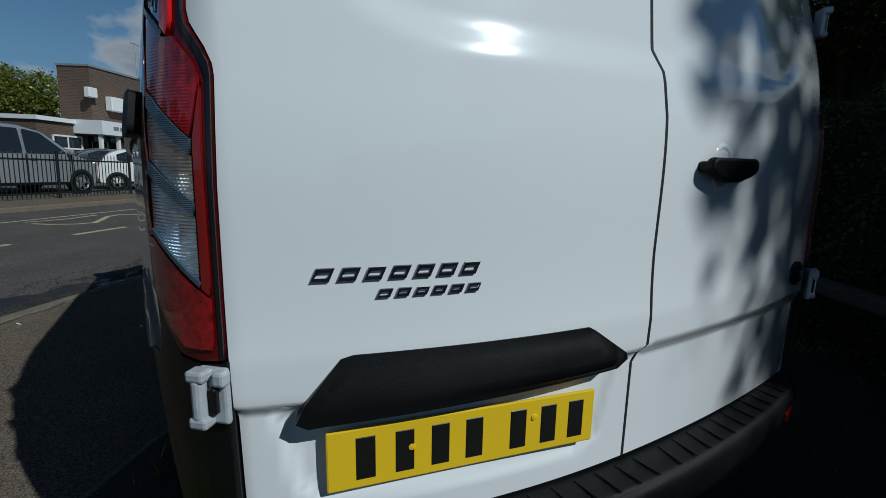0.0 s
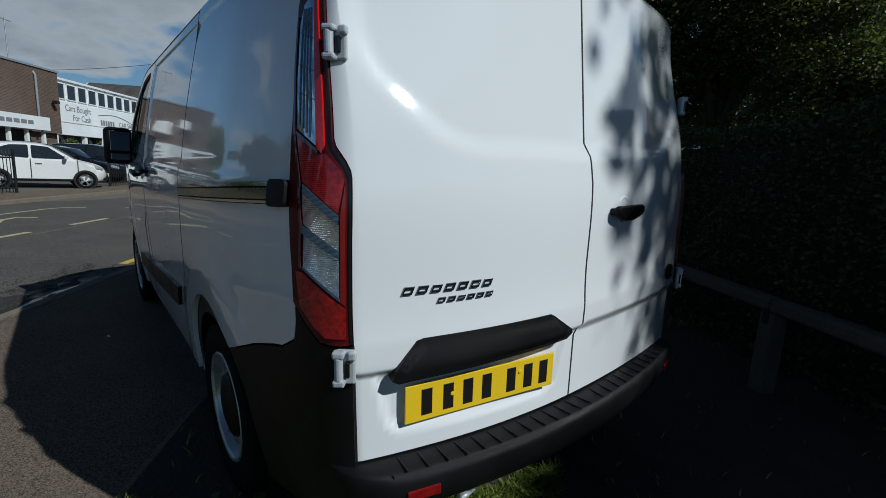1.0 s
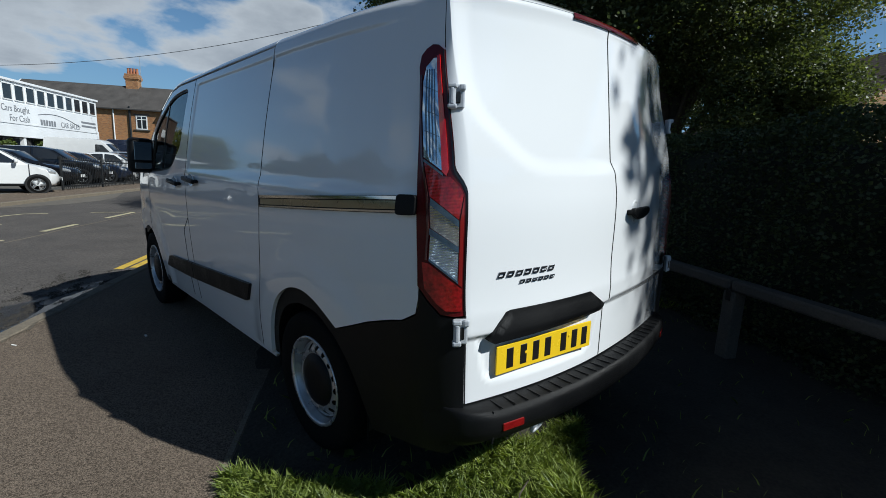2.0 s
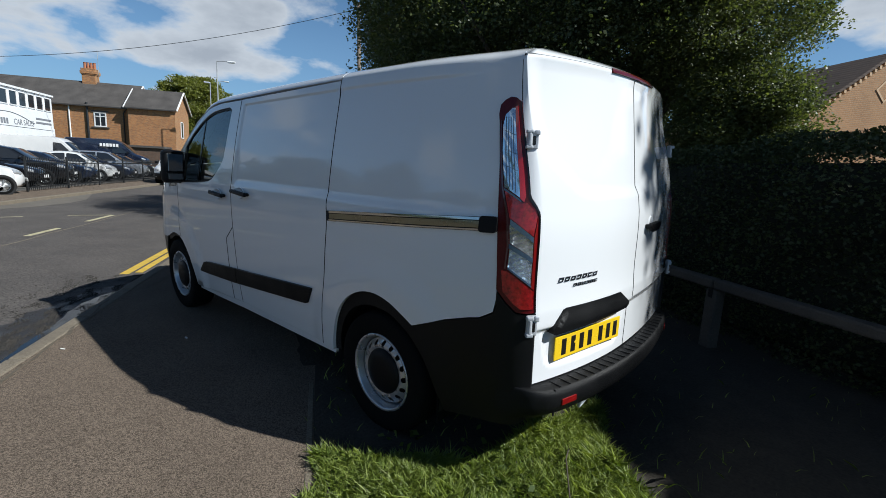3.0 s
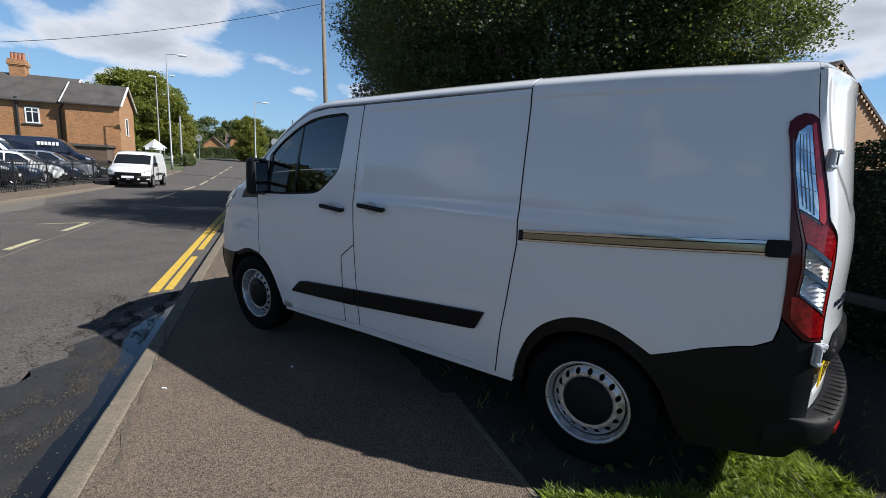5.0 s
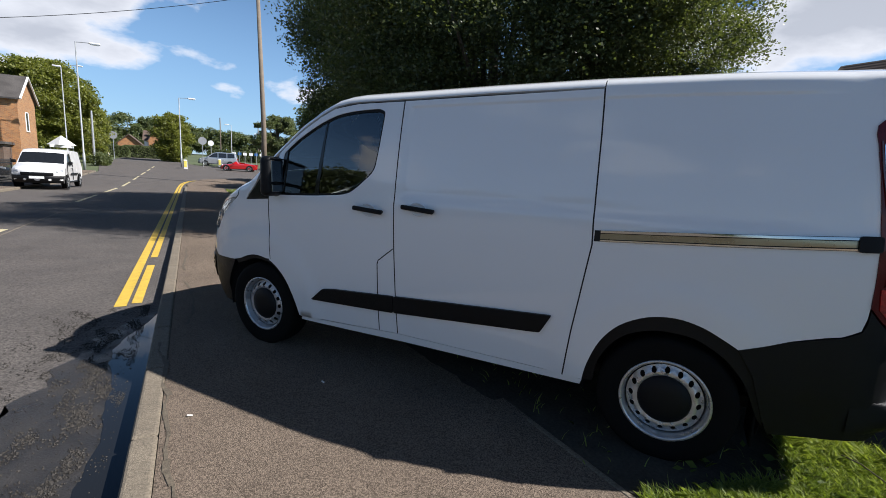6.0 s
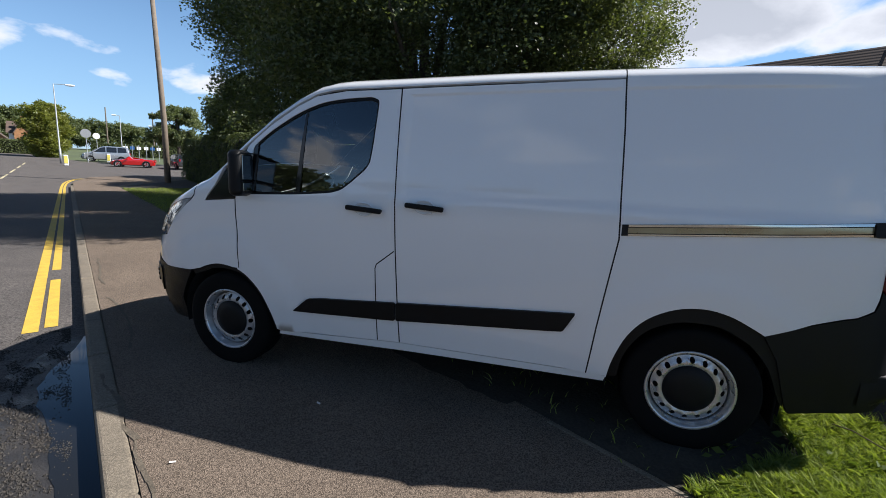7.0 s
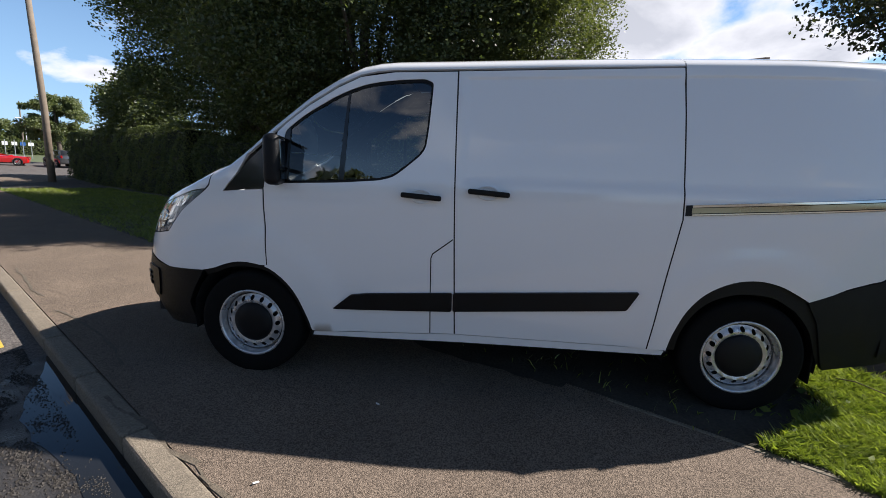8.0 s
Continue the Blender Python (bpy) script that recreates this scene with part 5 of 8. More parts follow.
build_tree("maple_tree", street_at(4.9, 9.4), 2.6, 0.24, ((0.0, 0.2, 6.1), (5.2, 5.2, 3.8)), 360, 1150, 0.049, 11, LEAF_TREE, "broad dark green tree behind the hedge", size=(0.6, 1.15), limbs=16)
build_tree("garden_tree", street_at(4.7, 15.8), 2.6, 0.2, ((0, 0, 6.3), (4.0, 3.7, 3.5)), 210, 820, 0.062, 14, LEAF_TREE, "dark green tree overhanging the hedge", size=(0.6, 1.15), limbs=14)
build_tree("garden_tree", street_at(6.2, 6.4), 2.8, 0.16, ((0.25, -0.25, 6.1), (2.8, 2.9, 2.7)), 165, 1500, 0.037, 16, LEAF_MID, "leafy green tree behind the hedge", size=(0.45, 0.8), limbs=14)
build_tree("garden_shrub", street_at(6.8, 4.55), 0.8, 0.08, ((0, 0, 2.3), (1.0, 1.1, 1.05)), 70, 1400, 0.038, 12, LEAF_MID, "light green leafy shrub behind the hedge", size=(0.4, 0.7), category="shrub")
build_tree("feathery_tree", street_at(8.2, -2.6), 3.0, 0.16, ((0, 0, 6.2), (2.5, 2.5, 2.6)), 120, 420, 0.060, 13, LEAF_ROWAN, "open tree with narrow drooping leaves", droop=0.7, size=(0.45, 0.85), limbs=16)

# unseen tree out of view, added for its shade on the verge
build_tree("unseen_shade_tree", pose(4.35, -7.0, 0), 2.4, 0.2, ((0.05, -0.1, 4.15), (2.35, 1.5, 0.9)), 140, 620, 0.125, 17, LEAF_TREE, "unseen spreading tree added to shade the verge", size=(0.45, 0.75))

# unseen crown placed so that its leaf shadows dapple the right rear door
build_tree("unseen_shade_tree", pose(4.6, -7.6, 0), 3.6, 0.15, ((-1.50, 1.25, 6.88), (0.52, 0.60, 0.62)), 26, 10, 0.112, 18, LEAF_TREE, "small unseen tree added to dapple the van", size=(0.28, 0.45))

# two more unseen crowns, added to close sunny gaps in the verge shade
build_tree("unseen_shade_tree", pose(4.4, -9.0, 0), 2.4, 0.16, ((-2.4, 1.6, 4.1), (1.1, 1.1, 0.6)), 60, 420, 0.13, 19, LEAF_TREE, "unseen spreading tree added to shade the verge", size=(0.35, 0.5))
build_tree("unseen_shade_tree", pose(3.9, -8.0, 0), 2.4, 0.12, ((-1.55, 2.15, 4.1), (0.32, 0.32, 0.3)), 16, 300, 0.12, 20, LEAF_TREE, "small unseen spreading tree added to shade the verge", size=(0.3, 0.42), limbs=6)
build_tree("garden_tree", street_at(5.2, 27.8), 2.0, 0.14, ((0, 0, 4.3), (1.5, 3.2, 1.9)), 70, 300, 0.11, 26, LEAF_TREE, "green garden tree behind the clipped hedge", size=(0.5, 0.9))
build_tree("garden_tree", street_at(6.6, 36.0), 2.0, 0.14, ((0, 0, 4.4), (1.7, 2.8, 2.0)), 60, 260, 0.13, 27, LEAF_MID, "green garden tree behind the clipped hedge", size=(0.5, 0.9))


def build_hedge(name, s0, s1, u0, u1, h, seed, n, leaf, label, mat=LEAF_HEDGE, bulge=0.18):
    root = thing(name, street_at(0, 0), label=label, category="hedge")
    rng = np.random.default_rng(seed)
    # near-black filler block; its colour stands for the shade among the leaves
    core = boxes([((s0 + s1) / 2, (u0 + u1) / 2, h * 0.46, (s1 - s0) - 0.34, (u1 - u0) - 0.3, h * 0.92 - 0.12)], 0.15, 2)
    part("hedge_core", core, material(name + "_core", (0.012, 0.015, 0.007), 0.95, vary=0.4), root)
    w, l = s1 - s0, u1 - u0
    # front, back, top and ends by area
    pts = []
    areas = np.array([l * h, l * h, l * w, w * h, w * h])
    for k, share in enumerate(areas / areas.sum()):
        c = int(n * share)
        a, b = rng.random(c), rng.random(c)
        d = 0.16 * rng.random(c) ** 1.5
        if k == 0:
            p = np.stack([s0 + d, u0 + a * l, b * h], 1)
        elif k == 1:
            p = np.stack([s1 - d, u0 + a * l, b * h], 1)
        elif k == 2:
            p = np.stack([s0 + a * w, u0 + b * l, h - d], 1)
        elif k == 3:
            p = np.stack([s0 + a * w, u0 + d, b * h], 1)
        else:
            p = np.stack([s0 + a * w, u1 - d, b * h], 1)
        pts.append(p)
    p = np.concatenate(pts)
    # rounded shoulders and an uneven face
    cs = (s0 + s1) / 2
    k = np.clip((p[:, 2] - h * 0.72) / (h * 0.28), 0, 1) ** 2
    p[:, 0] = cs + (p[:, 0] - cs) * (1 - 0.22 * k)
    p[:, 0] += bulge * 0.5 * (np.sin(p[:, 1] * 2.1 + seed) * np.sin(p[:, 2] * 3.3) + 0.6 * np.sin(p[:, 1] * 5.7 + p[:, 2] * 4))
    p[:, 2] += 0.05 * np.sin(p[:, 1] * 1.7 + seed) * (p[:, 2] / h) + 0.03 * np.sin(p[:, 1] * 6.1) * (p[:, 2] / h)
    put_part("hedge_leaves", leaf_mesh("hedge_leaves", p, leaf, rng, mat, 1.4), root)
    return root


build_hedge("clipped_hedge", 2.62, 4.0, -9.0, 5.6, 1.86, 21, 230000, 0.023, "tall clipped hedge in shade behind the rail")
# lighter leaf materials on these hedges stand for the sunlight on them
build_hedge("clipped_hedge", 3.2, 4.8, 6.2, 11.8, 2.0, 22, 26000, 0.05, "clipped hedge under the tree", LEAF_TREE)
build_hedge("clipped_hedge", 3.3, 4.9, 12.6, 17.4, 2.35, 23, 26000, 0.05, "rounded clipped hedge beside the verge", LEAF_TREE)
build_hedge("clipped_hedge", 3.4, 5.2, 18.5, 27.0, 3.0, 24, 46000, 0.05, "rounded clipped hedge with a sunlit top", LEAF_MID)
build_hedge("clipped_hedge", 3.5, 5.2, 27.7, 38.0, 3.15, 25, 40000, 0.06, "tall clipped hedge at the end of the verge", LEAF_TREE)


def build_grass(name, s0, s1, u0, u1, per_m2, height, seed, keep=None, label=""):
    rng = np.random.default_rng(seed)
    n = int((s1 - s0) * (u1 - u0) * per_m2)
    s, u = rng.uniform(s0, s1, n), rng.uniform(u0, u1, n)
    if keep is not None:
        ok = keep(s, u)
        s, u = s[ok], u[ok]
        n = len(s)
    tuft = 0.55 + 0.75 * (0.5 + 0.5 * np.sin(s * 9 + 2 * np.sin(u * 5)) * np.sin(u * 8 + s * 3)) * rng.uniform(0.5, 1.2, n)
    h = height * tuft * rng.uniform(0.6, 1.2, n)
    a = rng.uniform(0, 2 * np.pi, n)
    lean = rng.uniform(0.4, 1.5, n) * h
    w = 0.0022 + 0.0020 * rng.random(n)
    base = np.stack([s, u, np.zeros(n)], 1)
    side = np.stack([np.cos(a), np.sin(a), np.zeros(n)], 1) * w[:, None]
    b = rng.uniform(0, 2 * np.pi, n)
    off = np.stack([np.cos(b) * lean, np.sin(b) * lean, h], 1)
    mid = base + off * np.array([0.35, 0.35, 0.6])
    verts = np.stack([base - side, base + side, mid + side * 0.8, base + off, mid - side * 0.8], 1).reshape(-1, 3)
    i = np.arange(n) * 5
    faces = np.stack([i, i + 1, i + 2, i + 3, i + 4], 1)
    me = bpy.data.meshes.new(name)
    me.vertices.add(n * 5)
    me.vertices.foreach_set("co", verts.astype(np.float32).ravel())
    me.loops.add(n * 5)
    me.loops.foreach_set("vertex_index", faces.astype(np.int32).ravel())
    me.polygons.add(n)
    me.polygons.foreach_set("loop_start", (np.arange(n) * 5).astype(np.int32))
    me.update(calc_edges=True)
    me.materials.append(GRASS)
    return tagged(put_part(name, me, None, m=STREET), label=label, category="grass", kind="stuff")


def ragged(s, u):
    return s > S_GRASS + 0.035 * np.sin(u * 7) + 0.03 * np.sin(u * 19) - 0.01


C_ST, S_ST = math.cos(radians(33.4)), math.sin(radians(33.4))


def sunlit_turf(s, u):
    """Thick turf in the sun, left out under the parked van and where shade falls so the soil darkens it."""
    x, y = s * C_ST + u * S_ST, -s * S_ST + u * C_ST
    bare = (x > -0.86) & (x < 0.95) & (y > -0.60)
    # past the edge of the lit strip; grass dropped to deepen the shade
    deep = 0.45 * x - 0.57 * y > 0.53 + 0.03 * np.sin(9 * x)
    # this mask traces the van's shadow edge, baring dark soil inside it
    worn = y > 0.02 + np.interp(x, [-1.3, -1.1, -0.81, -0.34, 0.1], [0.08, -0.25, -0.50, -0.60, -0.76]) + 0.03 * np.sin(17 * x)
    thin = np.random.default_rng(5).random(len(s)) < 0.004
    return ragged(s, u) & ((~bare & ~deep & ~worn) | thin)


build_grass("verge_grass", S_GRASS - 0.06, 1.0, -3.2, 1.4, 19000, 0.060, 31, sunlit_turf, "bright green grass verge behind the van")
# kept very sparse so dark soil deepens the shade under the hedge
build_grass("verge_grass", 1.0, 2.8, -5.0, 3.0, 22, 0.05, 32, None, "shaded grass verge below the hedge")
build_grass("verge_grass", S_GRASS - 0.05, 2.9, 1.4, 9.0, 900, 0.08, 33, ragged, "grass verge beside the pavement")
build_grass("verge_grass", S_GRASS - 0.05, 3.0, 9.0, 27.0, 500, 0.09, 34, ragged, "sunlit and shaded grass verge")
# broad-leaved weeds in the grass
rng_w = np.random.default_rng(35)
wp = np.stack([rng_w.uniform(-1.0, -0.1, 120), rng_w.uniform(-2.2, -0.6, 120), rng_w.uniform(0.02, 0.05, 120)], 1)
tagged(put_part("weeds", leaf_mesh("weeds", wp, 0.035, rng_w, LEAF_LIGHT), None, m=STREET), label="low broad-leaved weeds among the grass", category="weeds", kind="stuff")

# ---- low timber rail beside the verge ----
WOOD_GREY = material("weathered_timber", (0.085, 0.073, 0.062), 0.85, vary=0.3, scale=5, fine=70, bump=0.6, bump_scale=40)
rail = thing("timber_rail_fence", street_at(2.27, 0), label="low weathered timber rail on short posts", category="fence")
for u in (-7.2, -4.7, -2.2, 0.25, 2.7, 5.2):
    part("post", boxes([(0.0, u, 0.25, 0.11, 0.11, 0.56)], 0.015, 2), WOOD_GREY, rail)
    part("post_strap", boxes([(-0.058, u, 0.50, 0.006, 0.045, 0.09)], 0.002), BLACK_PLASTIC, rail)
for u in (-6.0, -3.45, -0.98, 1.47, 3.95):
    part("rail", boxes([(0.0, u, 0.575, 0.115, 2.44, 0.085)], 0.02, 2), WOOD_GREY, rail)

# ---- kerbs, markings, puddle ----


def kerb_line(name, s0, s1, u0, u1, length, z1, parent):
    me = None
    n = int((u1 - u0) / length)
    for k in range(n):
        if me is None:
            bm = boxes([(0, 0, 0, abs(s1 - s0), length - 0.003, 0.36)], 0.022, 3)
            me = bpy.data.meshes.new("kerb_stone")
            bm.to_mesh(me)
            bm.free()
            me.materials.append(KERB)
        put_part("kerb_stone", me, parent, m=pose((s0 + s1) / 2, u0 + length * (k + 0.5), z1 - 0.18 + 0.002 * math.sin(k * 2.3) + rise(u0 + length * (k + 0.5)), 0, 0.4 * math.sin(k * 1.7), 0))


near_kerb = thing("kerb", STREET, label="worn concrete kerb along the road", category="kerb", kind="structure")
kerb_line("kerb", S_KERB, S_KERB + 0.13, -12.95, 30.2, 0.915, 0.004, near_kerb)
far_kerb = thing("kerb", STREET, label="concrete kerb across the road", category="kerb", kind="structure")
kerb_line("kerb", -9.63, -9.5, 0.0, 44.0, 0.915, 0.004, far_kerb)
edging = thing("path_edging", STREET, label="thin concrete edging between pavement and grass", category="edging", kind="structure")
for k in range(10):
    part("edging_stone", boxes([(S_GRASS - 0.02, -8.6 + 0.915 * k, -0.055, 0.036, 0.905, 0.118)], 0.006), KERB, edging)


def paint(name, outlines, mat, z=ROAD_Z + 0.004, label="", category="road marking"):
    root = thing(name, STREET, label=label, category=category, kind="structure")
    for o in outlines:
        bm = bmesh.new()
        bm.faces.new([bm.verts.new((x, y, z + rise(y))) for x, y in o])
        bmesh.ops.recalc_face_normals(bm, faces=bm.faces)
        for f in bm.faces:
            if f.normal.z < 0:
                f.normal_flip()
        part("painted_line", bm, mat, root)
    return root


def bar(s0, s1, u0, u1):
    return [(s0, u0), (s1, u0), (s1, u1), (s0, u1)]


def stroke(points, width):
    """A painted band of one width along points."""
    left, right = [], []
    for k, p in enumerate(points):
        a, b = Vector(points[max(0, k - 1)]), Vector(points[min(len(points) - 1, k + 1)])
        d = (b - a).normalized() * width / 2
        left.append((p[0] - d.y, p[1] + d.x))
        right.append((p[0] + d.y, p[1] - d.x))
    return [[left[k], right[k], right[k + 1], left[k + 1]] for k in range(len(points) - 1)]


def bend(offset):
    """Round the corner into the side road, set off from the kerb."""
    return [(S_KERB - offset + 1.2 * (1 - math.cos(a)), 31.0 + 6.4 * math.sin(a)) for a in [k * math.pi / 18 for k in range(9)]]


paint("double_yellow_line", [bar(-3.605, -3.495, 3.74, 31.0), bar(-3.46, -3.365, 3.83, 5.92), bar(-3.46, -3.365, 6.57, 31.0)] + stroke(bend(0.35), 0.11) + stroke(bend(0.21), 0.10), YELLOW_LINE, label="fresh double yellow lines beside the kerb")
paint("centre_line", [bar(-6.25, -6.14, u, v) for u, v in ((0.7, 1.75), (2.75, 3.8), (4.8, 5.86), (6.85, 7.9), (9.05, 10.4))] + [bar(-6.40, -6.28, u, u + 4.0) for u in (18.0, 24.0, 30.2, 36.2, 42.2, 48.2, 54.2)], WHITE_LINE, label="worn pale centre line dashes")
wave = [(-7.75, 5.6), (-7.45, 5.65), (-7.15, 5.85), (-7.05, 6.15), (-7.3, 6.6), (-7.6, 7.1), (-7.65, 7.5), (-7.35, 7.65)]
paint("edge_marking", stroke([(-8.22, 3.0), (-8.22, 9.1), (-8.12, 9.5), (-7.74, 9.72)], 0.08) + stroke([(-7.05, 10.12), (-6.22, 10.42)], 0.06) + stroke(wave, 0.10) + stroke([(-8.0, 5.7), (-7.85, 6.4), (-7.95, 7.2)], 0.08), WHITE_LINE, label="worn pale edge line and bay markings")
paint("crack_seal", stroke([(-6.0, 5.6), (-5.98, 6.4), (-6.03, 7.2), (-5.99, 8.3), (-6.02, 9.6), (-6.06, 11.4), (-6.04, 14.0)], 0.035), KERB, z=ROAD_Z + 0.003, label="pale worn joint along the road", category="road joint")

# wet gutter: dark pooled water against the kerb with gritty edge
WATER = bpy.data.materials.new("still_water")
WATER.use_nodes = True
wb = WATER.node_tree.nodes["Principled BSDF"]
wb.inputs["Base Color"].default_value = (0.012, 0.013, 0.014, 1)
wb.inputs["Roughness"].default_value = 0.03
wb.inputs["IOR"].default_value = 1.4
wn = WATER.node_tree.nodes.new("ShaderNodeTexNoise")
wn.inputs["Scale"].default_value = 9.0
wbu = WATER.node_tree.nodes.new("ShaderNodeBump")
wbu.inputs["Strength"].default_value = 0.06
wbu.inputs["Distance"].default_value = 0.01
WATER.node_tree.links.new(wn.outputs["Fac"], wbu.inputs["Height"])
WATER.node_tree.links.new(wbu.outputs[0], wb.inputs["Normal"])
DAMP = material("damp_asphalt", (0.027, 0.025, 0.024), 0.48, vary=0.45, scale=6, fine=140, bump=0.8, bump_scale=110, wear=0.15)
GRIT = material("loose_grit", (0.009, 0.008, 0.007), 0.75, second=(0.045, 0.038, 0.030), vary=0.5, scale=20, fine=90, island=0.8)


def pool_outline(s_in, width, u0, u1, seed, n=60, amp=0.35):
    pts = [(s_in, u0 + (u1 - u0) * k / n) for k in range(n + 1)]
    far = []
    for k in range(n + 1):
        t = k / n
        w = (width(u0 + (u1 - u0) * t) if callable(width) else width) * math.sin(math.pi * min(1, max(0.02, t))) ** 0.5
        w *= 1 + amp * noise.noise((t * 9 + seed, 0.3, seed)) + 0.5 * amp * noise.noise((t * 31 + seed, 1.3, seed))
        far.append((s_in - max(0.01, w), u0 + (u1 - u0) * t))
    return pts + far[::-1]


def flat(name, outline, mat, z, label, category):
    bm = bmesh.new()
    bm.faces.new([bm.verts.new((x, y, z)) for x, y in outline])
    bmesh.ops.triangulate(bm, faces=bm.faces)
    for f in bm.faces:
        if f.normal.z < 0:
            f.normal_flip()
    return tagged(part(name, bm, mat, None, m=STREET), label=label, category=category, kind="structure")


flat("crossover", [(-9.5, 17.4), (-9.0, 15.9), (-8.55, 14.6), (-8.45, 13.4), (-8.6, 12.2), (-9.0, 11.2), (-9.5, 10.4)], material("crossover_tarmac", (0.135, 0.120, 0.100), 0.92, vary=0.2, scale=2, fine=140, bump=0.6, bump_scale=140), ROAD_Z + 0.004, "paler worn tarmac apron before the gateway", "road")
flat("damp_patch", pool_outline(S_KERB - 0.002, 0.62, -2.5, 3.45, 4.0, amp=0.6), DAMP, ROAD_Z + 0.003, "damp dark asphalt in the gutter", "road")


def pool_width(u):
    return lerp_table(u, [-2.4, 0.4, 1.2, 1.9, 2.5, 3.0, 3.35], [0.20, 0.17, 0.15, 0.22, 0.36, 0.30, 0.10])


flat("puddle", pool_outline(S_KERB - 0.001, pool_width, -2.4, 3.4, 9.0, amp=0.45), WATER, ROAD_Z + 0.006, "shallow puddle along the kerb", "puddle")
# leaf litter and grit washed into ragged drifts
rng_g = np.random.default_rng(41)
gn = 44000
gu = rng_g.uniform(-2.6, 3.7, gn)
gs = S_KERB - 0.10 - np.abs(rng_g.normal(0.20, 0.30, gn))
drift = np.sin(gu * 5.3 + 7 * gs) * np.sin(gs * 17 + 2 * np.sin(gu * 3.7)) + 0.7 * np.sin(gu * 13.1 - 9 * gs) * np.sin(gs * 29 + gu * 4)
keep_g = rng_g.random(gn) < np.clip(0.10 + 0.75 * drift, 0.03, 1.0)
gs, gu = gs[keep_g], gu[keep_g]
gn = len(gs)
r = rng_g.uniform(0.003, 0.011, gn) * rng_g.uniform(0.5, 1.2, gn)
gv, gf = [], []
for k in range(gn):
    x, y, z = gs[k], gu[k], ROAD_Z + 0.008
    a = rng_g.uniform(0, 6.28)
    c, s2, st = math.cos(a) * r[k], math.sin(a) * r[k], rng_g.uniform(0.35, 0.9)
    i = len(gv)
    gv += [(x + c, y + s2, z - 0.004), (x - s2 * st, y + c * st, z - 0.004), (x - c, y - s2, z - 0.004), (x + s2 * st, y - c * st, z - 0.004), (x + 0.2 * c, y, z + r[k] * 0.35)]
    gf += [(i, i + 1, i + 4), (i + 1, i + 2, i + 4), (i + 2, i + 3, i + 4), (i + 3, i, i + 4)]
tagged(put_part("gutter_grit", mesh_from("gutter_grit", gv, gf, GRIT), None, m=STREET), label="dark leaf litter and grit along the gutter", category="grit", kind="stuff")
# mossy cracks in the pavement beside the kerb, and one across it
CRACK = material("crack_moss", (0.105, 0.086, 0.062), 0.95, vary=0.5, scale=14, fine=120, bump=0.6, bump_scale=90)
rng_c = np.random.default_rng(43)
for s_c, u_c, n_c, w_c, way_c in ((-2.97, 0.1, 22, 0.030, (0.0, 0.10)), (-2.93, 2.6, 18, 0.022, (0.0, 0.10)), (-2.95, 4.9, 16, 0.024, (0.0, 0.12))):
    at_c, line_c = Vector((s_c, u_c)), []
    for k in range(n_c):
        line_c.append(tuple(at_c))
        at_c = at_c + Vector(way_c) + Vector((rng_c.normal(0, 0.016), rng_c.normal(0, 0.012)))
    bm = bmesh.new()
    for k, quad in enumerate(stroke(line_c, w_c)):
        fat = 0.35 + 0.9 * rng_c.random()
        mid = Vector((sum(p[0] for p in quad) / 4, sum(p[1] for p in quad) / 4))
        bm.faces.new([bm.verts.new((mid.x + (p[0] - mid.x) * (fat if abs(way_c[0]) < 0.05 else 1), mid.y + (p[1] - mid.y) * 1.02, 0.004)) for p in quad])
    for f in bm.faces:
        if f.normal.z < 0:
            f.normal_flip()
    tagged(part("pavement_crack", bm, CRACK, None, m=STREET), label="dark mossy crack in the pavement tarmac", category="crack", kind="structure")
# ragged patch in the soil colour, covers the seam between pavement and verge
rng_s = np.random.default_rng(44)
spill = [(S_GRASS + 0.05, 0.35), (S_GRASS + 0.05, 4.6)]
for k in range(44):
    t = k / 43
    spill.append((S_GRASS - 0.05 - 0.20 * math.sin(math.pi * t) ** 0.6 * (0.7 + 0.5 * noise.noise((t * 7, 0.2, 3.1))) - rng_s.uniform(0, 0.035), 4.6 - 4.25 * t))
flat("soil_spill", spill, SOIL, 0.0075, "ragged dark earth patch over the pavement edge", "soil")
LITTER = material("paper_scrap", (0.72, 0.70, 0.66), 0.8, vary=0.1)
for x, y, a, w, l in ((-1.21, 2.03, 20, 0.016, 0.020), (-1.93, 2.36, 60, 0.009, 0.03)):
    bm = boxes([(0, 0, 0.006, w, l, 0.006)], 0.002)
    for v in bm.verts:
        v.co.z += 0.004 * math.sin(v.co.y * 160)
    tagged(part("paper_scrap", bm, LITTER, None, m=pose(x, y, 0.0, 0, 0, a)), label="small pale paper scrap on the pavement", category="litter", group="litter on the pavement")
# fallen twig on the grass
tagged(part("twig", tube([(-0.33, -0.86, 0.02), (-0.52, -0.93, 0.07), (-0.74, -1.06, 0.05), (-0.80, -1.2, 0.02)], [0.004, 0.0035, 0.003, 0.002], 6), BARK, None, m=pose(0, 0, 0)), label="thin dry twig lying on the grass", category="twig")

# ---- across the road ----


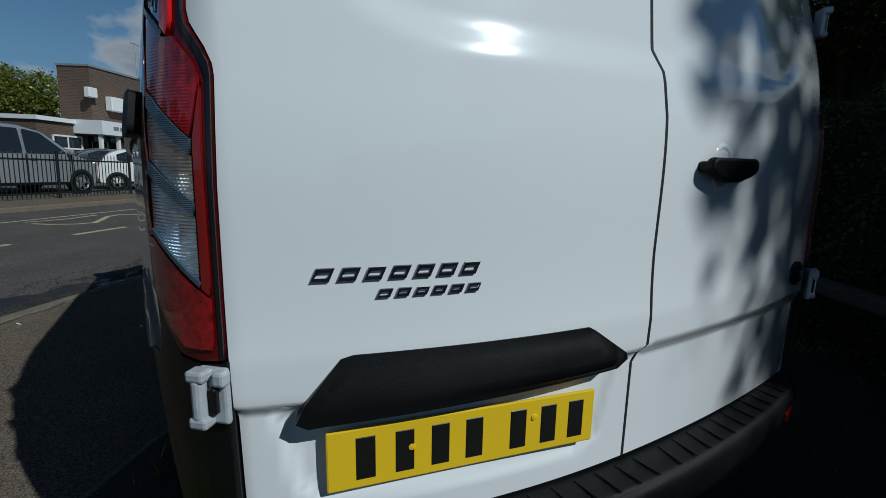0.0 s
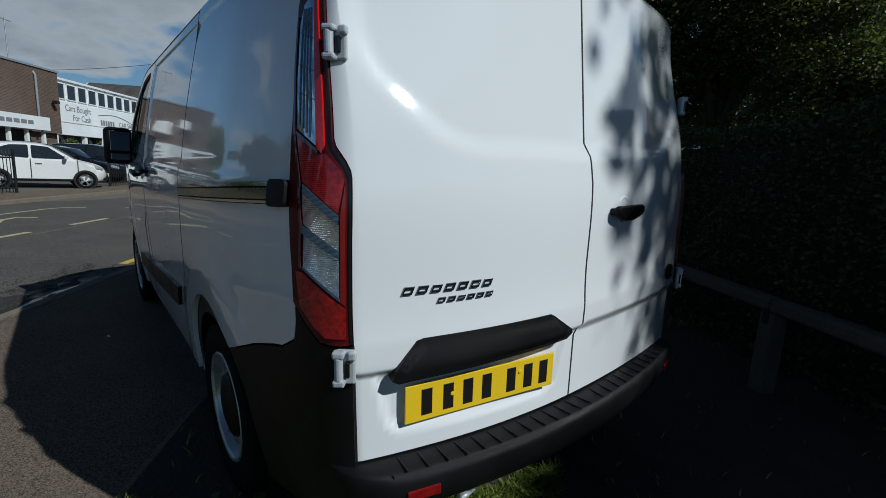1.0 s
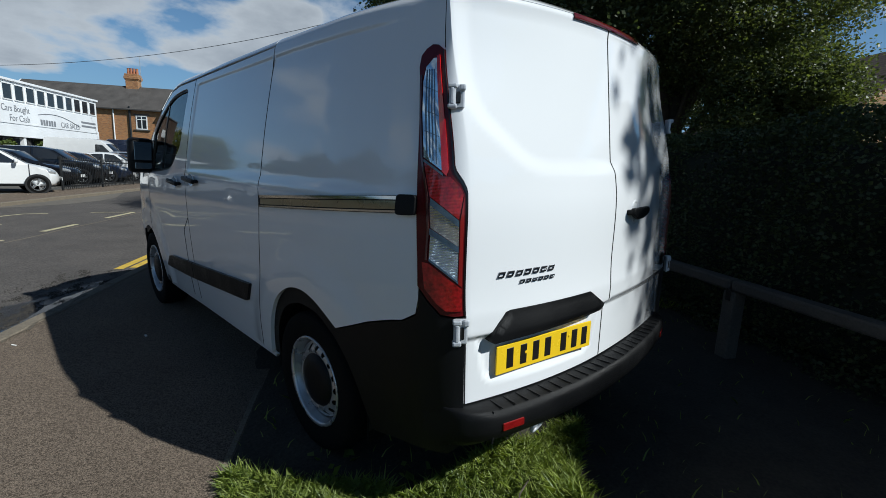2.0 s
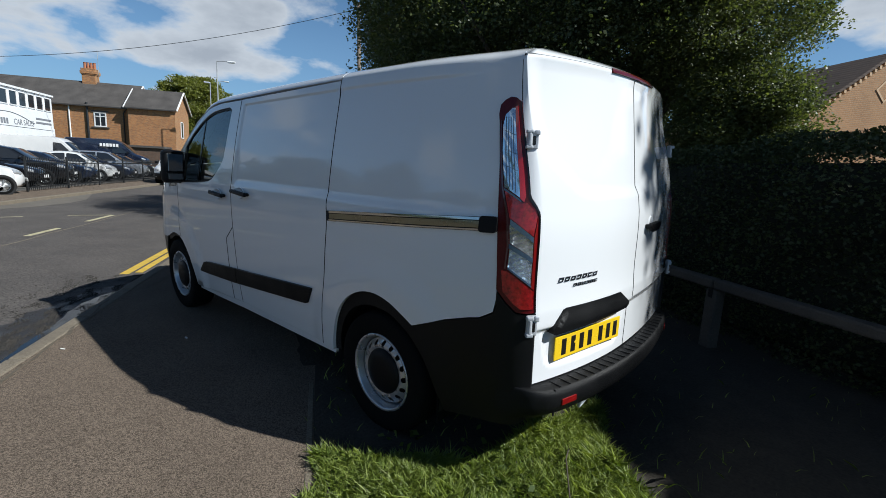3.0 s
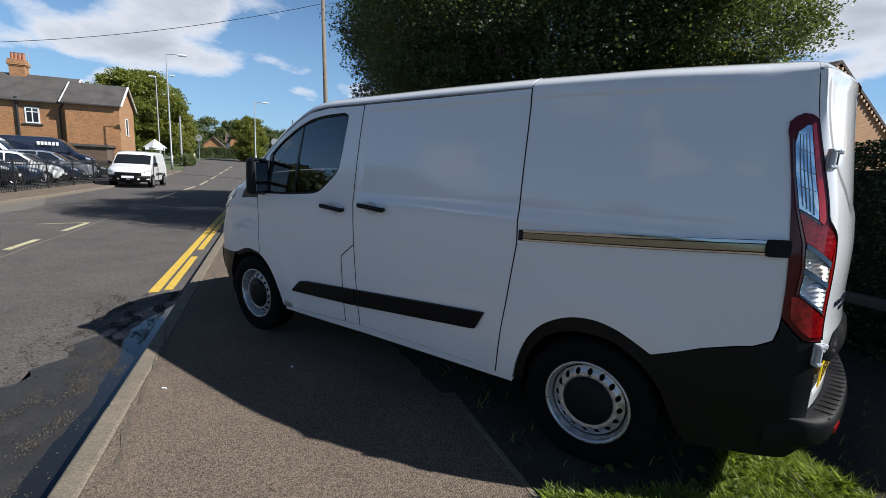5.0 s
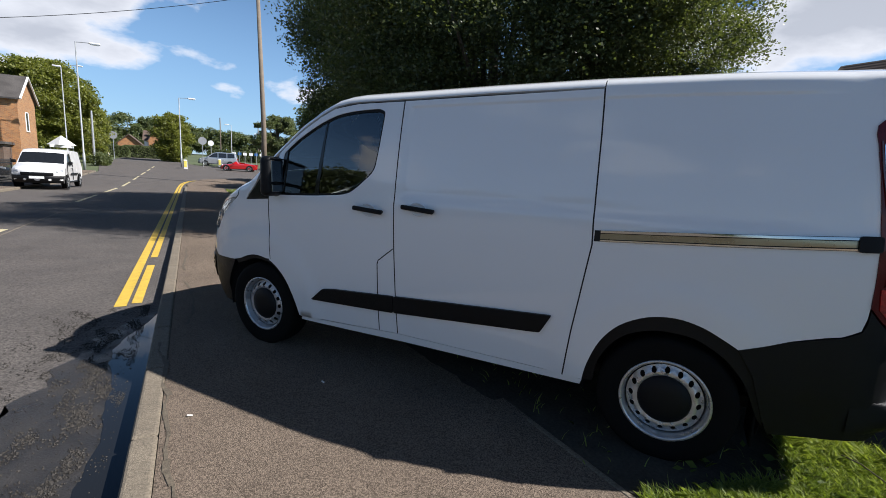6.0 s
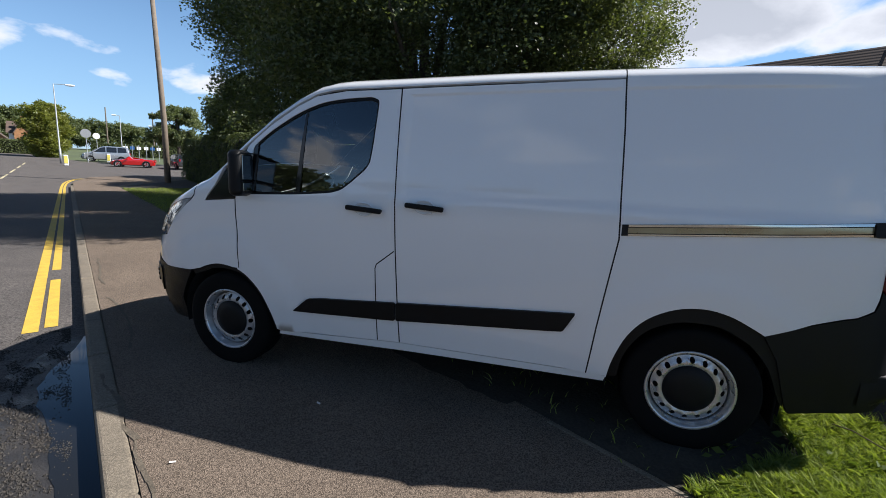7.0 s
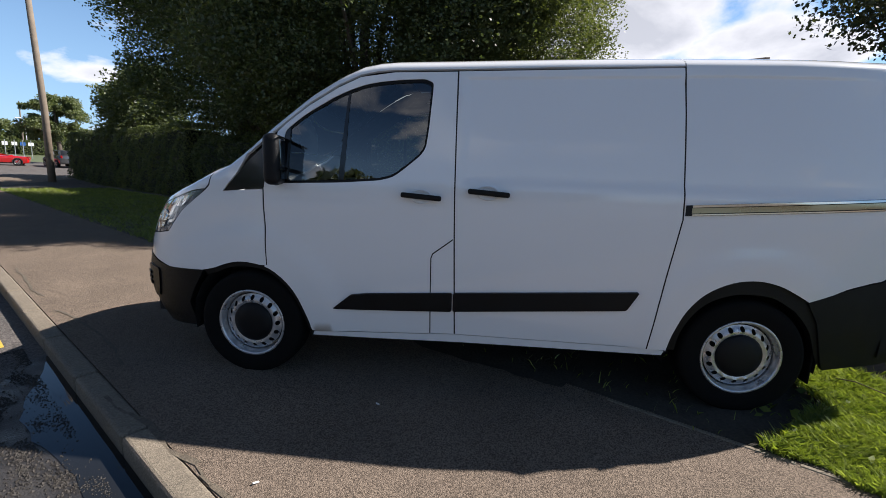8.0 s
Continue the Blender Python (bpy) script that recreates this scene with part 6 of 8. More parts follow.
def brick_material(name, a, b, mortar, scale=1.0):
    m = bpy.data.materials.new(name)
    m.use_nodes = True
    nt = m.node_tree
    bs = nt.nodes["Principled BSDF"]
    bs.inputs["Roughness"].default_value = 0.9
    co = nt.nodes.new("ShaderNodeTexCoord")
    sep = nt.nodes.new("ShaderNodeSeparateXYZ")
    nt.links.new(co.outputs["Object"], sep.inputs[0])
    add = nt.nodes.new("ShaderNodeMath")
    nt.links.new(sep.outputs["X"], add.inputs[0])
    nt.links.new(sep.outputs["Y"], add.inputs[1])
    cb = nt.nodes.new("ShaderNodeCombineXYZ")
    nt.links.new(add.outputs[0], cb.inputs["X"])
    nt.links.new(sep.outputs["Z"], cb.inputs["Y"])
    br = nt.nodes.new("ShaderNodeTexBrick")
    br.inputs["Color1"].default_value = (*a, 1)
    br.inputs["Color2"].default_value = (*b, 1)
    br.inputs["Mortar"].default_value = (*mortar, 1)
    br.inputs["Scale"].default_value = scale
    br.inputs["Mortar Size"].default_value = 0.012
    br.inputs["Brick Width"].default_value = 0.225
    br.inputs["Row Height"].default_value = 0.075
    nt.links.new(cb.outputs[0], br.inputs["Vector"])
    no = nt.nodes.new("ShaderNodeTexNoise")
    no.inputs["Scale"].default_value = 0.7
    no.inputs["Detail"].default_value = 6
    nt.links.new(co.outputs["Object"], no.inputs["Vector"])
    mx = nt.nodes.new("ShaderNodeMixRGB")
    mx.blend_type = "MULTIPLY"
    mx.inputs[0].default_value = 0.6
    rp = nt.nodes.new("ShaderNodeValToRGB")
    rp.color_ramp.elements[0].color = (0.55, 0.52, 0.5, 1)
    rp.color_ramp.elements[1].color = (1.25, 1.2, 1.15, 1)
    nt.links.new(no.outputs["Fac"], rp.inputs[0])
    nt.links.new(br.outputs["Color"], mx.inputs[1])
    nt.links.new(rp.outputs[0], mx.inputs[2])
    nt.links.new(mx.outputs[0], bs.inputs["Base Color"])
    bu = nt.nodes.new("ShaderNodeBump")
    bu.inputs["Strength"].default_value = 0.5
    bu.inputs["Distance"].default_value = 0.01
    bu.invert = True
    nt.links.new(br.outputs["Fac"], bu.inputs["Height"])
    nt.links.new(bu.outputs[0], bs.inputs["Normal"])
    return m


BRICK_HOUSE = brick_material("house_brick", (0.46, 0.205, 0.070), (0.25, 0.105, 0.045), (0.34, 0.25, 0.15))
BRICK_SHOP = brick_material("shop_brick", (0.135, 0.075, 0.048), (0.085, 0.050, 0.036), (0.14, 0.12, 0.10))
BRICK_BUFF = brick_material("buff_brick", (0.46, 0.265, 0.130), (0.40, 0.22, 0.105), (0.40, 0.28, 0.17))
SLATE = material("roof_slate", (0.072, 0.065, 0.060), 0.7, vary=0.35, scale=1.2, fine=14, bump=0.5, bump_scale=9)
TILE_BROWN = material("roof_tile", (0.098, 0.068, 0.052), 0.85, vary=0.3, scale=2, fine=20, ribs=1.0, ribs_scale=2.4, ribs_axis="Z")
WHITE_BOARD = material("white_board", (0.76, 0.77, 0.78), 0.55, vary=0.06, scale=1.2, fine=20)
WHITE_FRAME = material("white_frame", (0.78, 0.78, 0.77), 0.5, vary=0.05)
DARK_GLASS = material("dark_window", (0.022, 0.026, 0.032), 0.06, vary=0.3, scale=0.8, spec=0.7)
GREY_TEXT = material("grey_lettering", (0.20, 0.21, 0.23), 0.6, vary=0.1)
BLACK_IRON = material("black_railing_paint", (0.012, 0.013, 0.014), 0.45, vary=0.3)
GALV = material("galvanised_steel", (0.36, 0.38, 0.39), 0.5, 0.5, vary=0.15, scale=4)
POLE_WOOD = material("pole_timber", (0.17, 0.135, 0.10), 0.85, vary=0.3, scale=4, fine=40, bump=0.4, bump_scale=25)
GUTTER_DARK = material("gutter_paint", (0.05, 0.045, 0.04), 0.5, vary=0.2)
TERRACOTTA = material("chimney_pot", (0.36, 0.14, 0.07), 0.8, vary=0.2)


def wall_block(name, parent, x0, x1, y0, y1, z0, z1, mat, label=""):
    return part(name, boxes([((x0 + x1) / 2, (y0 + y1) / 2, (z0 + z1) / 2, x1 - x0, y1 - y0, z1 - z0)]), mat, parent, label)


def window(parent, x, y, z, w, h, face="x", out=1, frame=0.07, panes=2, mat=WHITE_FRAME):
    """A framed window set on a wall that faces +-x or +-y of its parent."""
    def b(u0, u1, z0, z1, d0, d1):
        if face == "x":
            return (x + out * (d0 + d1) / 2, y + (u0 + u1) / 2, z + (z0 + z1) / 2, abs(d1 - d0), u1 - u0, z1 - z0)
        return (x + (u0 + u1) / 2, y + out * (d0 + d1) / 2, z + (z0 + z1) / 2, u1 - u0, abs(d1 - d0), z1 - z0)
    fr = [b(-w / 2, w / 2, h / 2 - frame, h / 2, 0, 0.05), b(-w / 2, w / 2, -h / 2, -h / 2 + frame, 0, 0.07), b(-w / 2, -w / 2 + frame, -h / 2, h / 2, 0, 0.05), b(w / 2 - frame, w / 2, -h / 2, h / 2, 0, 0.05)]
    for k in range(1, panes):
        c = -w / 2 + w * k / panes
        fr.append(b(c - frame * 0.4, c + frame * 0.4, -h / 2, h / 2, 0, 0.045))
    win = part("window", boxes(fr), mat, parent)
    part("pane", boxes([b(-w / 2 + frame * 0.5, w / 2 - frame * 0.5, -h / 2 + frame * 0.5, h / 2 - frame * 0.5, 0.004, 0.02)]), DARK_GLASS, win)
    return win


def text_on(body, size, mat, m, parent, depth=0.004, squeeze=1.0):
    cu = bpy.data.curves.new("lettering", "FONT")
    cu.body = body
    cu.size = size
    cu.extrude = depth
    cu.align_x, cu.align_y = "CENTER", "CENTER"
    ob = bpy.data.objects.new("lettering", cu)
    scene.collection.objects.link(ob)
    dg = bpy.context.evaluated_depsgraph_get()
    me = bpy.data.meshes.new_from_object(ob.evaluated_get(dg))
    bpy.data.objects.remove(ob)
    me.materials.clear()
    me.materials.append(mat)
    return put_part("lettering", me, parent, m=m @ Matrix.Diagonal((squeeze, 1, 1, 1)))


# showroom: long white upper front over a glazed ground floor
SHOW = thing("showroom_building", street_at(-21.7, 29.4) @ Matrix.Diagonal((1, 1, 1.1, 1)), label="white fronted two storey car showroom", category="building")
wall_block("upper_wall", SHOW, -9.0, 0.0, 0.0, 11.7, 2.9, 5.1, WHITE_BOARD, "white boarded upper front")
wall_block("ground_wall", SHOW, -9.0, -0.8, 0.0, 11.7, -0.1, 2.9, DARK_GLASS)
wall_block("fascia", SHOW, -0.8, 0.06, 0.0, 11.7, 2.02, 2.90, WHITE_BOARD, "white sign board")
wall_block("roof", SHOW, -9.1, 0.12, -0.1, 11.8, 5.1, 5.22, WHITE_BOARD)
for k in range(11):
    y = 0.65 + k * 1.04
    window(SHOW, 0.0, y, 4.5, 0.86, 0.92, "x", 1, 0.05, 1)
for y in (0.15, 2.9, 5.8, 8.7, 11.55):
    wall_block("column", SHOW, -0.25, -0.02, y - 0.12, y + 0.12, -0.1, 2.02, WHITE_FRAME)
sign = wall_block("sign_board", SHOW, 0.0, 0.10, 0.5, 11.5, 2.75, 3.92, WHITE_BOARD, "white sign with grey lettering")
face = Matrix(((0, 0, 1, 0), (1, 0, 0, 0), (0, 1, 0, 0), (0, 0, 0, 1)))
text_on("Cars Bought", 0.52, GREY_TEXT, Matrix.Translation((0.11, 2.15, 3.58)) @ face, sign, squeeze=0.95)
text_on("For Cash", 0.52, GREY_TEXT, Matrix.Translation((0.11, 2.45, 3.05)) @ face, sign, squeeze=0.95)
for k in range(6):
    part("sign_bar", boxes([(0.112, 4.5 + 0.28 * k, 3.02, 0.008, 0.2, 0.34)], 0.01), GREY_TEXT, sign)
text_on("CAR SALES", 0.5, GREY_TEXT, Matrix.Translation((0.11, 7.75, 3.02)) @ face, sign, squeeze=0.95)
swoosh = [(0.112, 4.2 + 0.30 * k, 3.35 + 0.36 * math.sin(math.pi * min(1, (k + 1.5) / 17)) - 0.018 * k) for k in range(17)]
part("sign_swoosh", tube(swoosh, 0.022, 6), GREY_TEXT, sign)
for k in range(2):
    part("sign_bar", boxes([(0.112, 10.2, 3.42 - 0.26 * k, 0.008, 2.0, 0.13)], 0.01), GREY_TEXT, sign)
# hanging baskets under the board
for k, y in enumerate((0.9, 4.2, 7.2, 10.2)):
    rngb = np.random.default_rng(60 + k)
    bp = clump_places(rngb, [(0.35, y, 1.75, 0.32), (0.35, y + 0.3, 1.8, 0.25)], 160)
    b = thing("hanging_basket", street_at(-21.7, 29.2), label="hanging basket of trailing flowers on showroom", category="hanging basket", group="hanging baskets")
    put_part("foliage", leaf_mesh("foliage", bp, 0.09, rngb, LEAF_LIGHT), b)
    part("chain", tube([(0.35, y, 1.8), (0.3, y, 2.12)], 0.008, 5), BLACK_IRON, b)

# brick annexe with flat roof and glazed front
ANX = thing("brick_annexe", street_at(-20.6, 22.2), label="brown brick flat roofed building with white shopfront", category="building")
wall_block("wall", ANX, -1.8, 0.0, -0.7, 6.15, 2.2, 5.75, BRICK_SHOP, "dark brown brick wall")
wall_block("wall", ANX, -1.8, -0.3, 4.0, 6.15, -0.1, 2.2, BRICK_SHOP)
wall_block("parapet", ANX, -1.85, 0.06, -0.75, 6.2, 5.75, 5.85, GALV)
wall_block("shop_glass", ANX, -1.7, -0.25, -0.6, 4.0, -0.1, 2.2, DARK_GLASS)
wall_block("canopy", ANX, -0.3, 1.3, -1.6, 3.35, 2.25, 2.95, WHITE_BOARD, "white fascia over the shopfront")
for k in range(7):
    part("fascia_bar", boxes([(1.304, -0.7 + k * 0.45, 2.60, 0.008, 0.36, 0.20)]), GREY_TEXT, ANX)
for k in range(5):
    wall_block("shop_post", ANX, 0.95, 1.10, -1.5 + k * 1.15, -1.35 + k * 1.15, -0.1, 2.25, WHITE_FRAME)
part("downpipe", tube([(0.10, 4.3, 2.2), (0.10, 4.3, 5.3), (0.0, 4.3, 5.5)], 0.06, 8), GALV, ANX)
part("air_conditioner", boxes([(0.22, 0.7, 4.0, 0.40, 1.0, 0.75)], 0.03), WHITE_FRAME, ANX, "white wall air conditioner")
part("air_conditioner", boxes([(0.20, -0.9, 4.4, 0.30, 0.55, 0.5)], 0.03), WHITE_FRAME, ANX)
part("floodlight", boxes([(0.25, 5.5, 4.0, 0.30, 0.25, 0.18)], 0.02), BLACK_IRON, ANX)
part("aerial", tube([(-0.5, 3.4, 5.7), (-0.5, 3.4, 8.0)], 0.03, 6), GALV, ANX)
part("aerial_arm", boxes([(-0.5, 3.4, 7.9, 0.05, 0.8, 0.05)]), GALV, ANX)

LOW = thing("low_shop_building", street_at(-20.9, 18.6), label="low brown brick shop with flat roof", category="building")
wall_block("wall", LOW, -6.0, 0.0, 0.0, 2.85, -0.1, 2.72, BRICK_SHOP)
wall_block("roof_edge", LOW, -6.1, 0.15, -0.1, 2.9, 2.72, 2.92, WHITE_BOARD, "white flat roof edge")
window(LOW, 0.0, 1.6, 1.75, 1.7, 0.7, "x", 1, 0.08, 2)


def gable_house(name, m, length, depth, eave, ridge, wall_mat, roof_mat, label, over=0.25, category="house", trim=WHITE_FRAME):
    """A house whose ridge runs along x; the long front faces -y."""
    root = thing(name, m, label=label, category=category)
    bm = bmesh.new()
    pts = [(-depth, -0.1), (0, -0.1), (0, eave), (-depth / 2, ridge - 0.08), (-depth, eave)]
    a = [bm.verts.new((0, -y, z)) for y, z in pts]
    b = [bm.verts.new((length, -y, z)) for y, z in pts]
    bm.faces.new(a)
    bm.faces.new(b[::-1])
    for i in range(5):
        j = (i + 1) % 5
        bm.faces.new((a[i], b[i], b[j], a[j]))
    bmesh.ops.recalc_face_normals(bm, faces=bm.faces)
    part("wall", bm, wall_mat, root)
    slope = (ridge - eave) / (depth / 2)
    for sgn in (0, 1):
        bm = bmesh.new()
        e = -over if sgn == 0 else depth + over
        z = eave - over * slope
        top = [(-over, e, z), (length + over, e, z), (length + over, depth / 2, ridge), (-over, depth / 2, ridge)]
        v0 = [bm.verts.new(p) for p in top]
        v1 = [bm.verts.new((p[0], p[1], p[2] + 0.09)) for p in top]
        bm.faces.new(v0)
        bm.faces.new(v1[::-1])
        for i in range(4):
            j = (i + 1) % 4
            bm.faces.new((v0[i], v0[j], v1[j], v1[i]))
        bmesh.ops.recalc_face_normals(bm, faces=bm.faces)
        part("roof_slope", bm, roof_mat, root)
    for x in (-over - 0.03, length + over + 0.03):
        for sgn in (0, 1):
            e = -over if sgn == 0 else depth + over
            part("bargeboard", tube([(x, e, eave - over * slope + 0.03), (x, depth / 2, ridge + 0.03)], 0.08, 4), trim, root)
    part("gutter", boxes([(length / 2, -over - 0.05, eave - over * slope, length, 0.10, 0.10)]), GUTTER_DARK, root)
    return root


# red brick house: long range with chimney, and a lower wing at its end
HB = street_at(-15.4, 50.0) @ pose(0, 0, 0, 0, 0, 0.5)
H1 = gable_house("brick_house", HB @ pose(-18.7, 0.6, 0), 14.55, 6.5, 6.15, 8.6, BRICK_HOUSE, SLATE, "red brick house with slate roof and tall chimney")
H2 = gable_house("brick_house", HB @ pose(-4.15, 0, 0), 4.15, 5.2, 6.2, 8.15, BRICK_HOUSE, SLATE, "red brick house wing with slate roof")
chim = part("chimney", boxes([(10.1, 3.3, 8.95, 1.2, 0.9, 1.6), (10.1, 3.3, 9.35, 1.3, 1.0, 0.12), (10.1, 3.3, 9.55, 1.42, 1.1, 0.3), (10.1, 3.3, 9.82, 1.3, 0.95, 0.25)], 0.02), BRICK_HOUSE, H1)
for k in range(4):
    part("chimney_pot", lathe([(0.14, 9.9), (0.12, 10.5), (0.15, 10.55), (0.10, 10.56)], 12, "z"), TERRACOTTA, chim, m=Matrix.Translation((9.68 + 0.28 * k, 3.3, 0)))
part("aerial", tube([(10.85, 3.3, 8.8), (10.85, 3.3, 11.9)], 0.025, 5), GALV, H1)
window(H1, 11.95, 0, 4.75, 1.05, 1.4, "y", -1, 0.10, 2)
part("lintel", boxes([(11.95, -0.03, 5.52, 1.4, 0.10, 0.14)]), SLATE, H1)
part("window_sill", boxes([(11.95, -0.05, 3.98, 1.5, 0.14, 0.10)]), SLATE, H1)
part("transom", boxes([(11.95, -0.03, 5.05, 1.0, 0.04, 0.07)]), WHITE_FRAME, H1)
window(H1, 4.0, 0, 4.75, 1.25, 1.45, "y", -1, 0.09, 2)
part("downpipe", tube([(14.0, -0.08, 0), (14.0, -0.08, 5.5), (14.4, -0.08, 6.1)], 0.06, 6), BLACK_IRON, H1)
part("downpipe", tube([(10.9, -0.08, 0.5), (10.9, -0.08, 6.3)], 0.11, 6), BLACK_IRON, H1)
part("downpipe", tube([(9.4, -0.08, 0.5), (9.4, -0.08, 6.1)], 0.06, 6), WHITE_FRAME, H1)
window(H2, 4.15, 2.4, 4.3, 0.9, 1.7, "x", 1, 0.08, 1)
window(H2, 4.15, 1.6, 1.2, 0.9, 1.2, "x", 1, 0.08, 1)
gable_house("outbuilding", street_at(-33.0, 29.5), 6.0, 5.0, 3.4, 5.4, BRICK_SHOP, SLATE, "low brick outbuilding with slate roof")
# stair flank beside the house
ST = thing("outside_stair", HB @ pose(-16.8, -1.2, 0), label="brick outside stair with a handrail", category="stair")
bm = prism([(0, -0.1), (4.2, -0.1), (4.2, 0.6), (0, 3.6)], 1.0)
part("stair_wall", bm, BRICK_HOUSE, ST)
for dz in (0.55, 0.95):
    part("handrail", tube([(0, -0.45, 3.6 + dz), (4.2, -0.45, 0.6 + dz)], 0.03, 6), GALV, ST)
PORCH = thing("lean_to_shed", HB @ pose(-3.6, -2.2, 0), label="dark lean-to with felt roof beside the house", category="shed")
wall_block("wall", PORCH, 0, 3.0, 0, 2.1, -0.1, 2.2, BRICK_SHOP)
wall_block("roof", PORCH, -0.2, 3.2, -0.2, 2.2, 2.2, 2.4, SLATE)

# ---- railings along the forecourt ----


def railing(u0, u1, s, h=1.15, gap=0.115):
    f = thing("railing_fence", street_at(s, 0), label="black spiked steel railings along the forecourt", category="fence", group="forecourt railings")
    n = int((u1 - u0) / gap)
    me = None
    for k in range(n + 1):
        u = u0 + (u1 - u0) * k / max(1, n)
        if me is None:
            bm = boxes([(0, 0, h * 0.5, 0.015, 0.015, h - 0.06)])
            r = bmesh.ops.create_cone(bm, cap_ends=True, segments=4, radius1=0.02, radius2=0.0, depth=0.12, matrix=Matrix.Translation((0, 0, h - 0.0)))
            me = bpy.data.meshes.new("paling")
            bm.to_mesh(me)
            bm.free()
            me.materials.append(BLACK_IRON)
        put_part("paling", me, f, m=Matrix.Translation((0, u, 0)))
    for z in (0.14, h - 0.16):
        part("cross_rail", boxes([(0.0, (u0 + u1) / 2, z, 0.035, u1 - u0, 0.045)]), BLACK_IRON, f)
    m = max(1, round((u1 - u0) / 2.6))
    for k in range(m + 1):
        part("fence_post", boxes([(0, u0 + (u1 - u0) * k / m, h * 0.53, 0.06, 0.06, h * 1.08)], 0.008), BLACK_IRON, f)
    return f


railing(2.0, 11.85, -10.9)
railing(16.1, 29.5, -10.9)

# ---- parked cars ----


def paint_mat(name, col, metal=0.3):
    return material(name, col, 0.22, metal, vary=0.06, scale=2, fine=400, coat=0.8)


CAR_WHITE = paint_mat("car_white", (0.76, 0.76, 0.75), 0.0)
CAR_BLACK = paint_mat("car_black", (0.012, 0.012, 0.014))
CAR_NAVY = paint_mat("car_navy", (0.016, 0.024, 0.050))
CAR_GREY = paint_mat("car_grey", (0.10, 0.105, 0.11), 0.6)
CAR_SILVER = paint_mat("car_silver", (0.38, 0.40, 0.43), 0.4)
CAR_RED = paint_mat("car_red", (0.50, 0.012, 0.012), 0.0)
CAR_GLASS = material("car_glass", (0.014, 0.016, 0.019), 0.05, vary=0.2, spec=0.8)
LAMP_CLEAR = material("car_lamp", (0.62, 0.64, 0.66), 0.12, 0.5, vary=0.2, coat=1.0)
ALLOY = material("alloy_wheel", (0.50, 0.51, 0.52), 0.3, 0.8, vary=0.1)

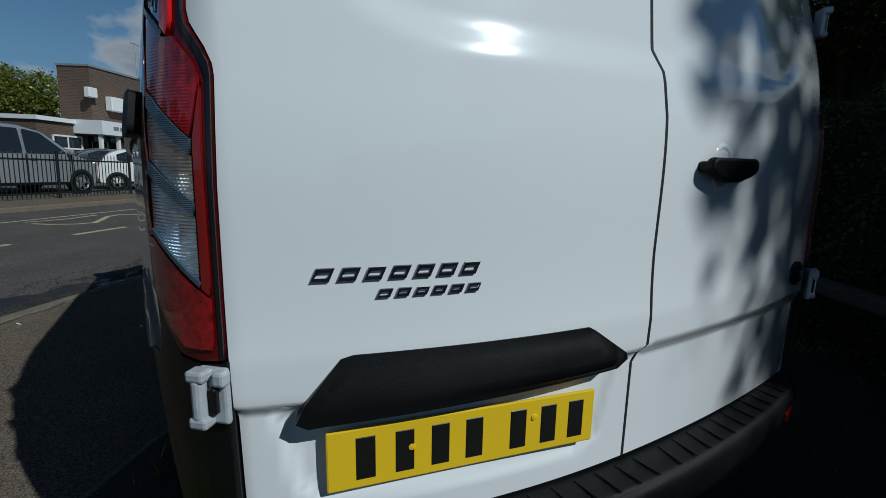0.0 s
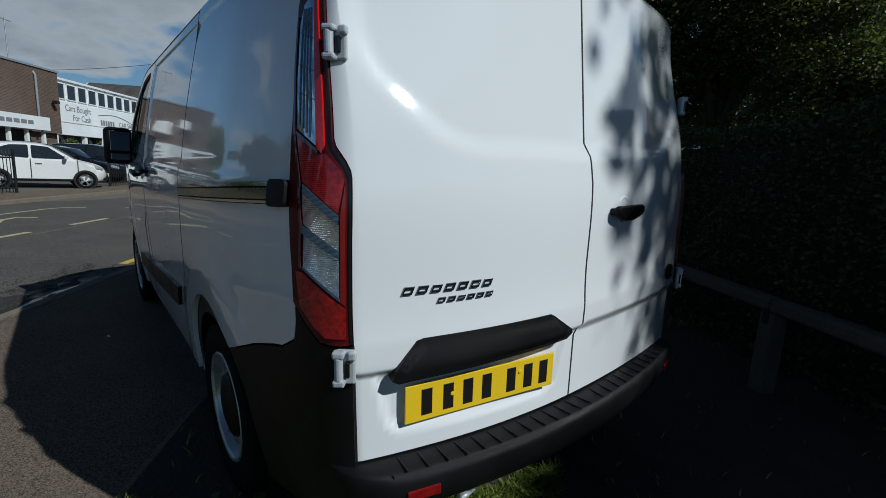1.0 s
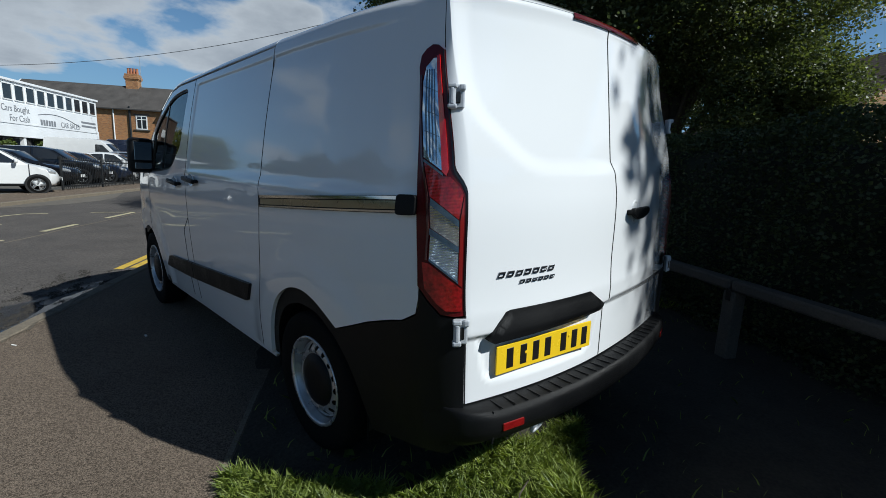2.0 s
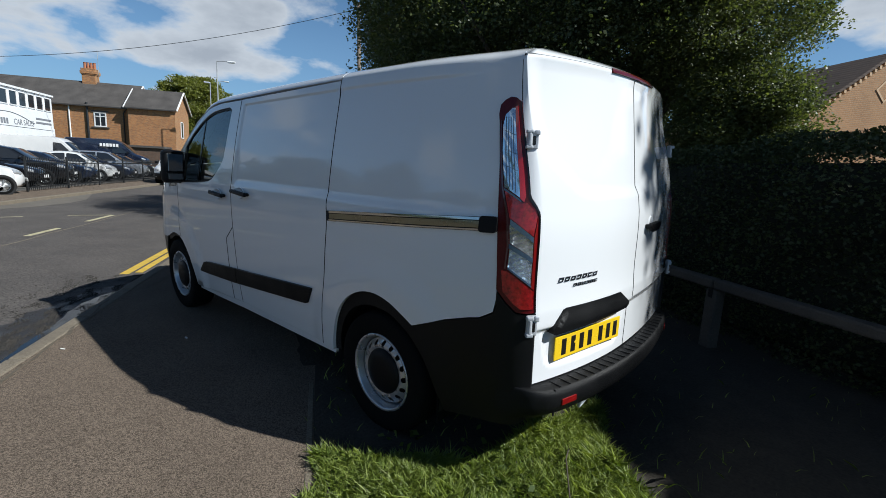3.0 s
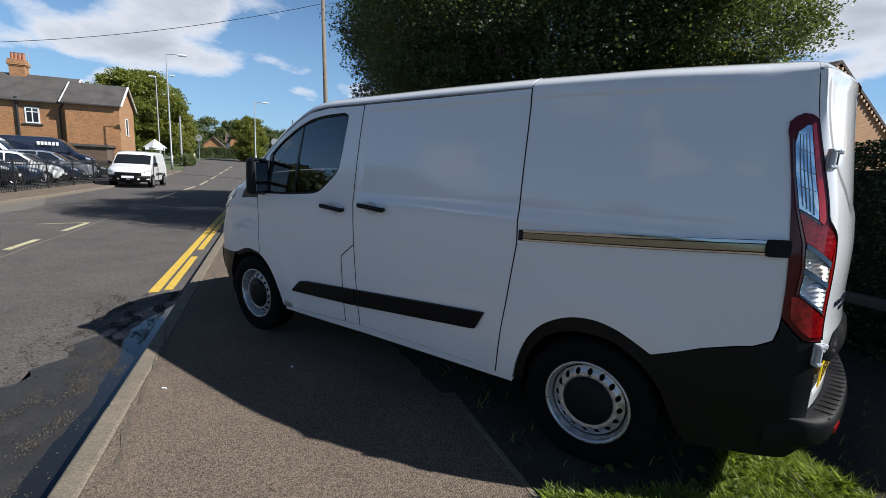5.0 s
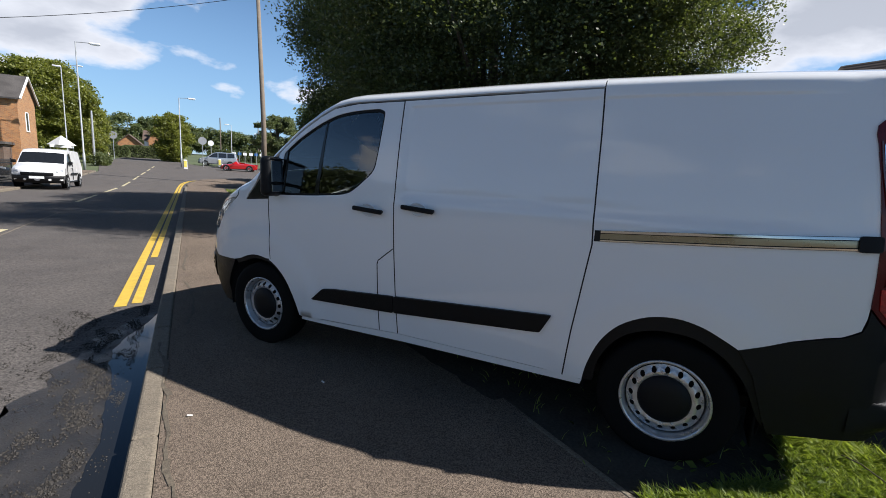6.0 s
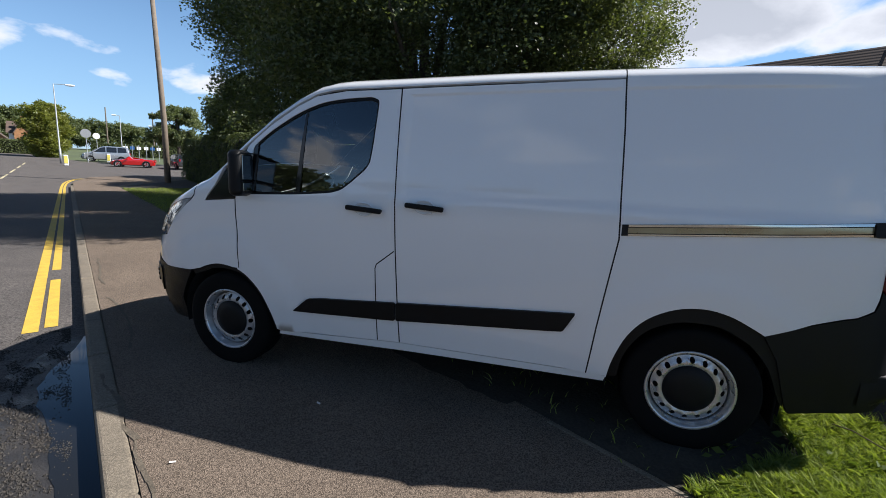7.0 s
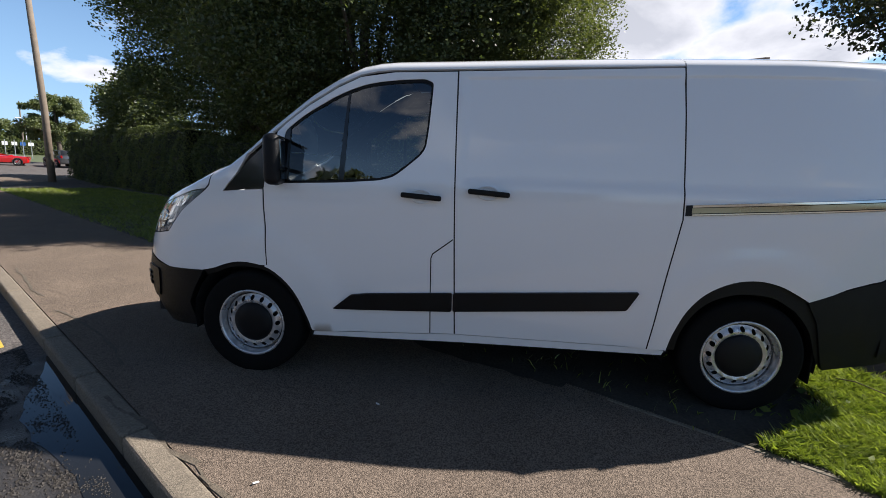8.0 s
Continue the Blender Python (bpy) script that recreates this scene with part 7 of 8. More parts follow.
# length, half width, sill, belt and roof heights, side profile from the front foot over the roof to the rear foot (from the nose, height),
# the profile's steps that hold the windscreen and the rear window, and the side windows
SHAPES = {
    "hatch": (3.55, 0.81, 0.24, 0.96, 1.48, [(0.06, 0.24), (0.0, 0.42), (0.02, 0.60), (0.12, 0.76), (0.38, 0.86), (0.86, 0.97), (1.46, 1.37), (1.78, 1.46), (2.3, 1.48), (2.75, 1.43), (3.12, 1.26), (3.42, 0.95), (3.54, 0.78), (3.55, 0.5), (3.48, 0.24)], 5, 10,
              [[(1.10, 0.97), (1.58, 1.34), (2.00, 1.38), (2.00, 0.97)], [(2.07, 0.97), (2.07, 1.38), (2.50, 1.36), (2.86, 1.22), (2.80, 1.02)]]),
    "saloon": (4.5, 0.89, 0.24, 0.95, 1.45, [(0.06, 0.24), (0.0, 0.44), (0.02, 0.62), (0.16, 0.72), (0.70, 0.85), (1.32, 0.94), (2.02, 1.36), (2.55, 1.44), (3.05, 1.40), (3.75, 1.10), (4.15, 1.01), (4.42, 0.95), (4.5, 0.70), (4.45, 0.26)], 5, 8,
               [[(1.52, 0.95), (2.10, 1.32), (2.55, 1.36), (2.55, 0.96)], [(2.62, 0.96), (2.62, 1.36), (3.02, 1.33), (3.50, 1.10), (3.40, 0.99)]]),
    "suv": (4.4, 0.91, 0.28, 1.04, 1.60, [(0.06, 0.28), (0.0, 0.50), (0.02, 0.74), (0.15, 0.86), (0.70, 0.98), (1.25, 1.05), (1.90, 1.50), (2.40, 1.59), (3.60, 1.57), (4.00, 1.48), (4.32, 1.06), (4.4, 0.80), (4.35, 0.30)], 5, 9,
            [[(1.45, 1.05), (1.98, 1.46), (2.50, 1.51), (2.50, 1.06)], [(2.57, 1.06), (2.57, 1.51), (3.30, 1.50), (3.30, 1.08)], [(3.37, 1.08), (3.37, 1.50), (3.72, 1.47), (4.02, 1.14)]]),
    "mpv": (4.95, 0.95, 0.28, 1.15, 1.92, [(0.06, 0.28), (0.0, 0.50), (0.02, 0.78), (0.18, 0.96), (0.65, 1.10), (1.00, 1.18), (1.92, 1.78), (2.50, 1.90), (4.50, 1.88), (4.75, 1.76), (4.92, 1.12), (4.95, 0.62), (4.90, 0.30)], 5, 9,
            [[(1.30, 1.17), (1.98, 1.70), (2.45, 1.78), (2.45, 1.17)], [(2.55, 1.17), (2.55, 1.78), (3.55, 1.78), (3.55, 1.17)], [(3.65, 1.17), (3.65, 1.78), (4.50, 1.75), (4.62, 1.20)]]),
    "roadster": (4.0, 0.86, 0.20, 0.82, 1.12, [(0.05, 0.20), (0.0, 0.38), (0.04, 0.55), (0.30, 0.68), (1.15, 0.80), (1.35, 0.83), (1.72, 1.12), (1.80, 1.12), (2.02, 0.86), (2.60, 0.84), (2.75, 0.98), (3.00, 0.88), (3.70, 0.84), (3.97, 0.76), (4.0, 0.5), (3.94, 0.22)], 5, 0, []),
    "van": (4.42, 0.92, 0.26, 1.12, 1.83, [(0.10, 0.26), (0.0, 0.40), (0.0, 0.66), (0.05, 0.86), (0.28, 1.00), (0.84, 1.13), (1.52, 1.66), (1.82, 1.79), (2.3, 1.83), (4.18, 1.81), (4.34, 1.74), (4.42, 1.0), (4.42, 0.4), (4.36, 0.26)], 5, 0,
            [[(1.16, 1.12), (1.66, 1.60), (2.08, 1.66), (2.08, 1.08), (1.60, 1.04)]]),
    "bigvan": (5.3, 0.99, 0.32, 1.30, 2.30, [(0.10, 0.32), (0.0, 0.50), (0.0, 0.80), (0.08, 1.00), (0.40, 1.16), (0.90, 1.32), (1.65, 2.02), (1.95, 2.22), (2.4, 2.30), (5.10, 2.28), (5.22, 2.2), (5.3, 1.1), (5.3, 0.5), (5.24, 0.32)], 5, 0,
               [[(1.22, 1.32), (1.78, 1.88), (2.20, 1.92), (2.20, 1.30)]]),
}
ACROSS = (-1.0, -0.95, -0.84, -0.5, 0.0, 0.5, 0.84, 0.95, 1.0)


def build_car(name, shape, mat, label, category, panel=False):
    L, hw, sill, belt, top, prof, i_screen, i_rear, side_windows = SHAPES[shape]
    root = thing(name, None, label=label, category=category)

    def side_x(z):
        return hw * lerp_table(z, [sill, 0.5 * (sill + belt), belt - 0.08, belt, top], [0.94, 1.0, 0.99, 0.955, 0.80 if not panel else 0.86])

    def width(t):
        return hw * (1 - 0.16 * max(0, (0.10 - t) / 0.10) ** 2)

    def shell(f, y, z, out=0.0):
        """A point of the body: f across, y from the nose, z up; ends and shoulders are rounded."""
        a = abs(f)
        front, back = smooth01(1 - y / (0.30 * L)), smooth01(1 - (L - y) / (0.14 * L))
        yy = y + 0.34 * a ** 3 * front - 0.14 * a ** 4 * back
        zz = z - (0.05 * a ** 5 if z > belt * 0.8 else 0.0)
        return (f * (side_x(z) + out), L / 2 - yy, zz)

    # corners of the profile are eased before the skin is drawn over it
    line = round_corners(prof, 0.10, 3)
    bm = bmesh.new()
    rows = [[bm.verts.new(shell(f, y, z)) for f in ACROSS] for y, z in line]
    for a, b in zip(rows, rows[1:]):
        for i in range(len(ACROSS) - 1):
            bm.faces.new((a[i], b[i], b[i + 1], a[i + 1]))
    for i in (0, -1):
        bm.faces.new([r[i] for r in rows])
    bm.faces.new([r[k] for r in (rows[0],) for k in range(len(ACROSS))] + [r[k] for r in (rows[-1],) for k in range(len(ACROSS) - 1, -1, -1)])
    bmesh.ops.triangulate(bm, faces=[f for f in bm.faces if len(f.verts) > 4])
    bmesh.ops.recalc_face_normals(bm, faces=bm.faces)
    body = part("body", bm, mat, root, smooth=True)
    body.data.set_sharp_from_angle(angle=radians(42))

    def screen(k, name_s, inset):
        """A pane laid on one step of the profile."""
        (y0, z0), (y1, z1) = prof[k], prof[k + 1]
        n = Vector((z1 - z0, y1 - y0)).normalized()
        n = n if n.y > 0 else -n
        bm2 = bmesh.new()
        prev = None
        for t in (0.06, 0.35, 0.65, 0.94):
            y, z = y0 + (y1 - y0) * t, z0 + (z1 - z0) * t
            row = []
            for f in ACROSS:
                p = shell(f * inset, y, z)
                row.append(bm2.verts.new((p[0], p[1] + (0.012 if k == i_screen else -0.012), p[2] + 0.012)))
            if prev:
                for i in range(len(row) - 1):
                    bm2.faces.new((prev[i], row[i], row[i + 1], prev[i + 1]))
            prev = row
        part(name_s, bm2, CAR_GLASS, root, smooth=True)

    screen(i_screen, "windscreen", 0.93)
    if i_rear:
        screen(i_rear, "rear_window", 0.86)
    for poly in side_windows:
        for sx in (-1, 1):
            bm2 = bmesh.new()
            bm2.faces.new([bm2.verts.new((sx * (side_x(z) + 0.010), shell(0.98, y, z)[1], z)) for y, z in round_corners(poly, 0.05, 2)])
            bmesh.ops.triangulate(bm2, faces=bm2.faces)
            part("side_window", bm2, CAR_GLASS, root)
    if side_windows:
        y_door = side_windows[0][-1][0] + 0.04 if not panel else 2.14
        for sx in (-1, 1):
            for yd in (0.24 * L, y_door):
                part("door_joint", boxes([(sx * hw * 0.985, L / 2 - yd, (sill + belt) * 0.5 + 0.05, 0.03, 0.012, belt - sill - 0.12)]), DARK_INSIDE, root)
            part("door_handle", boxes([(sx * (hw + 0.002), L / 2 - y_door + 0.20, belt - 0.14, 0.03, 0.17, 0.028)], 0.008), mat, root)
    # bumper, grille, lamps, wheels, mirrors
    def front_band(name_b, z0, z1, reach, mt, out=0.02):
        bm2 = bmesh.new()
        prev = None
        for f in [reach * (-1 + 2 * k / 12) for k in range(13)]:
            row = []
            for z, o in ((z0, 0.0), (z0 + 0.02, out), (z1 - 0.02, out), (z1, 0.0)):
                y = lerp_table(z, [p[1] for p in prof[:4]], [p[0] for p in prof[:4]])
                p = shell(f, y, z)
                row.append(bm2.verts.new((p[0] * (1 + 0.4 * o), p[1] + o, z)))
            if prev:
                for i in range(3):
                    bm2.faces.new((prev[i], row[i], row[i + 1], prev[i + 1]))
            prev = row
        bmesh.ops.recalc_face_normals(bm2, faces=bm2.faces)
        return part(name_b, bm2, mt, root, smooth=True)

    z_hood = prof[3][1]
    if panel:
        front_band("front_bumper", sill, z_hood * 0.70, 1.0, BLACK_PLASTIC, 0.03)
        front_band("grille", z_hood * 0.70, z_hood * 0.86, 0.62, BLACK_PLASTIC, 0.012)
        for sx in (-1, 1):
            part("side_moulding", boxes([(sx * (hw + 0.004), -0.05 * L, (sill + belt) * 0.48, 0.03, 0.34 * L, 0.09)], 0.01), BLACK_PLASTIC, root)
    else:
        front_band("grille", z_hood * 0.42, z_hood * 0.62, 0.55, GLOSS_BLACK, 0.012)
        front_band("air_intake", sill + 0.02, sill + 0.13, 0.72, BLACK_PLASTIC, 0.015)
    y_plate = L / 2 - lerp_table(z_hood * 0.60, [p[1] for p in prof[:4]], [p[0] for p in prof[:4]])
    part("number_plate", boxes([(0, y_plate + 0.045, z_hood * 0.60, 0.52, 0.012, 0.11)]), WHITE_FRAME, root)
    for sx in (-1, 1):
        p = shell(0.80 * sx, 0.08, z_hood - 0.06)
        part("headlamp", boxes([(0, 0, 0, 0.34, 0.16, 0.15)], 0.06, 3), LAMP_CLEAR, root, m=Matrix.Translation((p[0], p[1] - 0.05, z_hood - 0.07)) @ pose(0, 0, 0, -18, sx * -14, sx * -38), smooth=True)
        part("tail_lamp", boxes([(sx * hw * 0.84, -L / 2 + 0.09, belt - 0.12, 0.16, 0.14, 0.26)], 0.03), RED_LENS, root)
        ym = prof[i_screen][0] + 0.30
        part("mirror", boxes([(sx * (hw + 0.09), L / 2 - ym, belt + 0.07, 0.18, 0.10, 0.14)], 0.04, 3), BLACK_PLASTIC if panel else mat, root, smooth=True)
        part("side_sill", boxes([(sx * hw * 0.95, 0, sill + 0.03, 0.06, L * 0.55, 0.08)], 0.02), BLACK_PLASTIC, root)
        for wy in (L / 2 - 0.19 * L, -L / 2 + 0.20 * L):
            R = 0.29 if L < 4 else (0.34 if L > 4.9 else 0.32)
            w = new("wheel")
            w.parent = root
            w.location = (sx * (hw - 0.10), wy, R - 0.004)
            part("arch", lathe([(R * 1.16, 0.113 * sx), (R * 0.6, 0.112 * sx)], 24, "x"), DARK_INSIDE, w)
            part("tyre", lathe([(R * 0.66, 0.09 * sx), (R * 0.70, 0.118 * sx), (R * 0.9, 0.122 * sx), (R, 0.10 * sx), (R, -0.1 * sx), (R * 0.66, -0.09 * sx)], 24, "x"), RUBBER, w, smooth=True)
            spokes = bmesh.new()
            lathe([(R * 0.60, 0.10 * sx), (R * 0.68, 0.119 * sx), (R * 0.69, 0.10 * sx)], 24, "x", spokes)
            for k in range(5):
                a = 2 * math.pi * k / 5
                for da in (-0.12, 0.12):
                    tube([(0.118 * sx, 0.05 * math.cos(a), 0.05 * math.sin(a)), (0.112 * sx, R * 0.64 * math.cos(a + da), R * 0.64 * math.sin(a + da))], 0.018, 4, spokes)
            part("rim", spokes, ALLOY, w)
    return root


def park(root, s, u, turn, z=0.0):
    root.matrix_world = street_at(s, u, z, turn)
    return root


# small white hatchback in the gateway, nose towards the road
park(build_car("hatchback_car", "hatch", CAR_WHITE, "small rounded white hatchback at the gateway", "car"), -12.1, 14.5, -52)
park(build_car("people_carrier", "mpv", CAR_SILVER, "silver people carrier behind the railings", "car"), -12.95, 9.7, -3)
rowcars = [("saloon", CAR_BLACK, "black saloon car behind the railings"), ("suv", CAR_BLACK, "black estate car behind the railings"), ("saloon", CAR_NAVY, "dark blue saloon car behind the railings"), ("hatch", CAR_WHITE, "white hatchback in the sales row"), ("saloon", CAR_NAVY, "navy saloon car in the sales row"), ("suv", CAR_SILVER, "silver estate car in the sales row"), ("saloon", CAR_BLACK, "black saloon car in the sales row")]
for k, (sh, mt, lab) in enumerate(rowcars):
    L = SHAPES[sh][0]
    park(build_car("parked_car", sh, mt, lab, "car"), -11.75 - L / 2, 18.6 + 2.3 * k, -78)
park(build_car("parked_car", "hatch", CAR_GREY, "dark grey hatchback by the shopfront", "car"), -16.2, 17.6, -40)
park(build_car("parked_car", "suv", CAR_BLACK, "black car by the showroom", "car"), -18.0, 22.6, -80)
park(build_car("delivery_van", "bigvan", CAR_WHITE, "white panel van on the forecourt", "van", True), -18.4, 33.5, -84, rise(33.5))
dv = park(build_car("delivery_van", "bigvan", CAR_NAVY, "dark panel van with pale side lettering", "van", True), -16.6, 37.5, -84, rise(37.5))
for k in range(6):
    part("sign_bar", boxes([(-1.0 * 1.0 - 0.02, -0.2 + 0.2 * k, 1.85, 0.01, 0.15, 0.22)]), WHITE_FRAME, dv)
    part("sign_bar", boxes([(1.0 * 1.0 + 0.02, -0.2 + 0.2 * k, 1.85, 0.01, 0.15, 0.22)]), WHITE_FRAME, dv)
park(build_car("small_van", "van", CAR_WHITE, "small white van parked at the far kerb", "van", True), -8.85, 26.9, 180, -0.06)
park(build_car("passing_car", "mpv", CAR_SILVER, "silver car at the junction", "car"), 0.57, 68.5, 84, rise(68.5) - 0.15)
park(build_car("sports_car", "roadster", CAR_RED, "low red open car at the junction", "car"), 2.1, 56.0, 78, 0.78)
park(build_car("off_road_car", "suv", CAR_GREY, "dark four wheel drive car on the verge", "car"), 6.2, 54.6, 8, 0.75)

# ---- poles, lamps, wire ----
pole = thing("telegraph_pole", street_at(1.85, 33.5), label="tall weathered timber telegraph pole on the verge", category="pole")
part("shaft", tube([(0.0, 0, -0.2), (0.0, 0, 4.0), (-0.28, 0, 13.3)], [0.19, 0.17, 0.12], 12), POLE_WOOD, pole, smooth=True)
part("step_iron", boxes([(-0.02, 0.12, 4.6, 0.02, 0.14, 0.02)]), GALV, pole)
part("pole_cap", boxes([(-0.28, 0, 13.32, 0.25, 0.25, 0.03)]), GALV, pole)
wire = []
a, b = Vector((1.55, 33.5, 12.9)), Vector((-22.7, 38.4, 8.0))
for k in range(33):
    t = k / 20
    p = a + (b - a) * t
    p.z -= 2.6 * t * (1 - t)
    wire.append(p)
tagged(part("overhead_wire", tube(wire, 0.018, 5), BLACK_IRON, None, m=STREET), label="black overhead telephone wire", category="wire")


def lamp_post(s, u, h, arm, turn=0.0, label="grey steel street lamp column with single arm", z=0.0):
    lp = thing("street_lamp", street_at(s, u, z - 0.05, turn), label=label, category="street lamp", group="street lamps")
    part("column", tube([(0, 0, 0), (0, 0, 1.4), (0, 0, 1.42), (0, 0, h)], [0.10, 0.10, 0.065, 0.045], 10), GALV, lp, smooth=True)
    part("arm", tube([(0, 0, h - 0.03), (arm * 0.5, 0, h + 0.02), (arm, 0, h + 0.03)], 0.03, 6), GALV, lp)
    part("lantern", boxes([(arm + 0.25, 0, h + 0.03, 0.75, 0.26, 0.14)], 0.06, 2), WHITE_FRAME, lp)
    part("lantern_bowl", boxes([(arm + 0.25, 0, h - 0.04, 0.6, 0.20, 0.08)], 0.03, 2), LAMP_CLEAR, lp)
    return lp


lamp_post(-10.55, 46.0, 10.2, 1.0, z=0.4)
lamp_post(-14.5, 62.0, 10.9, -0.6)
lamp_post(-16.4, 78.0, 13.6, 0.7)
lamp_post(-3.7, 58.0, 7.6, 1.0, z=rise(58))
lamp_post(4.0, 92.0, 6.6, -1.0, z=rise(92))
lamp_post(9.5, 96.0, 5.4, -1.0, z=rise(96))
for s, u, h in ((2.6, 100, 8.2), (9.6, 100, 8.2), (-11.6, 58.0, 5.4)):
    p = thing("telegraph_pole", street_at(s, u, rise(u) - 0.1), label="pale timber pole beside the road", category="pole")
    part("shaft", tube([(0, 0, -0.2), (0, 0, h)], [0.12, 0.09], 8), GALV if h < 8 else POLE_WOOD, p)

# signs and bollards at the junction
SIGN_BACK = material("sign_grey", (0.32, 0.33, 0.34), 0.5, 0.3, vary=0.1)
for s, u, z, r, back in ((-1.4, 64.0, 3.2, 0.48, SIGN_BACK), (-0.3, 68.0, 3.0, 0.36, WHITE_FRAME), (-11.9, 75.0, 3.2, 0.5, SIGN_BACK)):
    sg = thing("road_sign", street_at(s, u, rise(u) - 0.1), label="round road sign on a grey post", category="road sign", group="junction signs")
    part("post", tube([(0, 0, 0), (0, 0, z + 0.3)], 0.04, 8), GALV, sg)
    part("plate", lathe([(0.0, -0.06), (r, -0.06), (r, -0.04), (0, -0.04)], 24, "y"), back, sg, m=Matrix.Translation((0, 0, z)))
BOLLARD = material("bollard_yellow", (0.72, 0.60, 0.12), 0.5, vary=0.1)
for s, u in ((-3.3, 55.0), (0.6, 66.0), (-12.0, 70.0)):
    bo = thing("traffic_bollard", street_at(s, u, rise(u) - 0.1), label="yellow and white traffic bollard", category="bollard", group="junction bollards")
    part("shell", boxes([(0, 0, 0.50, 0.36, 0.26, 1.0)], 0.05, 2), WHITE_FRAME, bo)
    part("front", boxes([(0, -0.135, 0.55, 0.28, 0.012, 0.7)], 0.01), BOLLARD, bo)
for s, u in ((3.0, 74), (5.4, 74.5)):
    for k in range(3):
        bp = thing("direction_sign", street_at(s + 0.75 * k, u, rise(u) - 0.1), label="blue and white direction sign on a post", category="road sign", group="direction signs")
        part("post", tube([(0, 0, 0), (0, 0, 2.2)], 0.04, 6), GALV, bp)
        part("plate", boxes([(0, 0, 1.75, 0.5, 0.03, 0.4)]), material("sign_blue", (0.02, 0.10, 0.30), 0.5) if k == 1 else WHITE_FRAME, bp)
marq = thing("garden_marquee", street_at(-14.2, 58.0, 0.75) @ Matrix.Diagonal((0.5, 0.5, 0.8, 1)), label="white peaked marquee roof beyond the vans", category="marquee")
bm = bmesh.new()
bmesh.ops.create_cone(bm, cap_ends=True, segments=4, radius1=2.4, radius2=0.0, depth=1.2, matrix=Matrix.Translation((0, 0, 2.9)))
part("canopy", bm, WHITE_BOARD, marq)
part("skirt", boxes([(0, 0, 2.15, 3.2, 3.2, 0.35)]), WHITE_BOARD, marq)
for sx in (-1.5, 1.5):
    for sy in (-1.5, 1.5):
        part("leg", tube([(sx, sy, -0.1), (sx, sy, 2.2)], 0.04, 6), GALV, marq)

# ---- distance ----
# brighter leaf copy with the sunlit tone put into its colour
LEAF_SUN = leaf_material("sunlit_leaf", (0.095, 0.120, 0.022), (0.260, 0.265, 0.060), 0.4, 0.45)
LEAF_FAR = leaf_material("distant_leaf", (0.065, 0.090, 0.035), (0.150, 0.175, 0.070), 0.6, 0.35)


def far_at(s, u):
    return street_at(s, u, rise(u) - 0.15)


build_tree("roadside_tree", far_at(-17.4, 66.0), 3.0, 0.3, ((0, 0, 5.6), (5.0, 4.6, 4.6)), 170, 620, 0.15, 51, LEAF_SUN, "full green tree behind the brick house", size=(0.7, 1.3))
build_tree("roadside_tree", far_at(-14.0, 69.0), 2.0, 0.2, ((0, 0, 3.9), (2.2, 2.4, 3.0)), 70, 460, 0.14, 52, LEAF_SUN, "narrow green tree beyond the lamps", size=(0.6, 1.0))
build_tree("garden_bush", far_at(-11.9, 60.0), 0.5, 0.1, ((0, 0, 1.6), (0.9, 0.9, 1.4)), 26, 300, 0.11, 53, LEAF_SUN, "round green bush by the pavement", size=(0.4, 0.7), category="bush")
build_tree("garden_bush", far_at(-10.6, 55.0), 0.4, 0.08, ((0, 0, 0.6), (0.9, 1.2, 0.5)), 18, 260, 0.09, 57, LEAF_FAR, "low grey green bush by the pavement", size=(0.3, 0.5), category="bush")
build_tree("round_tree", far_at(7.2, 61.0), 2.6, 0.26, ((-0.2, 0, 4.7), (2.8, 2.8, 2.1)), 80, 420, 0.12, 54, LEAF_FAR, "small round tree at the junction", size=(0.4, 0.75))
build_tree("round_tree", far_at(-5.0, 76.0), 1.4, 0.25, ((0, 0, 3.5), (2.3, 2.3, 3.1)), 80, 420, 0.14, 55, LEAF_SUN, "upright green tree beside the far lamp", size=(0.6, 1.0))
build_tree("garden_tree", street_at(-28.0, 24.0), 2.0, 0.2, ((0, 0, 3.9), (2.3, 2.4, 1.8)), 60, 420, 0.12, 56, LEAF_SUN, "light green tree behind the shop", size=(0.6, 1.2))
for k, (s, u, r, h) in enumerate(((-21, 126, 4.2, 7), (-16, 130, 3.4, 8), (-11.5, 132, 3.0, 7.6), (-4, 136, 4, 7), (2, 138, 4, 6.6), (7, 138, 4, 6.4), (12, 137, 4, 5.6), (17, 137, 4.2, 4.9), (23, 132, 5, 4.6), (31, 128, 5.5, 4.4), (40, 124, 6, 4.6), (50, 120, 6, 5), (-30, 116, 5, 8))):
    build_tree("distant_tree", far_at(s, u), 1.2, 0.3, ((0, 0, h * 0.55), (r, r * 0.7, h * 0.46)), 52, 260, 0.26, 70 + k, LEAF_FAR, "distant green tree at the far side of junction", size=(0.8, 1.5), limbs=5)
for k, (s, u, w, h) in enumerate(((-8.5, 86.0, 4.0, 1.9), (-13.5, 84.0, 2.5, 1.7), (4.0, 94.0, 4.0, 2.0), (12.0, 93.5, 4.0, 2.1), (20, 92.5, 4.2, 2.1), (29, 91.5, 5.0, 2.1), (39, 90, 5.0, 2.1))):
    hd = build_hedge("far_hedge", -w, w, -0.9, 0.9, h, 82 + k, 9000, 0.12, "low green hedge beyond the junction", LEAF_FAR)
    hd.matrix_world = far_at(s, u)
ORANGE_TILE = material("orange_tile", (0.30, 0.10, 0.05), 0.85, vary=0.2, scale=2)
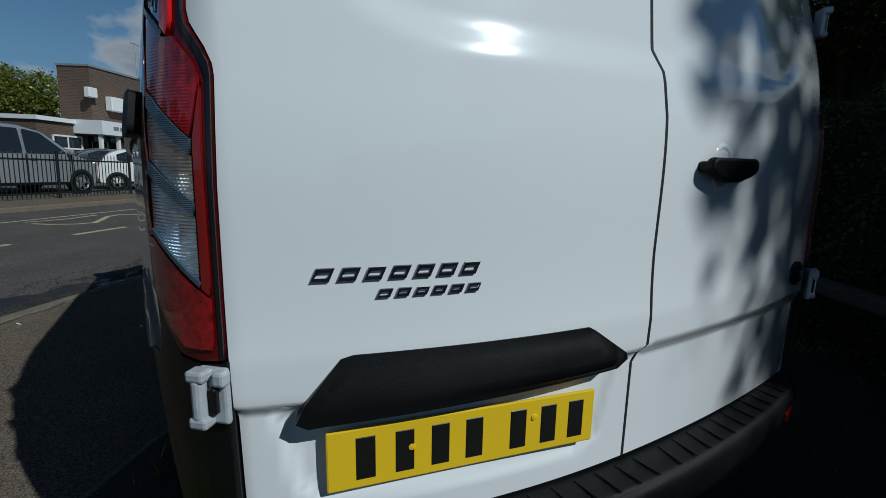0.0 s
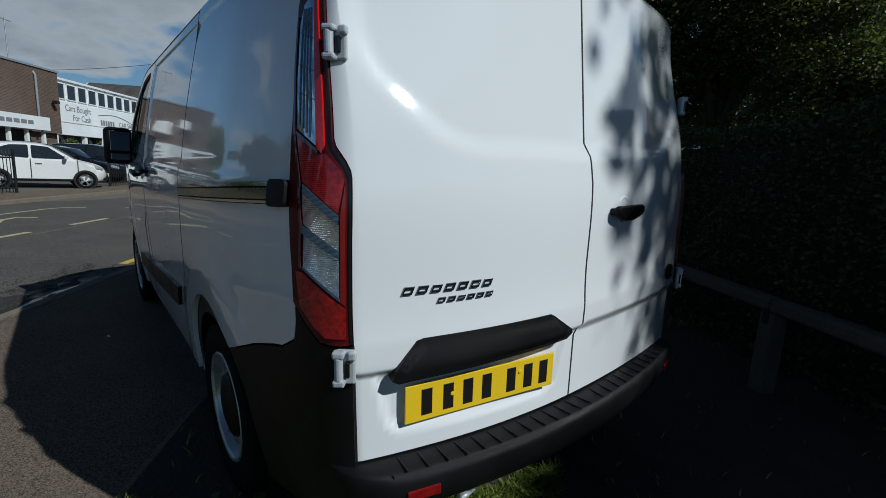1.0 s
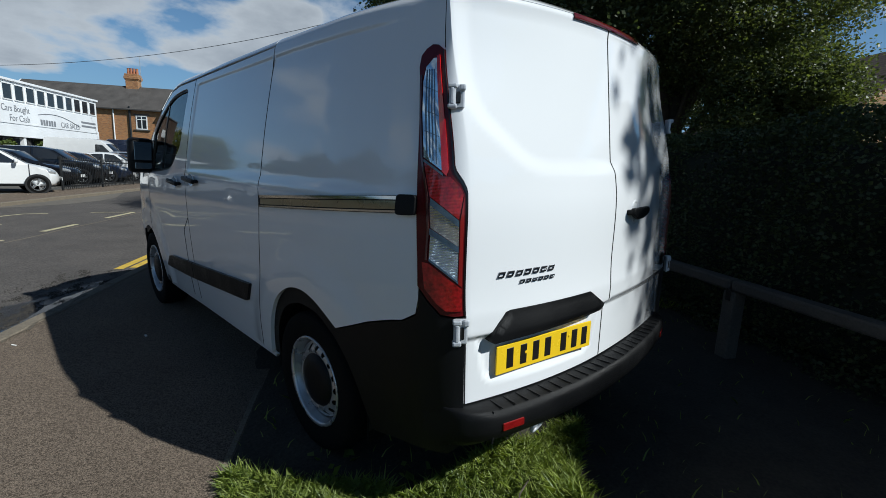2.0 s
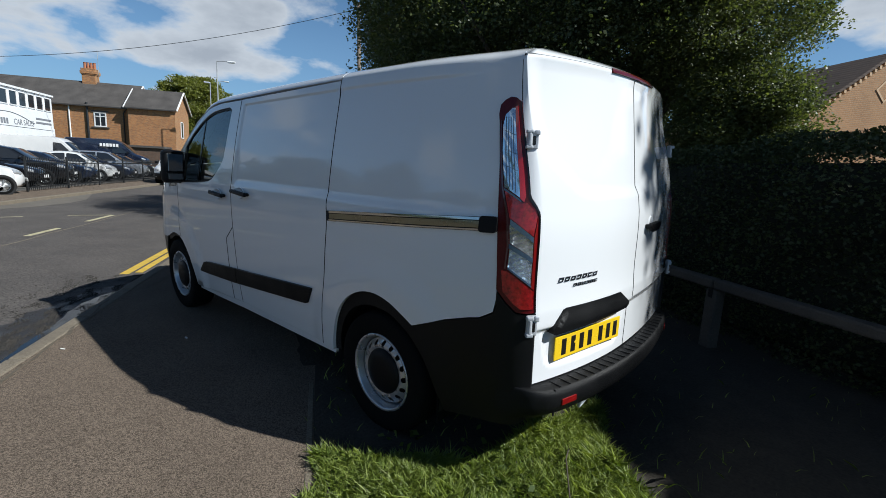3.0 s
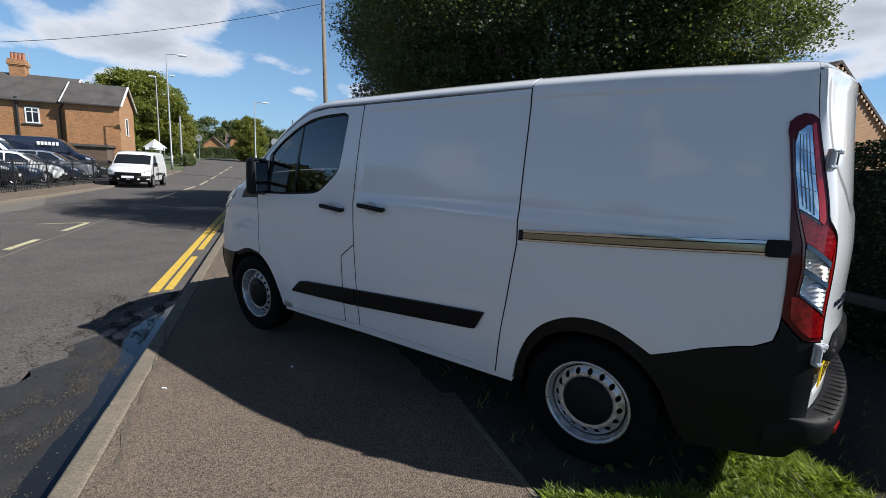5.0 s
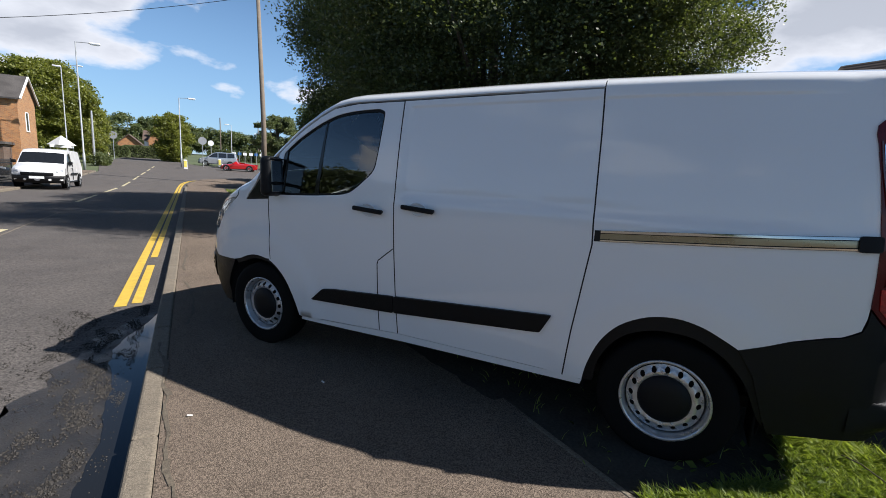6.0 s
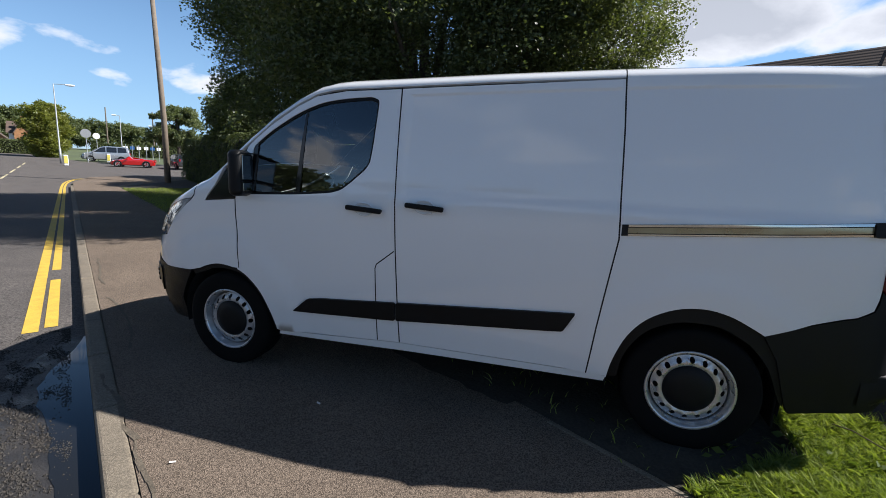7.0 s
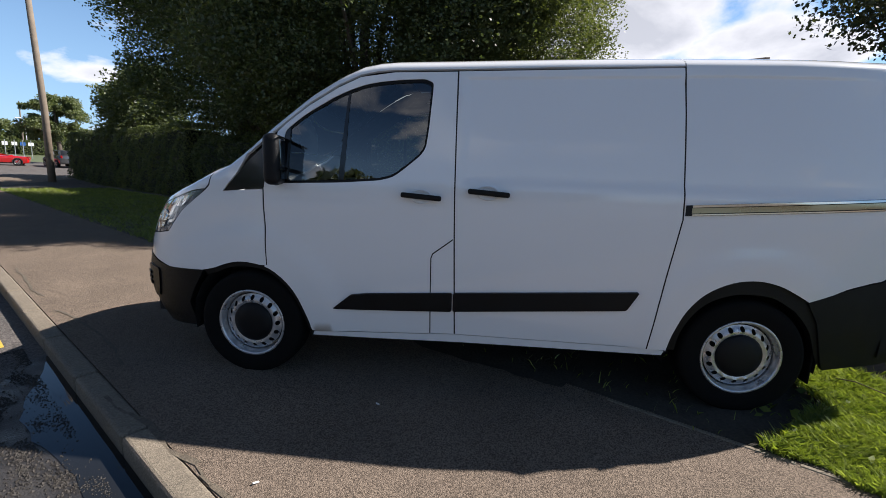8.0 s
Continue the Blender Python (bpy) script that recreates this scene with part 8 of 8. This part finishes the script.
gable_house("distant_house", far_at(-10.6, 98.0) @ pose(0, 0, 0, 0, 0, 90), 5.0, 3.4, 2.2, 3.7, BRICK_HOUSE, TILE_BROWN, "distant orange brick bungalow", trim=TILE_BROWN)
R2 = gable_house("distant_house", far_at(-11.0, 112.0), 3.6, 6.0, 3.0, 5.0, WHITE_BOARD, TILE_BROWN, "distant white house with brown tiled roof", trim=TILE_BROWN)
R3 = gable_house("distant_house", far_at(-7.6, 111.0) @ pose(0, 0, 0, 0, 0, 90), 4.0, 2.6, 3.0, 5.2, BRICK_HOUSE, ORANGE_TILE, "distant brick house with orange tiled roof", trim=TILE_BROWN)
part("chimney", boxes([(1.2, 1.3, 5.2, 0.6, 0.6, 1.4)]), BRICK_HOUSE, R3)
window(R2, 2.4, 0, 2.0, 1.0, 1.0, "y", -1)
# bungalow behind the hedge, gable towards the road's near end
PALE_BRICK = material("pale_brick", (0.60, 0.42, 0.26), 0.9, vary=0.15)
BG = gable_house("bungalow", pose(27.59, -5.19, 0, 0, 0, 51.7), 9.0, 9.0, 3.84, 7.02, BRICK_BUFF, TILE_BROWN, "buff brick bungalow with dark tiled roof", 0.03, trim=TILE_BROWN)
part("gable_diamond", boxes([(0, 0.31, 0, 0.03, 0.08, 0.70), (0, -0.31, 0, 0.03, 0.08, 0.70), (0, 0, 0.31, 0.028, 0.54, 0.08), (0, 0, -0.31, 0.028, 0.54, 0.08)]), PALE_BRICK, BG, m=pose(-0.012, 4.5, 5.60, 45, 0, 0))
part("string_course", boxes([(-0.02, 4.5, 3.30, 0.05, 8.9, 0.10)], 0.01), PALE_BRICK, BG)
for k in range(20):
    for sgn in (-1, 1):
        part("dentil", boxes([(-0.05, 4.5 + sgn * (0.15 + 0.215 * k), 6.76 - 0.152 * k, 0.10, 0.11, 0.13)]), PALE_BRICK, BG)

# house further along, its ridge showing over the van
gable_house("garden_house", street_at(22.4, 1.9) @ pose(0, 0, 0, 0, 0, 90), 5.0, 4.8, 4.3, 6.45, BRICK_BUFF, TILE_BROWN, "buff brick house with brown tiled roof", 0.12, trim=TILE_BROWN)

# row of garden trees across the road, mirrored in the van's side and glass
for k, (s_at, u_at, h) in enumerate(((-25.0, -19.0, 5.4), (-27.0, -11.5, 6.2), (-26.0, -3.5, 5.0), (-27.5, 4.5, 6.0), (-25.5, 11.5, 4.6))):
    build_tree("garden_tree", street_at(s_at, u_at), 2.2, 0.22, ((0, 0, h * 0.62), (3.6, 4.2, h * 0.5)), 70, 150, 0.26, 80 + k, LEAF_TREE, "dark green garden tree across the road", size=(0.8, 1.4))
